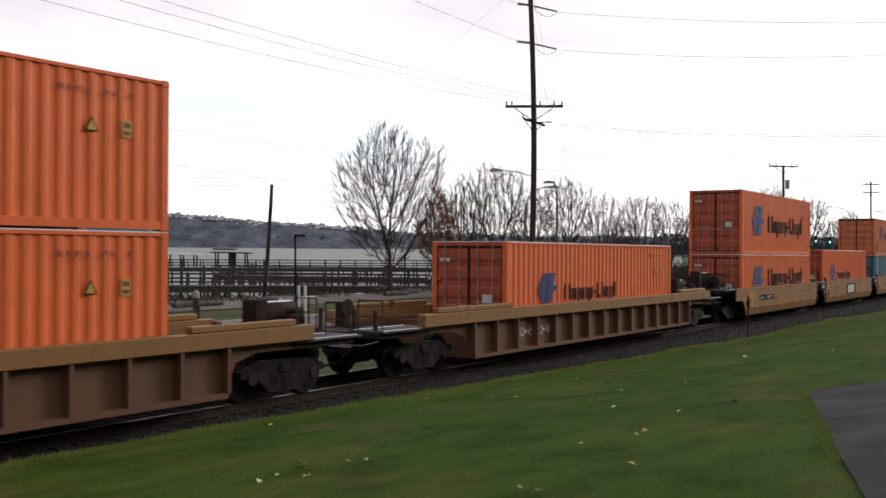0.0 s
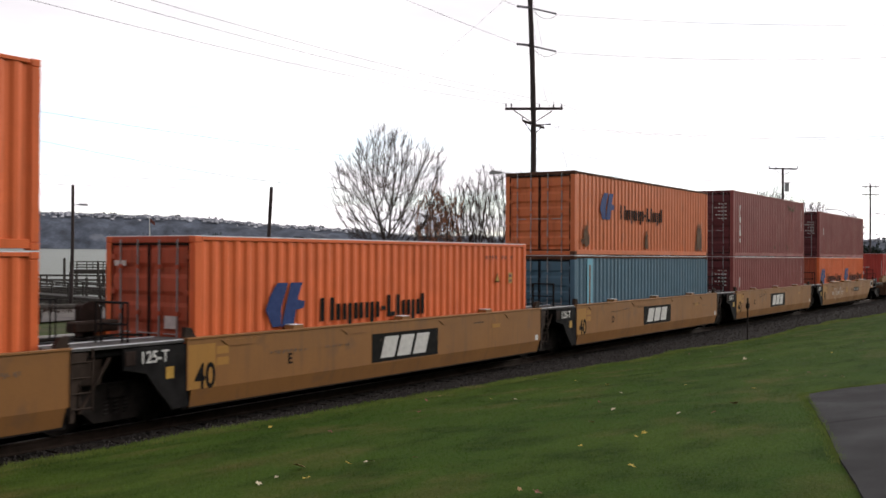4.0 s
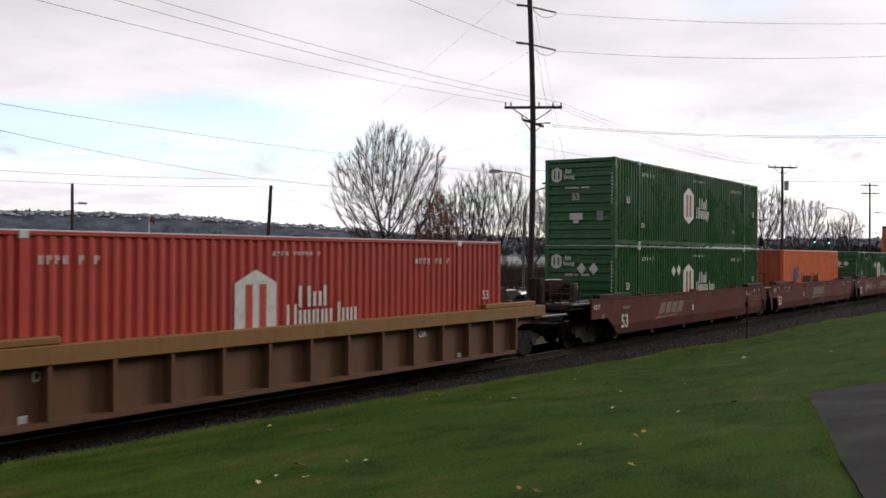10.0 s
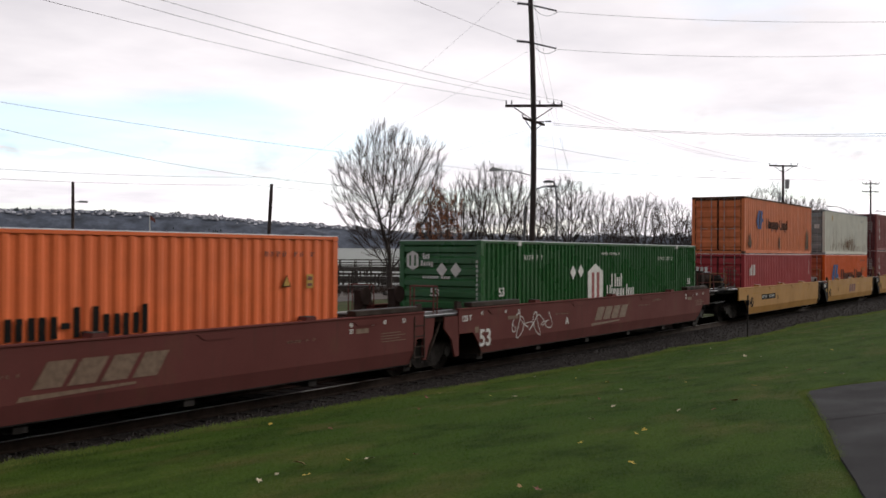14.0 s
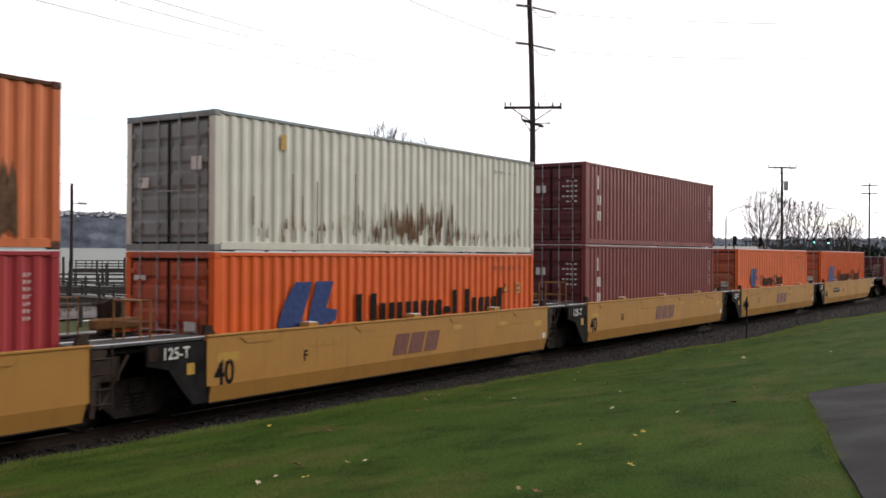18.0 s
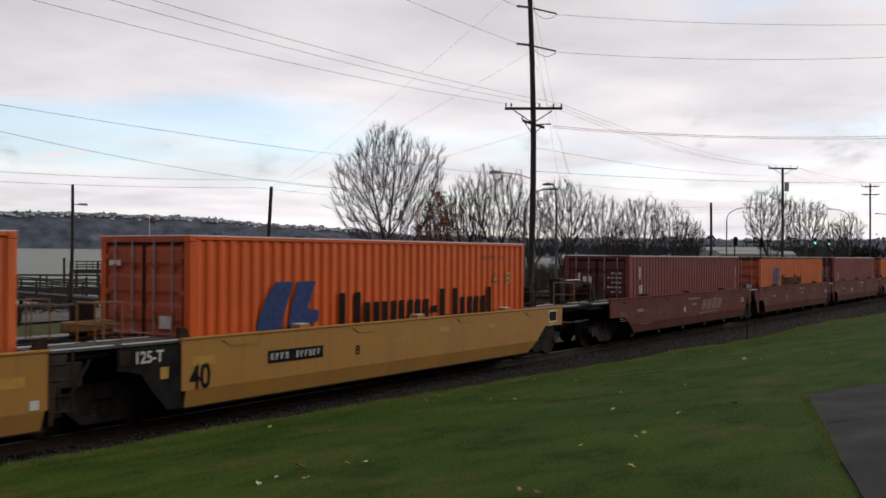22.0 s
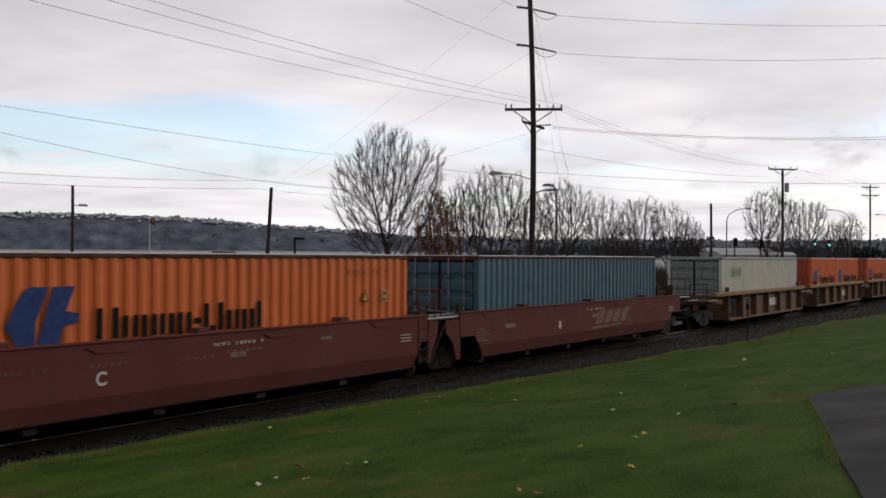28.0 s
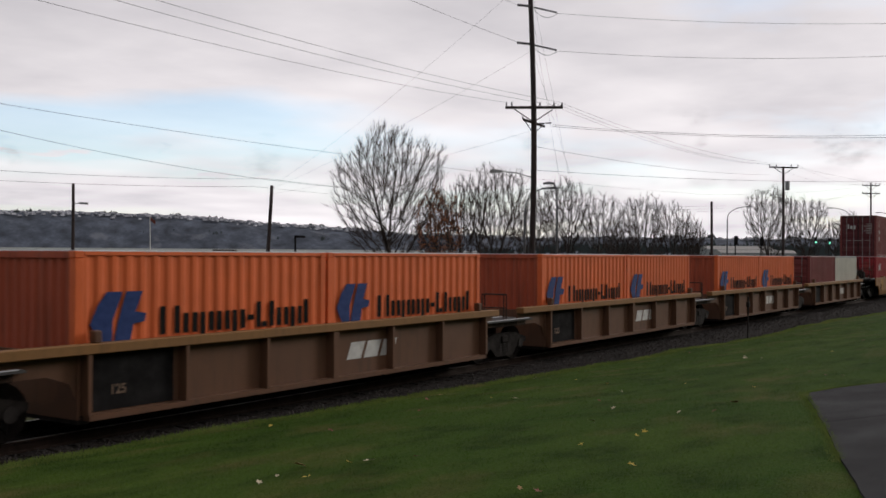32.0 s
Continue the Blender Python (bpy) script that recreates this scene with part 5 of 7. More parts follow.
def beam(p, q, w, h):
    """A squared timber from p to q."""
    p, q = Vector(p), Vector(q)
    d = (q - p).normalized()
    s = d.cross(Vector((0, 0, 1))).normalized() * w / 2
    u = s.cross(d).normalized() * h / 2
    return Geo().add([e + a * s + b * u for e in (p, q) for a, b in ((-1, -1), (1, -1), (1, 1), (-1, 1))], [(3, 2, 1, 0), (4, 5, 6, 7), (0, 1, 5, 4), (1, 2, 6, 5), (2, 3, 7, 6), (3, 0, 4, 7)])


def insulator(p, d, length, r=0.05, ribs=5):
    """A string of porcelain sheds from p along d."""
    p, d = Vector(p), Vector(d).normalized()
    pts, rad = [], []
    for k in range(ribs * 2 + 1):
        pts.append(p + d * length * k / (ribs * 2))
        rad.append(r if k % 2 else r * 0.45)
    return Geo().tube(pts, rad, 8)


def main_pole():
    t = thing("power_pole", "tall dark bowed timber power pole with crossarms and insulators", "power pole", "poles along the line")
    b, top = spot(4.28, 50, -1.3), spot(4.15, 50, 17.2)
    part("pole", Geo().tube(bent(b, top, 0.26, 12), [0.165 - 0.004 * k for k in range(13)], 12), POLE_WOOD, t, smooth=True)
    arm = part("crossarm", beam(spot(3.02, 49.75, 9.92), spot(5.92, 50.2, 10.02), 0.1, 0.13), POLE_WOOD, t)
    for s in (-1, 1):
        part("arm_brace", beam(spot(4.43 + s * 0.95, 49.9, 9.86), spot(4.43, 49.85, 9.22), 0.03, 0.05), POLE_WOOD, arm)
    for la in (3.08, 3.35, 4.75, 5.45, 5.85):
        part("pin_insulator", Geo().tube([spot(la, 49.95, 10.03), spot(la, 49.95, 10.12), spot(la, 49.95, 10.17), spot(la, 49.95, 10.22)], [0.02, 0.05, 0.03, 0.045], 8), PORCELAIN, arm)
    arm2 = part("crossarm", beam(spot(3.9, 49.5, 9.30), spot(5.05, 50.6, 9.10), 0.09, 0.11), POLE_WOOD, t)
    part("arm_brace", beam(spot(4.0, 49.6, 9.22), spot(4.43, 49.85, 8.65), 0.03, 0.04), POLE_WOOD, arm2)
    part("arm_brace", beam(spot(4.9, 50.4, 9.08), spot(4.43, 49.85, 8.65), 0.03, 0.04), POLE_WOOD, arm2)
    for la, z in ((4.7, 9.2), (5.05, 9.22), (3.92, 9.42)):
        part("pin_insulator", insulator(spot(la, 50.2, z), across(0.6 if la > 4.4 else 0.0) + Vector((0, 0, 0.02 if la > 4.4 else 1)), 0.32 if la > 4.4 else 0.16, 0.05), PORCELAIN, arm2)
    for z in (15.0, 13.12):
        part("strain_insulator", insulator(spot(4.25, 49.9, z), across(-1) + Vector((0, 0, 0.10)), 0.68, 0.085, 6), PORCELAIN, t)
        part("strain_insulator", insulator(spot(4.4, 50, z - 0.02), across(1) + Vector((0, 0, -0.22)), 1.2, 0.06, 9), PORCELAIN, t)
        part("jumper_wire", Geo().tube([spot(4.3 + 1.3 * k / 6, 49.9, z - 0.05 - 0.35 * math.sin(math.pi * k / 6) - 0.3 * k / 6) for k in range(7)], 0.012, 4), WIRE, t)
    lamp = part("lamp_arm", Geo().tube([spot(4.35, 49.9, 6.48), spot(3.6, 49.8, 6.68), spot(2.7, 49.7, 6.76)], 0.03, 6), GALV, t)
    part("lamp_head", Geo().prism([(0, 0), (0.6, 0.02), (0.62, 0.12), (0.25, 0.19), (0.0, 0.12)], -0.13, 0.13, "y"), GALV, lamp).matrix_local = Matrix.Translation(spot(2.25, 49.7, 6.66)) @ pose(0, 0, 0, 0, 0, 90 - PSI - 90)
    return t


def plain_pole(lat, dep, top, arm_w, arms, base=-1.6, r=0.14, box=False, lean_to=0.0, label="", name="power_pole"):
    t = thing(name, label, "power pole", "poles along the line")
    part("pole", Geo().tube(bent(spot(lat, dep, base), spot(lat + lean_to, dep, top), 0.05, 5), [r * (1 - 0.05 * k) for k in range(6)], 9), POLE_WOOD, t, smooth=True)
    for z in arms:
        a = part("crossarm", beam(spot(lat - arm_w / 2, dep - 0.25, z), spot(lat + arm_w / 2, dep + 0.1, z), 0.1, 0.13), POLE_WOOD, t)
        for s in (-1, 1):
            part("arm_brace", beam(spot(lat + s * arm_w * 0.33, dep - 0.2, z - 0.05), spot(lat, dep - 0.15, z - 0.62), 0.04, 0.05), POLE_WOOD, a)
        for k in (-0.48, -0.25, 0.25, 0.48):
            part("pin_insulator", Geo().tube([spot(lat + arm_w * k, dep - 0.15, z + 0.06), spot(lat + arm_w * k, dep - 0.15, z + 0.24)], [0.03, 0.055], 6), PORCELAIN, a)
    if box:
        part("transformer", Geo().tube([spot(lat + 0.35, dep - 0.1, top - 2.1), spot(lat + 0.35, dep - 0.1, top - 1.3)], 0.2, 10), GALV, t)
        part("transformer", Geo().tube([spot(lat - 0.25, dep - 0.1, top - 3.2), spot(lat - 0.25, dep - 0.1, top - 2.8)], 0.13, 10), GALV, t)
    return t


main_pole()
plain_pole(29.8, 88, 10.35, 2.6, (10.25,), box=True, label="timber power pole with one crossarm and a transformer")
plain_pole(56.27, 132, 12.0, 2.4, (11.65, 10.6), label="timber power pole with two crossarms")
plain_pole(-13.45, 75, 7.5, 1, (), lean_to=0.55, r=0.17, label="leaning bare timber pole beside the shore lot")
plain_pole(-25.28, 68, 7.1, 1, (), lean_to=0.08, r=0.13, label="plain upright timber pole beside the shore lot")
def pole_lamp():
    t = thing("street_lamp", "grey lamp head on a short arm", "street lamp", "street lamps")
    part("arm", Geo().tube([spot(-25.2, 68, 5.7), spot(-24.6, 68, 5.78)], 0.03, 6), GALV, t)
    part("lamp_head", beam(spot(-24.75, 68, 5.76), spot(-24.2, 68, 5.74), 0.22, 0.14), GALV, t)


pole_lamp()
plain_pole(25.4, 95, 7.55, 1, (), r=0.15, label="plain short timber pole behind the railway")


def wire(p, q, sag, r=0.011, n=14):
    r *= 0.62
    p, q = Vector(p), Vector(q)
    pts = [p.lerp(q, k / n) - Vector((0, 0, 4 * sag * (k / n) * (1 - k / n))) for k in range(n + 1)]
    solid("overhead_wire", Geo().tube(pts, r, 4, False), WIRE, "thin dark sagging overhead wire", "wire", "overhead wires")


# along the pole line: towards the camera's left, and away to the next poles
for la, z, x0, y0, z0 in ((3.05, 10.2, -3.5, 24.2, 10.5), (4.75, 10.2, -3.6, 23.2, 10.9), (5.8, 10.22, -3.7, 22.4, 11.0)):
    wire(spot(la, 49.9, z), (x0, y0, z0), 0.75)
for la, z, lb, zb in ((5.1, 10.2, 28.6, 10.5), (5.5, 10.2, 29.2, 10.5), (5.85, 10.2, 31.0, 10.5)):
    wire(spot(la, 50, z), spot(lb, 88, zb), 0.7)
wire(spot(28.6, 88, 10.5), spot(55.2, 132, 11.9), 0.8)
wire(spot(31.0, 88, 10.5), spot(57.3, 132, 11.9), 0.8)
# high lines held by the strain insulators
wire(spot(3.58, 49.9, 13.22), (-4, 23.5, 16.4), 0.9, 0.013)
wire(spot(3.5, 49.9, 15.10), (-4, 23.5, 18.2), 0.9, 0.013)
wire(spot(5.6, 50, 14.68), spot(31.5, 44, 13.6), 0.55, 0.013)
wire(spot(5.65, 50, 12.80), spot(31.0, 44, 12.5), 0.65, 0.013)
wire(spot(5.4, 50, 9.12), spot(30.5, 46, 8.98), 0.62, 0.015)
wire(spot(5.4, 50.2, 9.05), spot(30.8, 46, 8.76), 0.55, 0.015)
# across to the shore poles, and guys behind the tall pole
wire(spot(4.25, 50, 16.6), spot(-12.8, 75, 7.5), 0.5, 0.009)
wire(spot(4.3, 50, 12.8), spot(-12.8, 75, 7.3), 0.35, 0.009)
wire(spot(4.3, 50, 8.8), spot(-12.8, 75, 6.9), 0.3, 0.009)
wire(spot(4.2, 50, 16.3), spot(9.0, 66, 4.2), 0.1, 0.008)
wire(spot(4.3, 50, 14.9), spot(8.2, 66, 4.2), 0.1, 0.008)
wire(spot(4.3, 50, 13.0), spot(9.6, 66, 4.0), 0.1, 0.008)
# lines of the far side of the road
for y, z0, z1, sg in ((32.0, 8.0, 7.6, 0.15), (33.0, 7.9, 6.0, 0.5), (38.0, 6.0, 6.6, 0.3), (39.0, 5.6, 6.2, 0.25)):
    wire((14, y, z0), (40, y, z1), sg, 0.012)
    wire((40, y, z1), (95, y, z1 + 0.7), sg * 1.6, 0.012)
    wire((95, y, z1 + 0.7), spot(56.2, 132, 11.6 - (y - 32) * 0.15), sg * 2.0, 0.012)
wire(spot(4.4, 50, 8.05), spot(28.6, 88, 9.6), 0.35, 0.013)
wire(spot(4.4, 50, 6.85), spot(31.0, 66, 7.6), 0.25, 0.014)
wire(spot(31.0, 88, 10.3), spot(62.0, 110, 9.5), 0.7, 0.011)

# ---------------------------------------------------------------- street lamps, signals, flagpole


def street_lamp(lat, dep, h, reach, base=-1.2, label="grey steel street lamp with a curved arm", drop=0.0):
    t = thing("street_lamp", label, "street lamp", "street lamps")
    part("post", Geo().tube([spot(lat, dep, base), spot(lat, dep, h - 1.4)], [0.1, 0.07], 8), LAMP_STEEL, t)
    pts = [spot(lat + reach * (1 - math.cos(k * math.pi / 12)) , dep, h - 1.4 + 1.4 * math.sin(k * math.pi / 12)) for k in range(7)]
    part("arm", Geo().tube(pts, 0.05, 6), LAMP_STEEL, t)
    hd = part("lamp_head", Geo().prism([(-0.1, 0), (0.55, 0), (0.6, 0.08), (0.3, 0.16), (-0.1, 0.1)], -0.15, 0.15, "y"), LAMP_STEEL, t)
    hd.matrix_local = Matrix.Translation(spot(lat + reach, dep, h - 0.08)) @ pose(0, 0, 0, 0, 0, 90 - PSI - 90 if reach > 0 else 90 - PSI + 90)
    return t


street_lamp(34.0, 120, 8.2, 2.4)
street_lamp(56.9, 140, 9.0, -2.6)
street_lamp(5.02, 62, 6.7, 1.5)
street_lamp(7.02, 62, 7.0, -0.3, label="short grey lamp on a plain post")
street_lamp(72.0, 160, 9.2, -2.4)


def box_lamp():
    t = thing("street_lamp", "dark post lamp with a square head on a short arm", "street lamp", "street lamps")
    part("post", Geo().tube([spot(-10.3, 70, -1.4), spot(-10.38, 70, 3.6)], 0.07, 8), BLACK_PAINT, t)
    part("lamp_head", beam(spot(-10.42, 70, 3.64), spot(-9.70, 70, 3.62), 0.3, 0.16), BLACK_PAINT, t)


box_lamp()


def traffic_signal(lat, dep, z, lit):
    t = thing("traffic_signal", "dark traffic signal showing green" if lit else "dark traffic signal seen from behind", "traffic signal", "traffic signals")
    part("post", Geo().tube([spot(lat, dep, -1.6), spot(lat, dep, z + 0.3)], 0.07, 6), DARK_STEEL, t)
    h = part("housing", beam(spot(lat - 0.2, dep - 0.25, z), spot(lat + 0.2, dep - 0.25, z), 0.22, 1.1), BLACK_PAINT, t)
    for k, dz in enumerate((0.33, 0.0, -0.33)):
        c = spot(lat, dep - 0.37, z + dz)
        part("lens", Geo().tube([c, c - (spot(0, 0.05) - spot(0, 0))], 0.13, 10), GREEN_LIGHT if lit and k == 2 else BLACK_PAINT, h)


GREEN_LIGHT = bpy.data.materials.new("lit_green_signal")
GREEN_LIGHT.use_nodes = True
GREEN_LIGHT.node_tree.nodes["Principled BSDF"].inputs["Emission Color"].default_value = (0.15, 1.0, 0.6, 1)
GREEN_LIGHT.node_tree.nodes["Principled BSDF"].inputs["Emission Strength"].default_value = 3.0
traffic_signal(63.05, 170, 4.8, True)
traffic_signal(65.45, 170, 4.7, True)
traffic_signal(34.4, 118, 4.1, False)
traffic_signal(40.6, 128, 4.1, False)


def flagpole():
    t = thing("flagpole", "thin white flagpole with a small drooping flag on the pier", "flagpole")
    part("pole", Geo().tube([spot(-32.2, 110, -1.6), spot(-32.3, 110, 6.2)], [0.07, 0.05], 8), MARK_WHITE, t)
    part("flag", Geo().add([spot(-32.25 + 0.11 * k, 110 + 0.06 * math.sin(k * 1.7), 6.05 - 0.07 * k - j * 0.42 + 0.03 * math.sin(k)) for k in range(6) for j in (0, 1)], [(2 * k, 2 * k + 2, 2 * k + 3, 2 * k + 1) for k in range(5)]), MARK_BROWN, t)


flagpole()

# ---------------------------------------------------------------- piers, shelters and pilings


def pier(a, b, width, z, rail=1.15, legs=True, label="weathered timber pier with a railing", step=2.6):
    t = thing("pier", label, "pier", "piers on the shore")
    a, b = Vector(a), Vector(b)
    d = (b - a)
    L = d.length
    d.normalize()
    n = Vector((-d.y, d.x, 0)).normalized() * width / 2
    dk = part("deck", beam(a + Vector((0, 0, -0.12)), b + Vector((0, 0, -0.12)), width, 0.24), OLD_WOOD, t)
    part("stringer", beam(a - n + Vector((0, 0, -0.45)), b - n + Vector((0, 0, -0.45)), 0.2, 0.4), OLD_WOOD, t)
    part("stringer", beam(a + n + Vector((0, 0, -0.45)), b + n + Vector((0, 0, -0.45)), 0.2, 0.4), OLD_WOOD, t)
    k = int(L / step)
    rnd = random.Random(int(L * 10))
    for i in range(k + 1):
        p = a + d * (L * i / k)
        for s in (-1, 1):
            q = p + n * s
            part("rail_post", Geo().box(-0.06, 0.06, -0.06, 0.06, 0, rail), OLD_WOOD, t).matrix_local = Matrix.Translation(q)
            if legs and i % 2 == 0:
                part("piling", Geo().tube([q + Vector((0, 0, -0.3)), q + Vector((rnd.uniform(-0.1, 0.1), 0, -6.0))], 0.17, 7), OLD_WOOD, t)
    for s in (-1, 1):
        for h in (rail, rail * 0.62, rail * 0.3):
            part("hand_rail", beam(a + n * s + Vector((0, 0, h)), b + n * s + Vector((0, 0, h)), 0.12, 0.09), OLD_WOOD, t)
    return t


pier(spot(-44, 96, -1.05), spot(-1.5, 104, -1.15), 3.0, -1.1)
pier(spot(-62, 168, -0.95), spot(8, 178, -0.75), 5.0, -0.9, 1.3)
pier(spot(-30, 132, -1.0), spot(-2, 128, -1.0), 2.4, -1.0, 1.2)
pier(spot(-46, 84, -0.2), spot(-21, 78, -1.5), 2.0, -0.8, 1.1, label="weathered timber gangway sloping to the water")
pier(spot(-19, 118, -2.2), spot(-12, 100, -1.2), 1.8, -1.6, 1.1, label="weathered timber gangway sloping to the water")


def shelter(lat, dep, w, z0, z1, roof_mat, label, raised=True):
    t = thing("pier_shelter", label, "shelter", "shelters on the pier")
    d = 3.0
    part("roof", beam(spot(lat, dep, z1), spot(lat + w, dep, z1 - 0.12), d, 0.22), roof_mat, t)
    for k in (0.12, 0.5, 0.88):
        for s in (-1, 1):
            part("post", Geo().tube([spot(lat + w * k, dep + s, z0), spot(lat + w * k, dep + s, z1)], 0.13, 6), OLD_WOOD, t)
    if raised:
        part("upper_roof", beam(spot(lat + 0.3, dep, z1 + 0.5), spot(lat + w * 0.6, dep, z1 + 0.5), d * 0.7, 0.25), roof_mat, t)
        part("panel", beam(spot(lat + w * 0.42, dep, (z0 + z1) / 2), spot(lat + w * 0.62, dep, (z0 + z1) / 2), 0.2, z1 - z0), OLD_WOOD, t)
    return t


shelter(-39.3, 170, 6.6, -0.8, 1.75, OLD_WOOD, "open timber shelter with a stepped roof on the pier")
shelter(-47.4, 170, 6.0, -0.8, 1.45, SNOW, "open shelter with a snow-covered flat roof on the pier", False)


def pilings():
    rnd = random.Random(21)
    for k in range(46):
        la, de = rnd.uniform(-60, 4), rnd.uniform(98, 182)
        top = rnd.uniform(-1.6, 0.2) if k % 6 else rnd.uniform(0.4, 1.5)
        t = Geo().tube([spot(la, de, -7), spot(la + rnd.uniform(-0.1, 0.1), de, top - 0.1), spot(la, de, top)], [0.19, 0.17, 0.1], 7)
        solid("piling", t, OLD_WOOD, "dark weathered timber piling standing in the water", "piling", "pilings off the shore")


pilings()


def shore_posts():
    for la, z1 in ((-8.95, 0.45), (-8.55, 0.45)):
        solid("marker_post", Geo().tube([spot(la, 62, -1.5), spot(la, 62, z1)], 0.09, 8), MARK_WHITE, "short white-painted marker post", "post", "marker posts")
    t = thing("bollard", "stout dark timber bollard with a pale top", "bollard")
    part("shaft", Geo().tube([spot(-14.8, 60, -1.5), spot(-14.8, 60, -0.25)], 0.2, 8), OLD_WOOD, t)
    part("cap", Geo().tube([spot(-14.8, 60, -0.25), spot(-14.8, 60, 0.05), spot(-14.75, 60, 0.2)], [0.21, 0.2, 0.08], 8), CONCRETE, t, "pale concrete cap")
    for la, de, z in ((-17.3, 48, 0.0), (-15.4, 46, 0.2), (-14.6, 46, 0.1), (-20.5, 47, 0.1), (-11.5, 47, 0.1), (-24.0, 49, 0.0), (-8.0, 50, 0.0)):
        solid("fence_post", Geo().tube([spot(la, de, -1.4), spot(la, de, z)], 0.10, 7), OLD_WOOD, "short weathered timber fence post", "post", "fence posts by the line")


shore_posts()

# ---------------------------------------------------------------- trees


def bare_tree(seed, height, width, stems=9, dense=1.0, vase=0.55):
    """Stems fan out from a low fork and grow towards free room in a rounded crown until they fill it; limbs in one mesh, twigs in another."""
    rng = np.random.default_rng(seed)
    rnd = random.Random(seed)
    hx, hz, c = width / 2, height * 0.46, height * 0.54
    want = int(2900 * dense * (height * width * width / 2018) ** 0.75)
    cloud = rng.uniform(-1, 1, (want * 4, 3))
    rr = np.sqrt((cloud ** 2).sum(1))
    lump = np.array([0.90 + 0.22 * noise.noise((p[0] * 2.2 + seed, p[1] * 2.2, p[2] * 2.2)) for p in cloud])
    cloud = cloud[(rr < lump) & (rr > 0.25 * rng.random(len(rr)))][:want]
    cloud[:, :2] *= (1 - vase + vase * ((cloud[:, 2:] + 1) / 1.5).clip(0, 1) ** 0.8)
    cloud = cloud * (hx, hx, hz) + (0, 0, c)
    step, reach, near = height * 0.021, height * 0.22, height * 0.034
    P, up, way = [np.array((0.0, 0.0, -0.3))], [-1], [np.array((0, 0, 1.0))]

    def put(p, parent):
        d = p - P[parent]
        P.append(p)
        up.append(parent)
        way.append(d / (np.linalg.norm(d) + 1e-9))
        return len(P) - 1
    foot = put(np.array((0.0, 0.0, height * 0.05)), 0)
    fork = put(np.array((0.0, 0.0, height * 0.10)), foot)
    for k in range(stems):
        a = 2 * math.pi * k / stems + rnd.uniform(-0.3, 0.3)
        o = rnd.uniform(0.08, 0.30) if k % 2 else rnd.uniform(0.40, 0.85)
        d = np.array((math.cos(a) * o, math.sin(a) * o, 1.0))
        d /= np.linalg.norm(d)
        at = fork if k % 3 else foot
        for _ in range(rnd.randint(5, 9)):
            d = d + rng.normal(0, 0.05, 3)
            at = put(P[at] + d / np.linalg.norm(d) * step * 1.2, at)
    forks = {}
    best = np.full(len(cloud), 1e9)
    own = np.zeros(len(cloud), int)
    start = 1
    for _ in range(110):
        fresh = np.array(P[start:])
        if not len(fresh) or not len(cloud):
            break
        dist = np.linalg.norm(cloud[:, None] - fresh[None], axis=2)
        j = dist.argmin(1)
        m = dist[np.arange(len(cloud)), j]
        closer = m < best
        best[closer], own[closer] = m[closer], j[closer] + start
        keep = best > near
        cloud, best, own = cloud[keep], best[keep], own[keep]
        start = len(P)
        for i in sorted(set(own[best < reach].tolist())):
            forks[i] = forks.get(i, 0) + 1
            if forks[i] > 3:
                best[own == i] = 0.0
                continue
            mine = (own == i) & (best < reach)
            pull = cloud[mine] - P[i]
            pull = (pull / np.linalg.norm(pull, axis=1)[:, None]).sum(0)
            d = pull / (np.linalg.norm(pull) + 1e-9) + 0.9 * way[i] + np.array((0, 0, 0.16)) + rng.normal(0, 0.07, 3)
            put(P[i] + d / np.linalg.norm(d) * step, i)
    n = len(P)
    kids = [[] for _ in range(n)]
    for i in range(1, n):
        kids[up[i]].append(i)
    area = [0.0] * n
    for i in range(n - 1, -1, -1):
        area[i] = sum(area[k] for k in kids[i]) if kids[i] else 0.0125 ** 2.1
    rad = [min(a ** (1 / 2.1), height * 0.021) for a in area]
    wood, twig = Geo(), Geo()
    todo = [0]
    while todo:
        i = todo.pop()
        run = [up[i], i] if up[i] >= 0 else [i]
        while kids[i]:
            order = sorted(kids[i], key=lambda k: -area[k])
            todo += order[1:]
            i = order[0]
            run.append(i)
        rs = [rad[k] for k in run]
        if up[run[1]] == run[0]:
            rs[0] = min(rs[0], rs[1] * 1.15)
        cut = next((q for q, r in enumerate(rs) if r < 0.034), len(run))
        if cut > 1:
            wood.tube([P[k] for k in run[:cut + 1]], rs[:cut + 1], 7 if rs[0] > 0.09 else 5, False)
        if cut < len(run) - 1:
            q = max(0, cut - 1) if cut > 1 else 0
            twig.tube([P[k] for k in run[q:]], rs[q:-1] + [0.006], 3, False)
        for k in run[1:]:
            if rad[k] < 0.05:
                for _ in range(5 if not kids[k] else rnd.choice((2, 3, 3))):
                    p = Vector(P[k])
                    ray = Vector((p.x, p.y, p.z - height * 0.12)).normalized()
                    d = 0.5 * Vector(way[k]) + ray + Vector((rnd.gauss(0, 0.30), rnd.gauss(0, 0.30), rnd.gauss(0.10, 0.26)))
                    d = d.normalized() * height * rnd.uniform(0.024, 0.075)
                    twig.tube([p, p + d * 0.5 + Vector((0, 0, rnd.gauss(0, 0.03))), p + d + Vector((0, 0, rnd.uniform(0, 0.06)))], [0.0105, 0.0085, 0.005], 3, False)
    return wood, twig


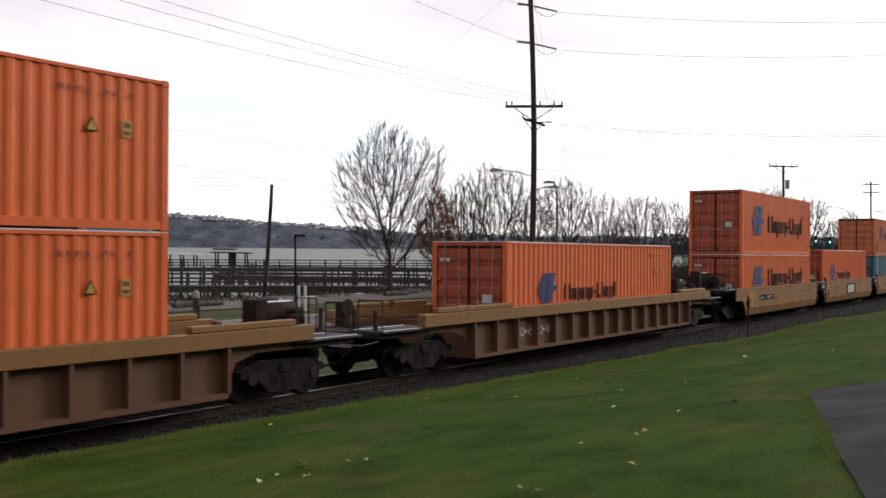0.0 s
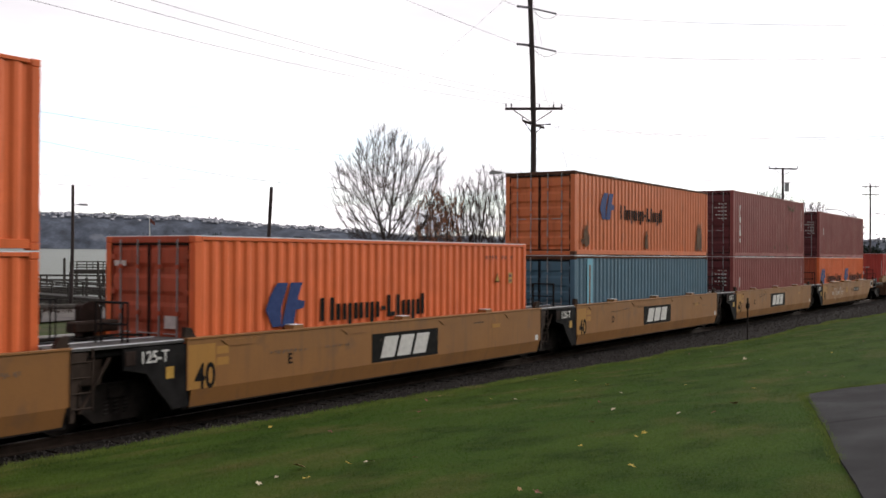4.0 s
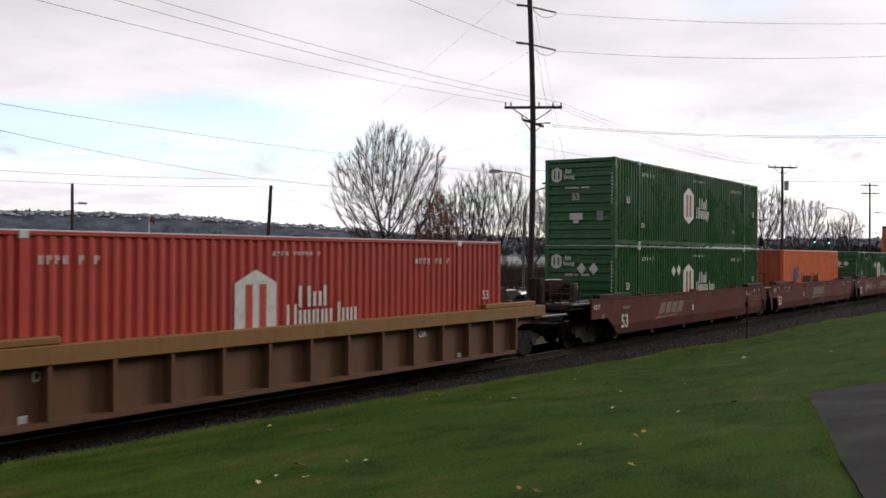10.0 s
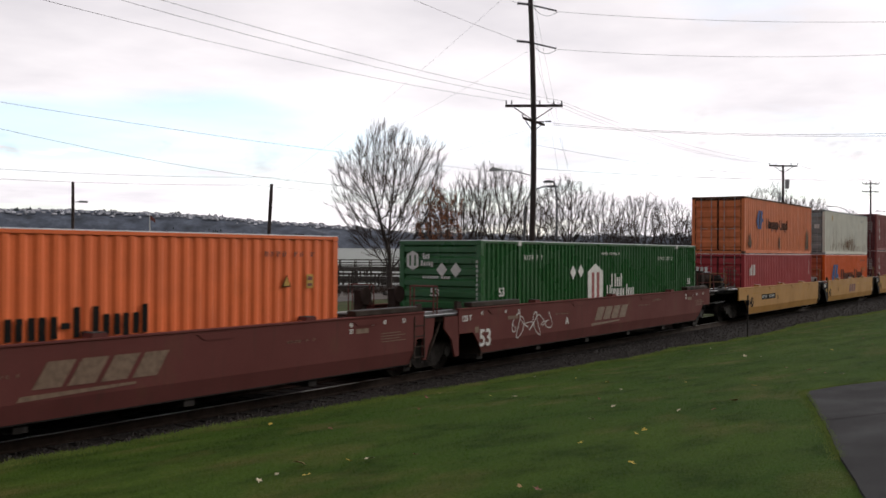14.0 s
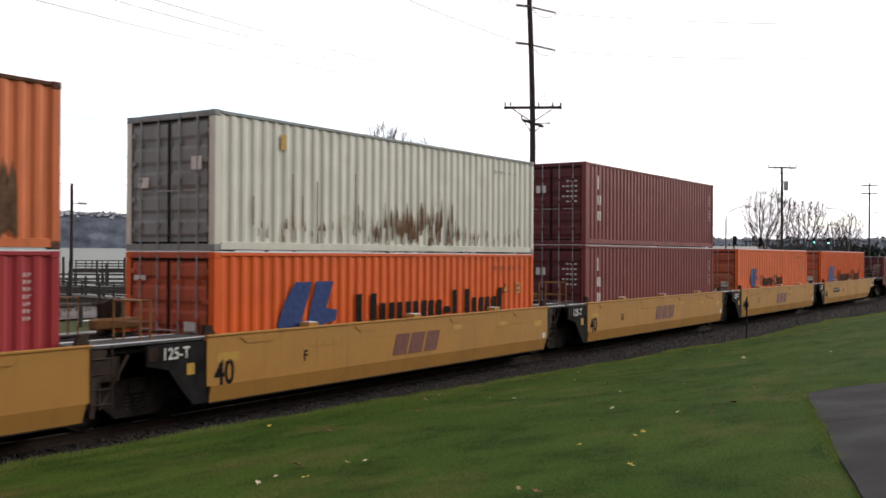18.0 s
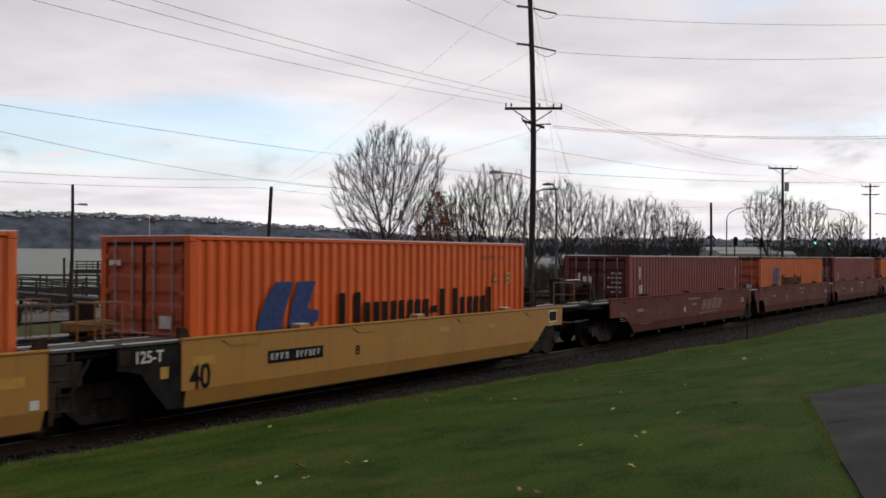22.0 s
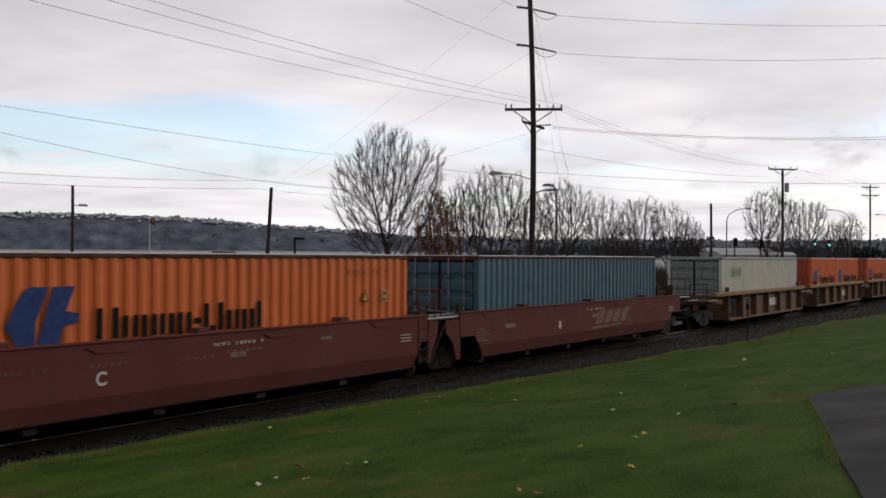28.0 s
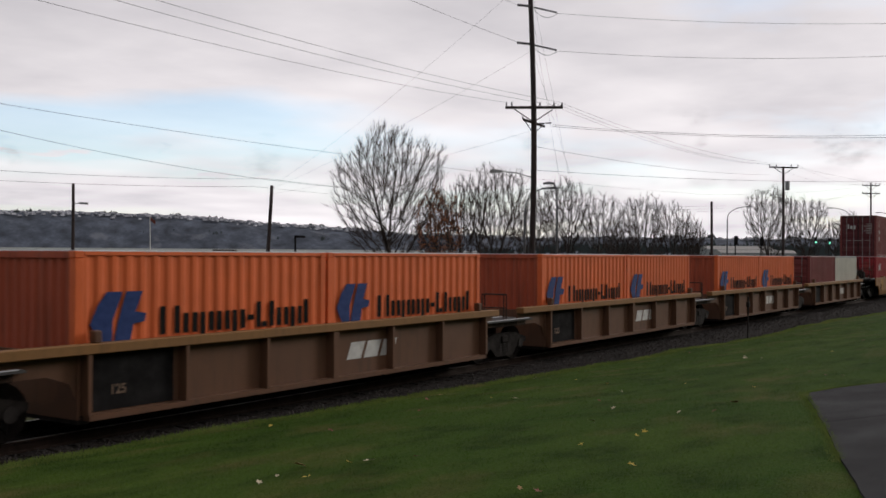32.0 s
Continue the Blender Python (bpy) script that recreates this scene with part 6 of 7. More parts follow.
TREE_LABEL = "bare deciduous tree with a fan of fine upright twigs"
TREES = []
for seed, h, w, st in ((1, 15.0, 11.6, 9), (2, 12.5, 9.0, 7), (3, 11.5, 7.4, 6)):
    a, b = bare_tree(seed, h, w, st, vase=0.25 if seed == 1 else 0.6)
    t = thing("tree", TREE_LABEL, "tree", "bare trees along the shore")
    part("trunk", a, BARK, t)
    part("crown", b, TWIG, t)
    TREES.append((t, h))


def tree_at(kind, lat, dep, h, turn):
    t, hh = TREES[kind]
    p = spot(lat, dep)
    m = pose(p.x, p.y, -1.0, 0, 0, turn) @ Matrix.Diagonal((h / hh,) * 3 + (1,))
    if not t.get("used"):
        t["used"] = 1
        t.matrix_world = m
        return t
    return copy_thing(t, Matrix.LocRotScale(m.translation, m.to_quaternion(), Vector((h / hh / t.scale[0],) * 3)))


for kind, lat, dep, h, turn in ((0, -4.9, 92, 15.7, 0), (2, 2.3, 100, 11.3, 40), (1, 5.5, 108, 13.1, 0), (2, 9.8, 112, 10.8, 90), (1, 14.4, 120, 12.6, 70), (2, 20.3, 128, 11.2, 0),
                                (1, 28.9, 145, 12.2, 140), (2, 34.0, 150, 11.4, 200), (2, 37.9, 155, 9.5, 270), (1, 55.5, 170, 15.2, 210), (1, 67.3, 185, 14.1, 300), (2, 74.5, 190, 10.5, 130),
                                (2, 81.0, 200, 12.2, 310), (2, -0.8, 106, 9.5, 160), (1, 24.5, 138, 8.8, 250), (2, 48.0, 190, 8.5, 20)):
    tree_at(kind, lat, dep, h, turn)


def leafy_sapling():
    a, b = bare_tree(9, 9.4, 5.6, 5, 0.6)
    t = thing("tree", "small tree holding rust-coloured autumn leaves", "tree")
    part("trunk", a, BARK, t)
    part("crown", b, TWIG, t)
    rnd = random.Random(4)
    g = Geo()
    ends = [v for v in b.v]
    for _ in range(2600):
        p = Vector(rnd.choice(ends)) + Vector((rnd.gauss(0, 0.1), rnd.gauss(0, 0.1), rnd.gauss(0, 0.1)))
        u = Vector((rnd.gauss(0, 1), rnd.gauss(0, 1), rnd.gauss(0, 1))).normalized() * 0.07
        w = u.cross(Vector((rnd.gauss(0, 1), rnd.gauss(0, 1), rnd.gauss(0, 1)))).normalized() * 0.05
        g.add([p - u, p + w, p + u, p - w], [(0, 1, 2, 3)])
    tagged(part("leaves", g, RUST_LEAF, t), kind="stuff")
    p = spot(-0.3, 88)
    t.matrix_world = pose(p.x, p.y, -1.0)


leafy_sapling()


EVERGREEN = mat("dark_evergreen_leaves", (0.020, 0.028, 0.016), 0.9, vary=0.4, scale=2, bump=0.0, spec=0.1)


def shrubs():
    """Low tangled brush along the shore, twig by twig."""
    rnd = random.Random(77)
    g = Geo()
    for _ in range(9000):
        dep = rnd.uniform(98, 165)
        lat = rnd.random() * (dep * 0.265) + rnd.uniform(-1.0, 0.5)
        p = spot(lat, dep, -1.2)
        d = Vector((rnd.gauss(0, 0.35), rnd.gauss(0, 0.35), 1)).normalized()
        L = rnd.uniform(1.0, 3.8) * (0.7 + 0.5 * noise.noise((lat * 0.2, dep * 0.1, 0)))
        g.tube([p, p + d * L * 0.5, p + d * L + Vector((rnd.gauss(0, 0.3), rnd.gauss(0, 0.3), 0))], [0.035, 0.025, 0.008], 3, False)
    solid("brush", g, TWIG, "tangled brown brush along the shore", "brush", kind="stuff")
    low = Geo()
    for _ in range(7000):
        x, y = rnd.uniform(12, 110), 53.5 + rnd.gauss(0, 1.6)
        clump = noise.noise((x * 0.22, y * 0.3, 9))
        if clump < -0.12:
            continue
        q = Vector((x, y, ground_z(x, y) - 0.05))
        d = Vector((rnd.gauss(0, 0.6), rnd.gauss(0, 0.6), 1)).normalized() * rnd.uniform(0.35, 1.0) * (0.6 + 1.3 * clump)
        low.tube([q, q + d * 0.6, q + d + Vector((rnd.gauss(0, 0.15), rnd.gauss(0, 0.15), -0.08))], [0.03, 0.022, 0.008], 3, False)
    solid("bramble", low, TWIG, "low dark brambles along the edge of the shore", "brush", kind="stuff")
    for k in range(16):
        x, y = rnd.uniform(16, 95), rnd.uniform(47.5, 56)
        z, a, L = ground_z(x, y), rnd.uniform(-0.5, 0.5), rnd.uniform(1.6, 5.5)
        dx, dy = math.cos(a) * L / 2, math.sin(a) * L / 2
        r = rnd.uniform(0.12, 0.24)
        solid("driftwood_log", Geo().tube([(x - dx, y - dy, z + r * 0.9), (x, y, z + r * 1.15), (x + dx, y + dy, z + r * 0.9)], [r, r * 1.05, r * 0.75], 8), OLD_WOOD, "weathered grey driftwood log on the shore lot", "log", "driftwood logs")
    e = Geo()
    for _ in range(4200):
        c = spot(84 + rnd.gauss(0, 2.0), 198 + rnd.gauss(0, 1.5), -1.0 + abs(rnd.gauss(0, 1.9)))
        u = Vector((rnd.gauss(0, 1), rnd.gauss(0, 1), rnd.gauss(0, 1))).normalized() * 0.35
        w = u.cross(Vector((0.3, 0.2, 1))).normalized() * 0.18
        e.add([c - u, c + w, c + u, c - w], [(0, 1, 2, 3)])
    solid("evergreen_shrub", e, EVERGREEN, "dense dark evergreen shrub", "shrub")


shrubs()


def far_buildings():
    for lat, dep, w, d, h, m, label in ((27, 190, 9, 6, 2.6, RED, "low red shed behind the trees"), (168, 540, 40, 14, 3.0, GREY, "low grey warehouse in the distance"),
                                        (205, 700, 46, 20, 5, GREY, "long low grey shed in the distance")):
        p = spot(lat, dep)
        t = thing("building", label, "building", "", pose(p.x, p.y, -2.2, 0, 0, 90 - PSI - 90))
        part("wall", Geo().box(-w / 2, w / 2, -d / 2, d / 2, 0, h + 1.0), m, t)
        part("roof", Geo().prism([(-d / 2 - 0.4, h + 1.0), (d / 2 + 0.4, h + 1.0), (0, h + 1.0 + d * 0.12)], -w / 2 - 0.4, w / 2 + 0.4, "x"), CONCRETE if dep > 300 else GREY, t)
        for k in range(int(w / 4)):
            part("window", Geo().box(-w / 2 + 1.2 + k * 4, -w / 2 + 3.0 + k * 4, -d / 2 - 0.06, -d / 2 - 0.01, h * 0.45, h * 0.45 + 1.5), BLACK_PAINT, t)


far_buildings()


# ---------------------------------------------------------------- low spit, parked cars and a house beyond the trees


def spit():
    """A low wooded spit that closes the bay to the right."""
    g, t = Geo(), Geo()
    rnd = random.Random(14)
    az = np.arange(1.0, 60, 0.5)
    for a in az:
        k = smooth01((a - 1.0) / 5)
        for r, z in ((900, -6.0), (920, -3.2), (980, -3.4 + 4.4 * k), (1300, -2.5 + 5.0 * k)):
            x, y = far_point(float(a), r)
            g.v.append((x, y, z))
    g.f = [(4 * i + k, 4 * i + 4 + k, 4 * i + 5 + k, 4 * i + 1 + k) for i in range(len(az) - 1) for k in range(3)]
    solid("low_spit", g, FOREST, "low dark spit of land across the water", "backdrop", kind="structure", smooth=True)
    for _ in range(2600):
        a = rnd.uniform(2.0, 60)
        x, y = far_point(a, rnd.uniform(930, 1150))
        s = rnd.uniform(0.5, 1.1) * (0.6 + 0.7 * smooth01((a - 2) / 6))
        t.add([(x + 4.2 * s * math.cos(q), y + 4.2 * s * math.sin(q), -4) for q in (0.3, 2.4, 4.5)] + [(x + rnd.uniform(-1, 1), y, -1.5 + 8.5 * s)], [(0, 1, 3), (1, 2, 3), (2, 0, 3)])
    solid("spit_trees", t, FAR_TREE, "dark trees on the low spit", "trees", kind="stuff")


spit()
GLASS_DARK = mat("dark_car_glass", (0.01, 0.012, 0.014), 0.15, vary=0.1, bump=0.0)


def parked_car(lat, dep, colour, label, turn=0.0):
    p = spot(lat, dep)
    t = thing("car", label, "car", "cars parked by the road", pose(p.x, p.y, ground_z(p.x, p.y) + 0.02, 0, 0, turn))
    part("body", Geo().prism([(-2.2, 0.35), (-2.25, 0.62), (-2.1, 0.85), (-0.95, 0.95), (1.75, 0.98), (2.2, 0.9), (2.25, 0.5), (2.2, 0.32)], -0.86, 0.86, "y"), colour, t)
    c = part("cabin", Geo().add([(-1.0, -0.8, 0.94), (1.75, -0.8, 0.96), (1.3, -0.64, 1.42), (-0.25, -0.64, 1.45), (-1.0, 0.8, 0.94), (1.75, 0.8, 0.96), (1.3, 0.64, 1.42), (-0.25, 0.64, 1.45)],
                                [(0, 1, 2, 3), (7, 6, 5, 4), (3, 2, 6, 7), (0, 3, 7, 4), (1, 5, 6, 2)]), colour, t)
    for s in (-1, 1):
        for x0, x1, x2, x3 in ((-0.72, 0.28, 0.28, -0.18), (0.36, 1.45, 1.18, 0.36)):
            part("window", Geo().add([(x0, s * 0.80, 0.99), (x1, s * 0.80, 0.99), (x2, s * 0.662, 1.37), (x3, s * 0.662, 1.37)], [(0, 1, 2, 3)]), GLASS_DARK, c)
        for x in (-1.42, 1.42):
            w = part("wheel", Geo().disc_y(x, 0.31, 0.31, min(s * 0.70, s * 0.875), max(s * 0.70, s * 0.875), 18), BLACK_PAINT, t)
            part("rim", Geo().disc_y(x, 0.31, 0.19, min(s * 0.875, s * 0.882), max(s * 0.875, s * 0.882), 14), GALV, w)
        part("headlight", Geo().box(-2.26, -2.12, min(s * 0.55, s * 0.82), max(s * 0.55, s * 0.82), 0.62, 0.76, 0.02), GALV, t)
        part("tail_light", Geo().box(2.16, 2.27, min(s * 0.6, s * 0.84), max(s * 0.6, s * 0.84), 0.66, 0.82, 0.02), MARK_RED, t)
    return t


parked_car(4.1, 60, MARK_WHITE, "white hatchback parked beside the shore road")
parked_car(6.4, 62, DARK_STEEL, "dark hatchback parked beside the shore road")

# ---------------------------------------------------------------- making up the train
ORANGE_BOX = "orange corrugated steel shipping container with blue and black marks"
CARGO = {}


def load(u, kind, z=FLOOR, y=0.0):
    """Puts a container of a kind on the train; the first of its kind is built, later ones are copies."""
    if kind not in CARGO:
        CARGO[kind] = t = KINDS[kind]()
    else:
        t = copy_thing(CARGO[kind], Matrix.Identity(4))
        for ob in [c for c in t.children if c.name.startswith("frost")]:
            bpy.data.objects.remove(ob)
    if z == FLOOR:
        L, H, w = CARGO[kind]["size"]
        part("frost", Geo().box(0.01, L - 0.01, -w / 2 + 0.006, w / 2 - 0.006, H - 0.012, H + 0.010, 0.004), SNOW, t, "thin pale frost on the roof")
    return ride(t, u, z, y)


MARK_OLD = (1.80, 1.16, 0.93, 3.42, 1.20, 0.48, 3.75)
MARK_BIG = (1.55, 0.90, 1.45, 4.10, 1.05, 0.80, 6.25)
MARK_20 = (0.28, 1.08, 0.92, 1.70, 1.17, 0.48, 3.80)


def k_orange(length, height, paint_mat, ends, mark, label, extra=True):
    def make():
        t = container(length, height, paint_mat, ends, label=label, end_mat=ORANGE_END_SHADE, edge=RUST_EDGE if paint_mat in (ORANGE_OLD, AMBER) else None)
        if mark:
            blade_mark(t, *mark)
        if extra:
            decal(t, "stencil", bars(length - 2.2, height - 0.42, 1.5, 0.10, 9), MARK_BROWN)
            decal(t, "plate", Geo().prism([(length - 1.72, height - 1.02), (length - 1.46, height - 1.02), (length - 1.59, height - 0.78)], FACE - 0.003, FACE, "y"), MARK_BLACK, "yellow warning triangle with a dark edge")
            decal(t, "plate", Geo().prism([(length - 1.685, height - 1.0), (length - 1.495, height - 1.0), (length - 1.59, height - 0.82)], FACE - 0.006, FACE - 0.003, "y"), MARK_YELLOW)
            decal(t, "plate", Geo().box(length - 1.00, length - 0.80, FACE - 0.003, FACE, height - 1.06, height - 0.78), MARK_YELLOW, "yellow height sticker")
            decal(t, "stencil", Geo().box(length - 0.97, length - 0.83, FACE - 0.005, FACE - 0.003, height - 0.90, height - 0.82).box(length - 0.97, length - 0.83, FACE - 0.005, FACE - 0.003, height - 1.02, height - 0.96), MARK_BROWN)
            if ends == "doors":
                decal(t, "plate", [Geo().box(-0.015, -0.012, -0.75, -0.45, height * 0.42, height * 0.50), Geo().box(-0.015, -0.012, 0.62, 0.95, height - 0.55, height - 0.45)], MARK_WHITE)
        return t
    return make


def k_tall_mark(height, paint_mat, pattern, label):
    """A maroon box with an upright row of white letter shapes and white blocks on its doors."""
    def make():
        t = container(FT40, height, paint_mat, "doors", label=label, end_mat=MAROON_END_SHADE)
        g = []
        z = height - 0.48
        for k, ch in enumerate(pattern):
            g += word_shape(0.85, z - 0.34, 0.42 if len(pattern) < 5 else 0.26, ch, weight=0.20)
            z -= 0.50 if len(pattern) < 5 else 0.29
        decal(t, "name_shape", g, MARK_WHITE, "upright row of white strokes")
        decal(t, "name_shape", [Geo().box(-0.014, -0.011, 0.62, 0.70, height - 0.95, height - 0.6), Geo().box(-0.014, -0.011, 0.38, 0.52, height - 0.95, height - 0.72), Geo().box(-0.014, -0.011, 0.18, 0.32, height - 0.95, height - 0.72)], MARK_WHITE)
        g = Geo()
        for k in range(5):
            for j in range(3 + k % 2):
                g.box(-0.014, -0.011, -0.92 + j * 0.14, -0.83 + j * 0.14, height - 0.62 - k * 0.16, height - 0.575 - k * 0.16)
        decal(t, "stencil", g, MARK_WHITE)
        g = Geo()
        for k in range(9):
            if k not in (4,):
                g.box(11.62, 11.65, FACE - 0.003, FACE, height - 0.55 - k * 0.12, height - 0.47 - k * 0.12).box(11.67, 11.69, FACE - 0.003, FACE, height - 0.55 - k * 0.12, height - 0.50 - k * 0.12)
        decal(t, "stencil", g, MARK_WHITE)
        if pattern == "xtbxbx":
            r = random.Random(23)
            g = Geo()
            for k in range(16):
                x, z, w = r.uniform(8.9, 10.3) if k < 9 else r.uniform(5, 11), r.uniform(2.3, 2.62) if k < 9 else r.uniform(0.3, 0.75), r.uniform(0.05, 0.22)
                g.prism([(x + w * math.cos(q) * r.uniform(0.5, 1), z + 0.6 * w * math.sin(q) * r.uniform(0.5, 1)) for q in (0, 0.8, 1.6, 2.4, 3.2, 4.0, 4.8, 5.6)], FACE - 0.002 - 0.0004 * k, FACE, "y")
            decal(t, "rust_stain", g, STAIN, "dark rusty blotches")
        return t
    return make


def k_long(paint_mat, dual, label):
    def make():
        t = container(FT53, 2.896, paint_mat, "ribs" if paint_mat is GREEN else "flat", width=2.591, label=label)
        y = -2.591 / 2 - 0.0045
        plate_mark(t, 2.591, dual, MARK_RED if paint_mat is GREEN else RED)
        for x in (0.9, 15.2):
            ob = part("lettering", letters("53", 0.32), MARK_WHITE, t)
            ob.data.materials.append(MARK_WHITE)
            ob.matrix_local = pose(x, y - 0.003, 1.42)
        hexa = [(0.66, 2.2), (0.85, 2.10), (1.04, 2.2), (1.04, 2.52), (0.85, 2.62), (0.66, 2.52)]
        decal(t, "plate", Geo().prism(hexa, -0.005, -0.001, "x"), MARK_WHITE, "white six-sided sticker")
        decal(t, "logo_shape", [Geo().box(-0.008, -0.005, y0, y0 + 0.06, 2.22, 2.50) for y0 in (0.74, 0.90)], GREEN if paint_mat is GREEN else RED, "plain coloured bar")
        decal(t, "name_shape", [Geo().box(-0.005, -0.001, y0 - w, y0, z0, z0 + h) for y0, w, z0, h in ((0.52, 0.05, 2.40, 0.16), (0.44, 0.05, 2.40, 0.12), (0.36, 0.05, 2.40, 0.14), (0.58, 0.06, 2.22, 0.14), (0.49, 0.05, 2.22, 0.11), (0.41, 0.05, 2.22, 0.11), (0.33, 0.05, 2.22, 0.11), (0.25, 0.05, 2.18, 0.15))], MARK_WHITE, "white stroke of a brand name")
        g = Geo()
        for k in range(12):
            if k != 7:
                g.box(-0.005, -0.001, 0.52 - k * 0.075 - 0.05, 0.52 - k * 0.075, 1.88, 1.95)
        for k in range(9):
            g.box(-0.005, -0.001, -1.20, -1.16, 1.35 + k * 0.12, 1.42 + k * 0.12)
        decal(t, "stencil", g, MARK_WHITE)
        ob = part("lettering", letters("53", 0.30), MARK_WHITE, t)
        ob.data.materials.append(MARK_WHITE)
        ob.matrix_local = pose(-0.008, 0.28, 1.50 if not dual else 1.42, 0, 0, -90)
        if dual and paint_mat is GREEN:
            decal(t, "plate", [Geo().prism([(y0, 2.12), (y0 - 0.17, 2.32), (y0 - 0.34, 2.12), (y0 - 0.17, 1.92)], -0.005, -0.001, "x") for y0 in (0.08, -0.36)], MARK_WHITE, "white diamond sticker")
        else:
            decal(t, "plate", [Geo().box(-0.005, -0.001, -0.12, 0.36, 0.84, 1.06), Geo().box(-0.005, -0.001, 0.02, 0.22, 0.72, 0.83)], MARK_WHITE, "white sticker")
            decal(t, "plate", Geo().box(-0.005, -0.001, -0.86, -0.64, 0.80, 1.12), GREY, "grey sticker")
        if not dual or paint_mat is RED:
            for x in (2.2, 12.35):
                ob = part("lettering", letters("DA", 0.22), MARK_WHITE, t)
                ob.data.materials.append(MARK_WHITE)
                ob.matrix_local = pose(x, y - 0.003, 0.62)
            return t
        decal(t, "plate", Geo().prism([(5.15, 2.0), (5.35, 1.78), (5.55, 2.0), (5.35, 2.22)], y - 0.003, y, "y"), MARK_WHITE, "white diamond sticker")
        decal(t, "plate", Geo().prism([(5.68, 2.03), (5.88, 1.81), (6.08, 2.03), (5.88, 2.25)], y - 0.003, y, "y"), MARK_WHITE, "white diamond sticker")
        return t
    return make


def k_plain(length, height, paint_mat, ends, label, end_mat=None, extra=None):
    def make():
        t = container(length, height, paint_mat, ends, label=label, end_mat=end_mat, edge=RUST_EDGE if paint_mat in (TEAL, TEAL_DULL) else GREY if paint_mat is WHITE else None)
        if extra:
            extra(t)
        return t
    return make


def white_mark(t):
    decal(t, "name_shape", word_shape(0.75, 1.62, 0.48, "xwt", weight=0.22, width=0.85), MARK_WHITE, "white strokes of a brand mark")
    for k in range(7):
        decal(t, "stencil", bars(11.55, 2.2 - k * 0.11, 0.16, 0.06, 2), MARK_WHITE)
    decal(t, "name_shape", [Geo().box(-0.014, -0.011, 1.0 - k * 0.2, 1.0 - k * 0.2 - 0.13, 1.62, 2.0) for k in range(3)], MARK_WHITE, "white strokes of a brand mark")
    g = Geo()
    for k in range(7):
        for j in range(3 + (k * 5) % 4):
            g.box(-0.014, -0.011, -0.35 - j * 0.11, -0.42 - j * 0.11, 2.15 - k * 0.17, 2.20 - k * 0.17)
    decal(t, "stencil", g, MARK_TAN)


def teal_extra(t):
    decal(t, "repair_panel", Geo().box(0.88, 1.28, FACE - 0.002, FACE, 0.25, 2.5), TEAL_LIGHT, "pale blue repainted strip")
    decal(t, "rust_stain", Geo().box(1.02, 1.12, FACE - 0.004, FACE - 0.002, 0.5, 2.3), RUST_RUN, "rusty core of a repainted strip")


def white_extra(t):
    g = Geo()
    r = random.Random(8)
    for k in range(150):
        x = 1.0 + r.random() * 10.4 if k % 3 else r.gauss(6.6, 0.9)
        near = abs(x - 6.6) < 1.5
        h = r.uniform(0.08, 0.35) * (1.9 if near else 1)
        w = r.uniform(0.015, 0.05) * (1.6 if near else 1)
        z = r.uniform(0.17, 0.5) + (0.25 if near and k % 2 else 0)
        g.prism([(x, z), (x + w * 0.6, z - 0.03), (x + w, z), (x + w * 0.8, z + h * 0.7), (x + w * 0.45, z + h), (x + w * 0.15, z + h * 0.6)], FACE - 0.002, FACE, "y")
    for k in range(7):
        x = 0.7 + r.random() * 3.8
        g.box(x, x + 0.025, FACE - 0.002, FACE, 0.5, r.uniform(0.9, 1.7))
    decal(t, "rust_stain", g, RUST_RUN, "brown runs of rust")
    decal(t, "plate", Geo().box(1.75, 1.9, FACE - 0.003, FACE, 2.0, 2.3), MARK_YELLOW)
    decal(t, "stencil", bars(10.0, 2.1, 1.2, 0.1, 8), GREY)
    decal(t, "plate", [Geo().box(-0.015, -0.012, -0.9, -0.62, 1.5, 1.75), Geo().box(-0.015, -0.012, 0.55, 0.85, 1.2, 1.4)], MARK_WHITE, "white sticker")


def white_low(t):
    decal(t, "stencil", bars(1.3, 1.75, 1.5, 0.42, 5), GREY, "grey faded company mark")


def drip_stain(t, x, z, w, h, seed):
    """A dark stain of many upright runs, longest in its middle."""
    r = random.Random(seed)
    g = Geo()
    for k in range(26):
        u = r.gauss(0.5, 0.2)
        tall = h * max(0.15, 1 - 2.6 * (u - 0.5) ** 2) * r.uniform(0.45, 1.0)
        b, x0, z0 = w * r.uniform(0.03, 0.10), x + u * w, z + r.uniform(0, 0.25) * h
        y = FACE - 0.0006 * k - 0.001
        g.add([(x0 - b, y, z0), (x0, y, z0 - 0.10 * h), (x0 + b, y, z0), (x0 + b * 0.8, y, z0 + tall * 0.6), (x0 + b * 0.2, y, z0 + tall), (x0 - b * 0.7, y, z0 + tall * 0.7)], [(0, 1, 2, 3, 4, 5)])
    decal(t, "rust_stain", g, STAIN, "dark rust-coloured stain")


def k_stained():
    t = container(FT40, STD, ORANGE_OLD, "doors", edge=RUST_EDGE, label="faded orange shipping container with dark stained patches")
    blade_mark(t, *MARK_OLD)
    drip_stain(t, 0.55, 0.30, 0.50, 0.75, 17)
    drip_stain(t, 5.50, 0.25, 0.40, 0.65, 18)
    drip_stain(t, 10.75, 0.22, 0.85, 1.15, 19)
    return t


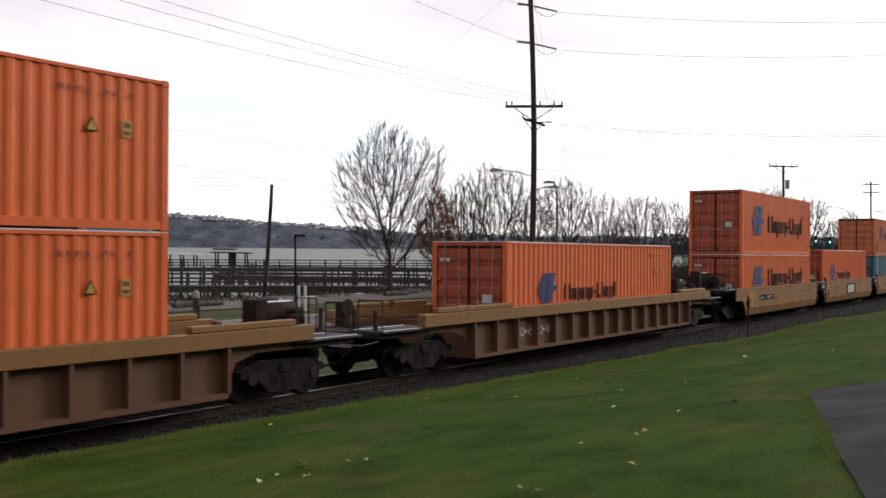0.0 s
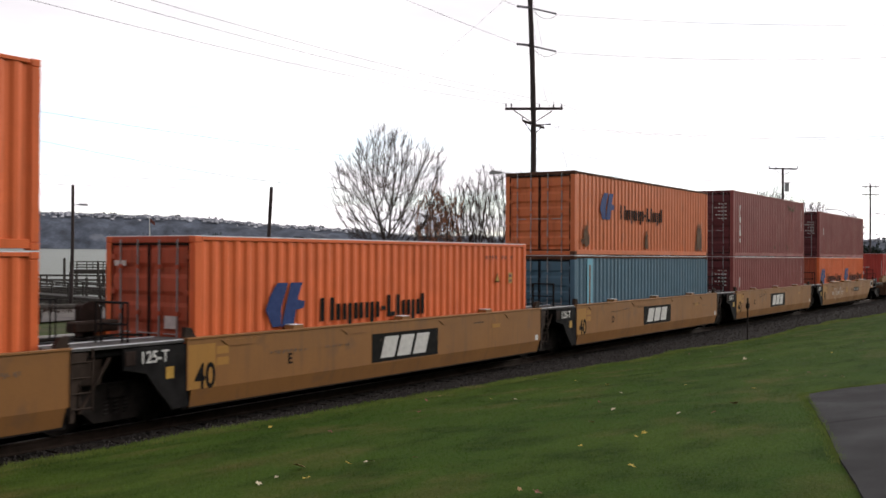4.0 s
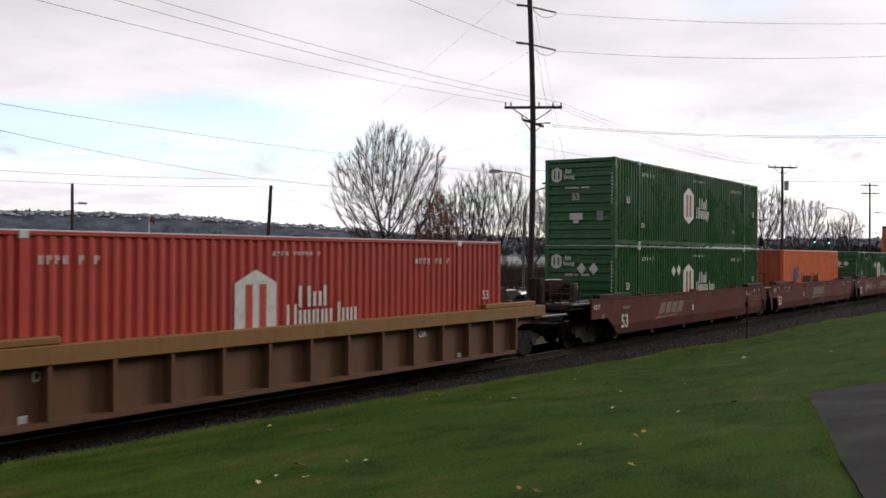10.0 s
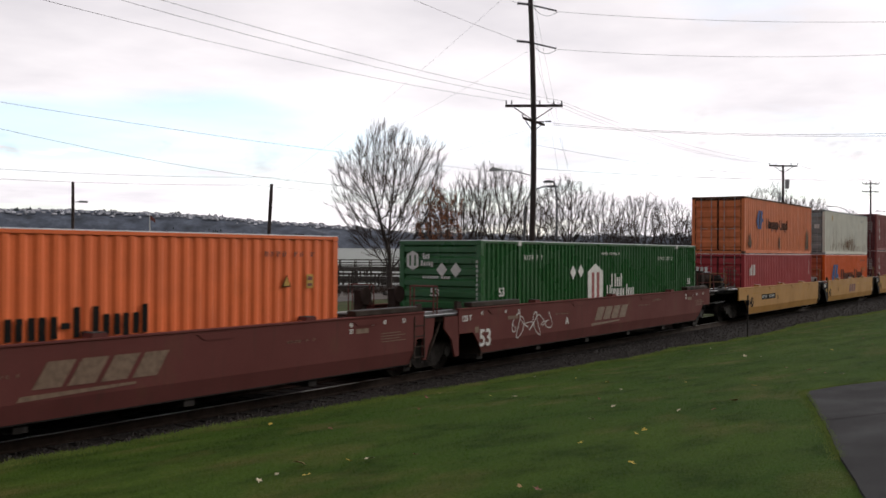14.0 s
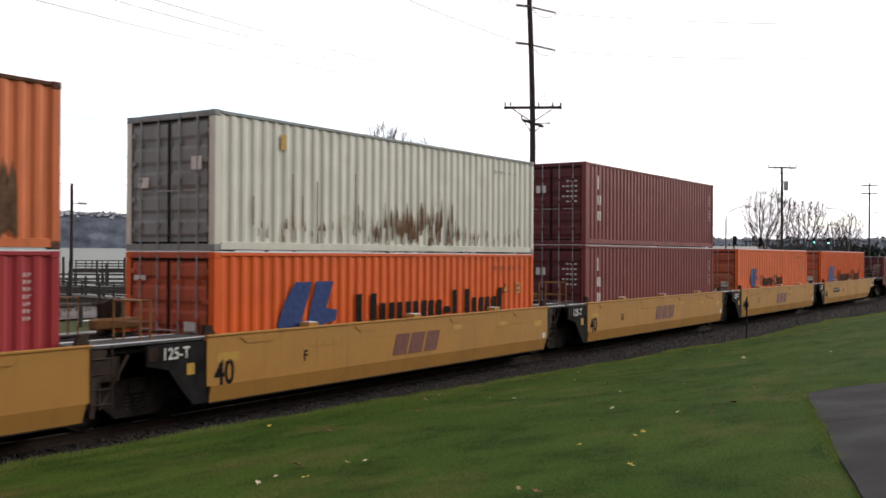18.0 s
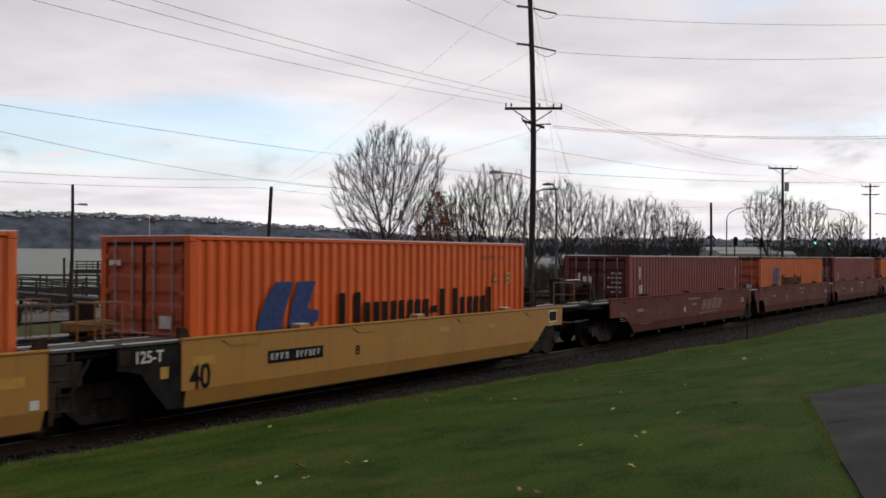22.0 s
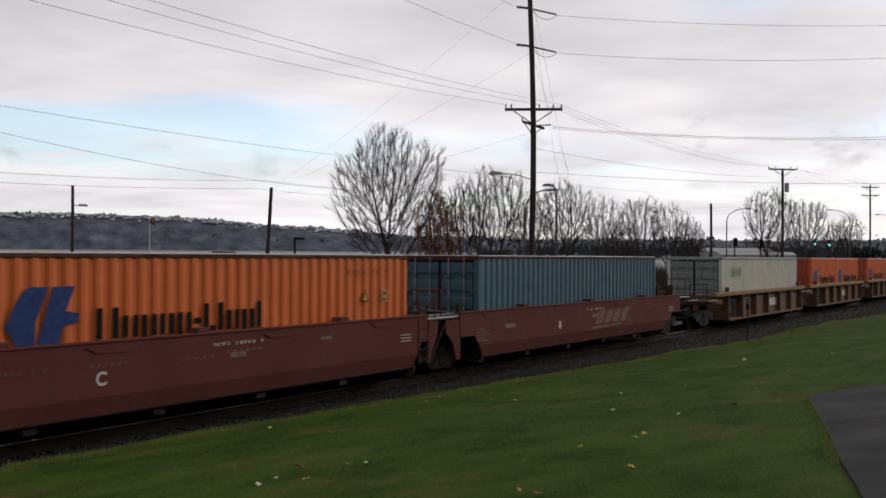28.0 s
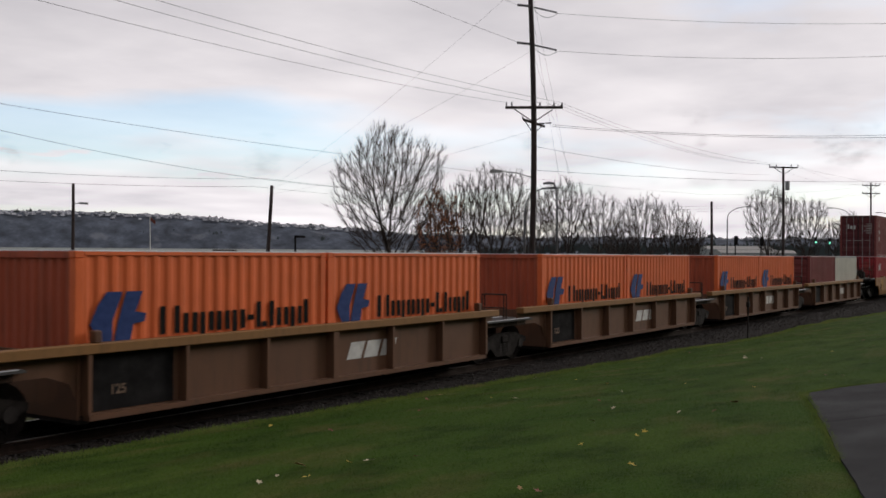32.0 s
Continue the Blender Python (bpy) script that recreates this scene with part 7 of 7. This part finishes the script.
RUST_RUN = mat("rust_run", (0.17, 0.085, 0.035), 0.9, vary=0.4, scale=6, bump=0.1)
KINDS = {
    "orange_hi": k_orange(FT40, HC, ORANGE, "doors", MARK_OLD, ORANGE_BOX),
    "orange_hi_blank_end": k_orange(FT40, HC, ORANGE, "flat", MARK_OLD, ORANGE_BOX),
    "orange_low_mark": k_orange(FT40, HC, ORANGE, "doors", MARK_OLD, ORANGE_BOX),
    "orange_hi_plain": k_orange(FT40, HC, ORANGE, "doors", None, ORANGE_BOX),
    "orange_std_plain": k_orange(FT40, STD, ORANGE, "doors", None, ORANGE_BOX),
    "orange_big": k_orange(FT40, HC, ORANGE, "doors", MARK_BIG, ORANGE_BOX),
    "orange_big_std": k_orange(FT40, STD, ORANGE, "doors", (1.55, 0.72, 1.45, 4.10, 1.10, 0.80, 6.25), ORANGE_BOX),
    "orange_std": k_orange(FT40, STD, ORANGE, "doors", MARK_OLD, ORANGE_BOX),
    "orange_stained": k_stained,
    "orange_old": k_orange(FT40, STD, ORANGE_OLD, "doors", MARK_OLD, "faded orange shipping container with stained lower corners"),
    "orange_bright": k_orange(FT40, STD, VERMILION, "doors", (1.68, 0.62, 1.50, 4.15, 0.90, 0.80, 6.25), "bright orange shipping container with a large blue mark"),
    "orange_bright_hi": k_orange(FT40, HC, VERMILION, "doors", (1.68, 0.65, 1.50, 4.15, 0.96, 0.80, 6.25), "bright orange shipping container with a large blue mark"),
    "amber": k_orange(FT40, STD, AMBER, "doors", (2.02, 1.10, 1.05, 3.62, 1.20, 0.50, 3.75), "yellow-orange shipping container with blue and black marks"),
    "orange_20": k_orange(FT20, STD, ORANGE, "flat", MARK_20, "short orange shipping container with blue and black marks", False),
    "maroon_tall": k_tall_mark(HC, MAROON_DULL, "xtbxbx", "maroon shipping container with an upright white name"),
    "maroon_std": k_tall_mark(STD, MAROON_DULL, " t", "maroon shipping container with white numerals"),
    "maroon_text": k_tall_mark(STD, MAROON, "txx", "dark maroon shipping container with white marks"),
    "maroon_text_hi": k_tall_mark(HC, MAROON, "txx", "dark maroon shipping container with white marks"),
    "maroon_20": k_plain(FT20, STD, MAROON, "doors", "short maroon shipping container"),
    "white_20": k_plain(FT20, STD, WHITE, "doors", "short white shipping container"),
    "crimson": k_plain(FT40, STD, CRIMSON, "doors", "crimson shipping container with a white mark", extra=white_mark),
    "teal": k_plain(FT40, STD, TEAL, "doors", "teal shipping container with a pale repainted strip", extra=teal_extra),
    "teal_low": k_plain(FT40, STD, TEAL_DULL, "doors", "dull teal corrugated shipping container"),
    "white_rusty": k_plain(FT40, STD, WHITE, "doors", "off-white shipping container streaked with rust", GREY, white_extra),
    "white": k_plain(FT40, STD, WHITE, "doors", "off-white shipping container with a grey mark", GREY, white_low),
    "long_green_up": k_long(GREEN, False, "long green domestic container with a white plate mark"),
    "long_green_low": k_long(GREEN, True, "long green domestic container with a white plate mark"),
    "long_red": k_long(RED, True, "long light red domestic container with a white plate mark"),
}

# single cars with ribbed sides at the head
BROWN_CAR = "ribbed brown well car with a faded yellow top chord"
CAR_48 = ribbed_car(20.1, 2.3, 2.3, label=BROWN_CAR)
ride(CAR_48, -194.2)
CAR_B = copy_thing(CAR_48, Matrix.Identity(4))
ride(CAR_B, -170.2)
scribble(CAR_B, 4.9, 0.62, 1.0, 0.26, 3, MARK_WHITE, -1.305)
scribble(CAR_B, 6.1, 0.64, 1.0, 0.26, 4, MARK_WHITE, -1.305)
for u in (-193.6, -174.5, -169.6, -150.8):
    add_bogie(u)
load(-189.8, "orange_hi_plain")
load(-189.8, "orange_std_plain", FLOOR + HC + 0.02)
load(-165.9, "orange_low_mark")
# five yellow units
us = (-144.95, -129.65, -114.4, -98.82, -83.1)
for k, u in enumerate(us):
    t = yellow_unit(u, "AEDCB"[k], YELLOW_OLD, None if k in (0, 4) else MARK_WHITE, k in (1, 2, 3), "", k == 0, k == 4, seed=k)
    if k == 4:
        scribble(t, 2.3, 0.52, 2.9, 0.72, 5, MARK_WHITE)
    for x0, x1 in ((2.13, 4.09), (5.18, 7.14), (9.3, 10.9)) if k == 4 else ():
        part("guide_board", Geo().box(x0, x1, -1.56, -1.34, 1.46, 1.54, 0.015), YELLOW_OLD, t)
    if k:
        add_bogie((us[k - 1] + FT40 + 0.38 + u - 0.42) / 2)
add_bogie(us[0] - 1.2)
add_bogie(us[4] + FT40 + 1.3)
load(us[0], "orange_big_std")
load(us[0], "orange_big", FLOOR + STD + 0.02)
load(us[1], "orange_low_mark")
load(us[2], "teal")
load(us[2], "orange_stained", FLOOR + STD + 0.02)
load(us[3], "maroon_std")
load(us[3], "maroon_tall", FLOOR + STD + 0.02)
load(us[4], "orange_20")
load(us[4] + 6.13, "orange_20")
load(us[4], "maroon_std", FLOOR + STD + 0.02)
# a long ribbed car
CAR_53 = ribbed_car(19.9, 1.6, 1.6, pitch=1.2, label=BROWN_CAR, zt=1.50)
ride(CAR_53, -65.7)
add_bogie(-65.0)
add_bogie(-46.6)
load(-64.1, "long_red")
# three oxide-red units
oxide_unit(-42.7, -24.0, "B", "53", first=True, seed=11)
oxide_unit(-22.5, -4.5, "C", "53", seed=12)
scribble(oxide_unit(-3.0, 15.6, "A", "53", last=True, seed=13), 2.6, 0.62, 2.3, 0.7, 9, MARK_WHITE)
for u in (-42.0, -23.2, -3.8, 14.9):
    add_bogie(u)
load(-40.5, "long_green_low")
load(-40.5, "long_green_up", FLOOR + HC + 0.03)
load(-19.5, "orange_hi_blank_end")
load(-1.65, "long_green_low")
# five clean yellow units
us = (21.15, 36.55, 52.15, 67.75, 83.3)
for k, u in enumerate(us):
    yellow_unit(u, "AFDCB"[k], YELLOW, None if k in (0, 4) else MARK_BROWN, False, "", k == 0, k == 4, seed=20 + k)
    if k:
        add_bogie((us[k - 1] + FT40 + 0.38 + u - 0.42) / 2)
add_bogie(us[0] - 1.2)
add_bogie(us[4] + FT40 + 1.3)
load(us[0], "crimson")
load(us[0], "orange_stained", FLOOR + STD + 0.02)
load(us[1], "orange_bright")
load(us[1], "white_rusty", FLOOR + STD + 0.02)
load(us[2], "maroon_text_hi")
load(us[2], "maroon_text", FLOOR + HC + 0.02)
load(us[3], "orange_low_mark")
load(us[4], "orange_bright_hi")
# five oxide-red units
us = (102.9, 118.5, 133.75, 148.75, 164.1)
for k, u in enumerate(us):
    oxide_unit(u - (2.2 if k == 0 else 1.3), u + FT40 + (1.7 if k == 4 else 0.45), "AEDCB"[k], "", k == 0, k == 4, seed=30 + k, mark=k in (0, 4))
    if k:
        add_bogie(u - 1.55)
add_bogie(us[0] - 1.7)
add_bogie(us[4] + FT40 + 1.2)
for u, kind in zip(us, ("maroon_text", "amber", "maroon_std", "amber", "teal_low")):
    load(u, kind)
# ribbed articulated units
us = (183.8, 199.3, 214.9, 230.5, 246.1)
CAR_RIB = ribbed_car(14.3, 1.7, 0.6, pitch=1.9, deck0=0.7, deck1=0.7, outer0=False, outer1=False, boards=False, chord_h=0.16, label="ribbed brown articulated well car unit with a yellow top chord")
decal(CAR_RIB, "name_shape", word_shape(8.25, 0.66, 0.36, "bbb", -1.305, 0.22, 0.26, 1.8), MARK_WHITE, "bold slanting strokes of a brand mark")
part("end_panel", Geo().box(1.76, 3.52, -1.312, -1.302, 0.37, 1.30), BLACK_PAINT, CAR_RIB, "black panel")
car_text(CAR_RIB, "125", 0.22, 2.2, 0.62, MARK_TAN, -1.315)
for k, u in enumerate(us):
    ride(CAR_RIB if k == 0 else copy_thing(CAR_RIB, Matrix.Identity(4)), u - 1.6)
    add_bogie(u - 1.9)
add_bogie(us[4] + 13.6)
load(us[0], "white")
for u in us[1:4]:
    load(u, "orange_20")
    load(u + 6.13, "orange_20")
load(us[4], "maroon_20")
load(us[4] + 6.13, "white_20")
yellow_unit(265.0, "B", YELLOW_OLD, MARK_WHITE, True, "", True, False, 44)
add_bogie(263.8)
load(265.0, "crimson")
load(265.0, "maroon_text_hi", FLOOR + STD + 0.02)

# ---------------------------------------------------------------- lawn, leaves, ballast and ties


def lawn_blades():
    rnd = random.Random(12)
    g = Geo()
    v, f = g.v, g.f
    for _ in range(60000):
        s = rnd.random() ** 1.6
        d = 4.5 + s * 40
        a = radians(PSI + rnd.uniform(-26, 26))
        x, y = d * math.sin(a), d * math.cos(a)
        e = edge_y(x)
        if y > e + 0.15 or on_pad(x, y):
            continue
        z = ground_z(x, min(y, e))
        h = rnd.uniform(0.012, 0.03) * (1 + d * 0.02) * (1.6 if y > e - 0.25 else 1)
        w = 0.004 * (1 + d * 0.10)
        q = rnd.uniform(0, 6.28)
        k = len(v)
        # every blade faces up the lawn
        q = -0.59 + rnd.gauss(0, 0.5)
        dx, dy = math.cos(q) * w, math.sin(q) * w
        # and lies over, away from the slope
        bx, by = x / d * h * rnd.uniform(0.7, 2.4) + rnd.gauss(0, 0.01), y / d * h * rnd.uniform(0.7, 2.4) + rnd.gauss(0, 0.01)
        h *= 0.7
        if dx * y - dy * x < 0:
            dx, dy = -dx, -dy
        v += [(x - dx, y - dy, z - 0.01), (x + dx, y + dy, z - 0.01), (x + bx, y + by, z + h)]
        f.append((k, k + 1, k + 2))
    ob = solid("grass", g, BLADE, "short dense mown grass blades on the lawn", "grass", kind="stuff")
    ob.data.shade_smooth()
    ob.data.normals_split_custom_set_from_vertices([(0.0, 0.0, 1.0)] * len(ob.data.vertices))


def rim_tufts():
    """Longer, drier grass hangs over the edge of the ballast, and in ragged tufts over the edge of the asphalt."""
    rnd = random.Random(14)
    g = Geo()
    v, f = g.v, g.f

    def blade(x, y, z, h, w):
        q = -0.59 + rnd.gauss(0, 0.5)
        dx, dy = math.cos(q) * w, math.sin(q) * w
        if dx * y - dy * x < 0:
            dx, dy = -dx, -dy
        k = len(v)
        b = h * rnd.uniform(0.9, 1.8) / math.hypot(x, y)
        v.extend([(x - dx, y - dy, z - 0.02), (x + dx, y + dy, z - 0.02), (x + x * b + rnd.gauss(0, 0.02), y + y * b + rnd.gauss(0, 0.02), z + h * 0.9)])
        f.append((k, k + 1, k + 2))

    for _ in range(26000):
        x = 5 + 75 * rnd.random() ** 1.4
        y = edge_y(x) + 0.12 - abs(rnd.gauss(0, 0.22))
        blade(x, y, ground_z(x, min(y, edge_y(x))), rnd.uniform(0.03, 0.085) * (0.7 + 0.6 * noise.noise((x * 0.6, 1, 1))) * (1 + x * 0.006), 0.005 * (1 + x * 0.07))
    for _ in range(5000):
        (x0, y0), (x1, y1) = rnd.choice(list(zip(PAD, PAD[1:]))[:8])
        k = rnd.random()
        x, y = x0 + (x1 - x0) * k + rnd.gauss(0, 0.03), y0 + (y1 - y0) * k + abs(rnd.gauss(0, 0.05)) - 0.03
        blade(x, y, ground_z(x, y), rnd.uniform(0.02, 0.05), 0.008)
    ob = solid("grass_rim", g, RIM, "longer yellow-green grass along the lawn's edge", "grass", kind="stuff")
    ob.data.shade_smooth()
    ob.data.normals_split_custom_set_from_vertices([(0.0, 0.0, 1.0)] * len(v))


RIM = grass_material("dry_rim_grass", (0.070, 0.110, 0.020), (0.105, 0.130, 0.030), (0.150, 0.125, 0.050), 1.6)
rim_tufts()
BLADE = grass_material("grass_blades", (0.030, 0.064, 0.008), (0.056, 0.092, 0.014), (0.095, 0.082, 0.027), 1.0)
lawn_blades()


def leaf_mesh(seed, s):
    rnd = random.Random(seed)
    n = 10
    rim = []
    for k in range(n):
        a = 2 * math.pi * k / n
        r = s * (0.55 + 0.45 * (k % 2)) * rnd.uniform(0.8, 1.1)
        rim.append((r * math.cos(a), r * math.sin(a), rnd.uniform(0.0, 0.35) * s))
    return Geo().add(rim + [(0, 0, 0.08 * s)], [(k, (k + 1) % n, n) for k in range(n)])


LEAF_TAN = mat("dry_tan_leaf", (0.42, 0.27, 0.12), 0.8, vary=0.3, scale=12, bump=0.1)
LEAF_PALE = mat("pale_curled_leaf", (0.55, 0.47, 0.32), 0.8, vary=0.2, scale=12, bump=0.1)
LEAF_RED = mat("dark_red_brown_leaf", (0.17, 0.055, 0.03), 0.8, vary=0.3, scale=12, bump=0.1)
LEAF_YELLOW = mat("yellow_leaf", (0.55, 0.40, 0.06), 0.8, vary=0.3, scale=12, bump=0.1)


def fallen_leaves():
    meshes = {m: [leaf_mesh(k + 10 * i, 0.055).mesh("fallen_leaf", m) for k in range(3)] for i, m in enumerate((LEAF_TAN, LEAF_PALE, LEAF_RED, LEAF_YELLOW))}
    names = {LEAF_TAN: "dry tan fallen leaf lying on the lawn", LEAF_PALE: "pale curled fallen leaf lying on the lawn", LEAF_RED: "dark red-brown fallen leaf lying on the lawn", LEAF_YELLOW: "yellow fallen leaf lying on the lawn"}
    rnd = random.Random(31)
    places = [(5.0, 6.2, LEAF_RED, 0.9), (7.95, 7.05, LEAF_TAN, 1.5), (8.3, 6.4, LEAF_PALE, 1.4), (15.1, 8.5, LEAF_PALE, 1.2), (17.6, 7.9, LEAF_YELLOW, 0.7), (24.0, 7.2, LEAF_PALE, 1.3), (10.6, 4.3, LEAF_YELLOW, 0.75), (13.5, 4.2, LEAF_RED, 1.2)]
    mats = [LEAF_TAN, LEAF_PALE, LEAF_RED, LEAF_YELLOW]
    for _ in range(105):
        d = 5.5 + 30 * rnd.random() ** 1.5
        a = radians(PSI + rnd.uniform(-24, 24))
        x, y = d * math.sin(a), d * math.cos(a)
        if y > edge_y(x) - 0.2 or (y < 3.5 and x < 14.5):
            continue
        places.append((x, y, rnd.choice(mats), rnd.uniform(0.5, 1.0)))
    for x, y, m, s in places:
        ob = new("fallen_leaf", rnd.choice(meshes[m]))
        ob.matrix_world = pose(x, y, ground_z(x, y) + 0.03, rnd.uniform(-25, 25), rnd.uniform(-25, 25), rnd.uniform(0, 360)) @ Matrix.Diagonal((s, s, s, 1))
        tagged(ob, names[m], "leaf", "fallen leaves on the lawn")


fallen_leaves()


def line_marker():
    t = thing("line_marker", "thin dark post with a small box beside the track", "marker post")
    x, y = 39.0, 11.6
    z = ground_z(x, y)
    part("post", Geo().tube([(x, y, z - 0.2), (x, y, z + 1.75)], 0.03, 7), DARK_STEEL, t)
    part("box", Geo().box(x - 0.07, x + 0.07, y - 0.06, y + 0.06, z + 1.35, z + 1.55, 0.015), DARK_STEEL, t)


line_marker()


def ballast_stones():
    rnd = random.Random(41)
    g = Geo()
    for _ in range(21000):
        x = 6 + 115 * rnd.random() ** 1.8
        y = rnd.uniform(11.55, 13.95)
        if y < edge_y(x) + 0.25:
            continue
        z = ground_z(x, y)
        s = rnd.uniform(0.02, 0.05) * (1 + x * 0.008)
        p = [Vector((rnd.uniform(0.6, 1), 0, 0)), Vector((0, rnd.uniform(0.6, 1), 0)), Vector((-rnd.uniform(0.6, 1), 0, 0)), Vector((0, -rnd.uniform(0.6, 1), 0)), Vector((0, 0, rnd.uniform(0.5, 0.9)))]
        q = Matrix.Rotation(rnd.uniform(0, 6.28), 3, "Z")
        g.add([(q @ a) * s + Vector((x, y, z + 0.01)) for a in p], [(0, 1, 4), (1, 2, 4), (2, 3, 4), (3, 0, 4)])
    solid("ballast", g, STONE, "loose dark crushed ballast stones beside the track", "ballast", kind="stuff")


ballast_stones()


def ties():
    road = bpy.data.objects["rail"]
    me = Geo().box(-0.115, 0.115, -1.3, 1.3, -0.36, -0.18, 0.012).mesh("tie", TIE)
    for k in range(230):
        ob = new("tie", me)
        ob.parent = road
        ob.matrix_local = pose(2 + k * 0.52, MID, 0.0, 0, 0, random.uniform(-0.7, 0.7))


ties()

# ---------------------------------------------------------------- what moves


def motions():
    for ob, u, y, z in MOVING:
        walk(ob, [(t, TRACK @ pose(u - SPEED * (t - 16), MID + y, z)) for t in (0, 8, 16, 24, 32)])
    # the wheels roll: one row for each thirtieth of a second, the same for every leading and every trailing axle
    turn = math.degrees(SPEED / WHEEL_R / FPS)
    rolls = {}
    for b in BOGIES:
        for a in b.children:
            if a.name.startswith("axle"):
                x = round(a.matrix_local.translation.x, 3)
                if x not in rolls:
                    walk(a, [(k / FPS, pose(x, 0, WHEEL_R, 0, -turn * k, 0)) for k in range(0, 32 * FPS + 1)])
                    rolls[x] = a.animation_data
                else:
                    a.rotation_mode = "QUATERNION"
                    own = a.animation_data_create()
                    own.action, own.action_slot = rolls[x].action, rolls[x].action_slot


motions()
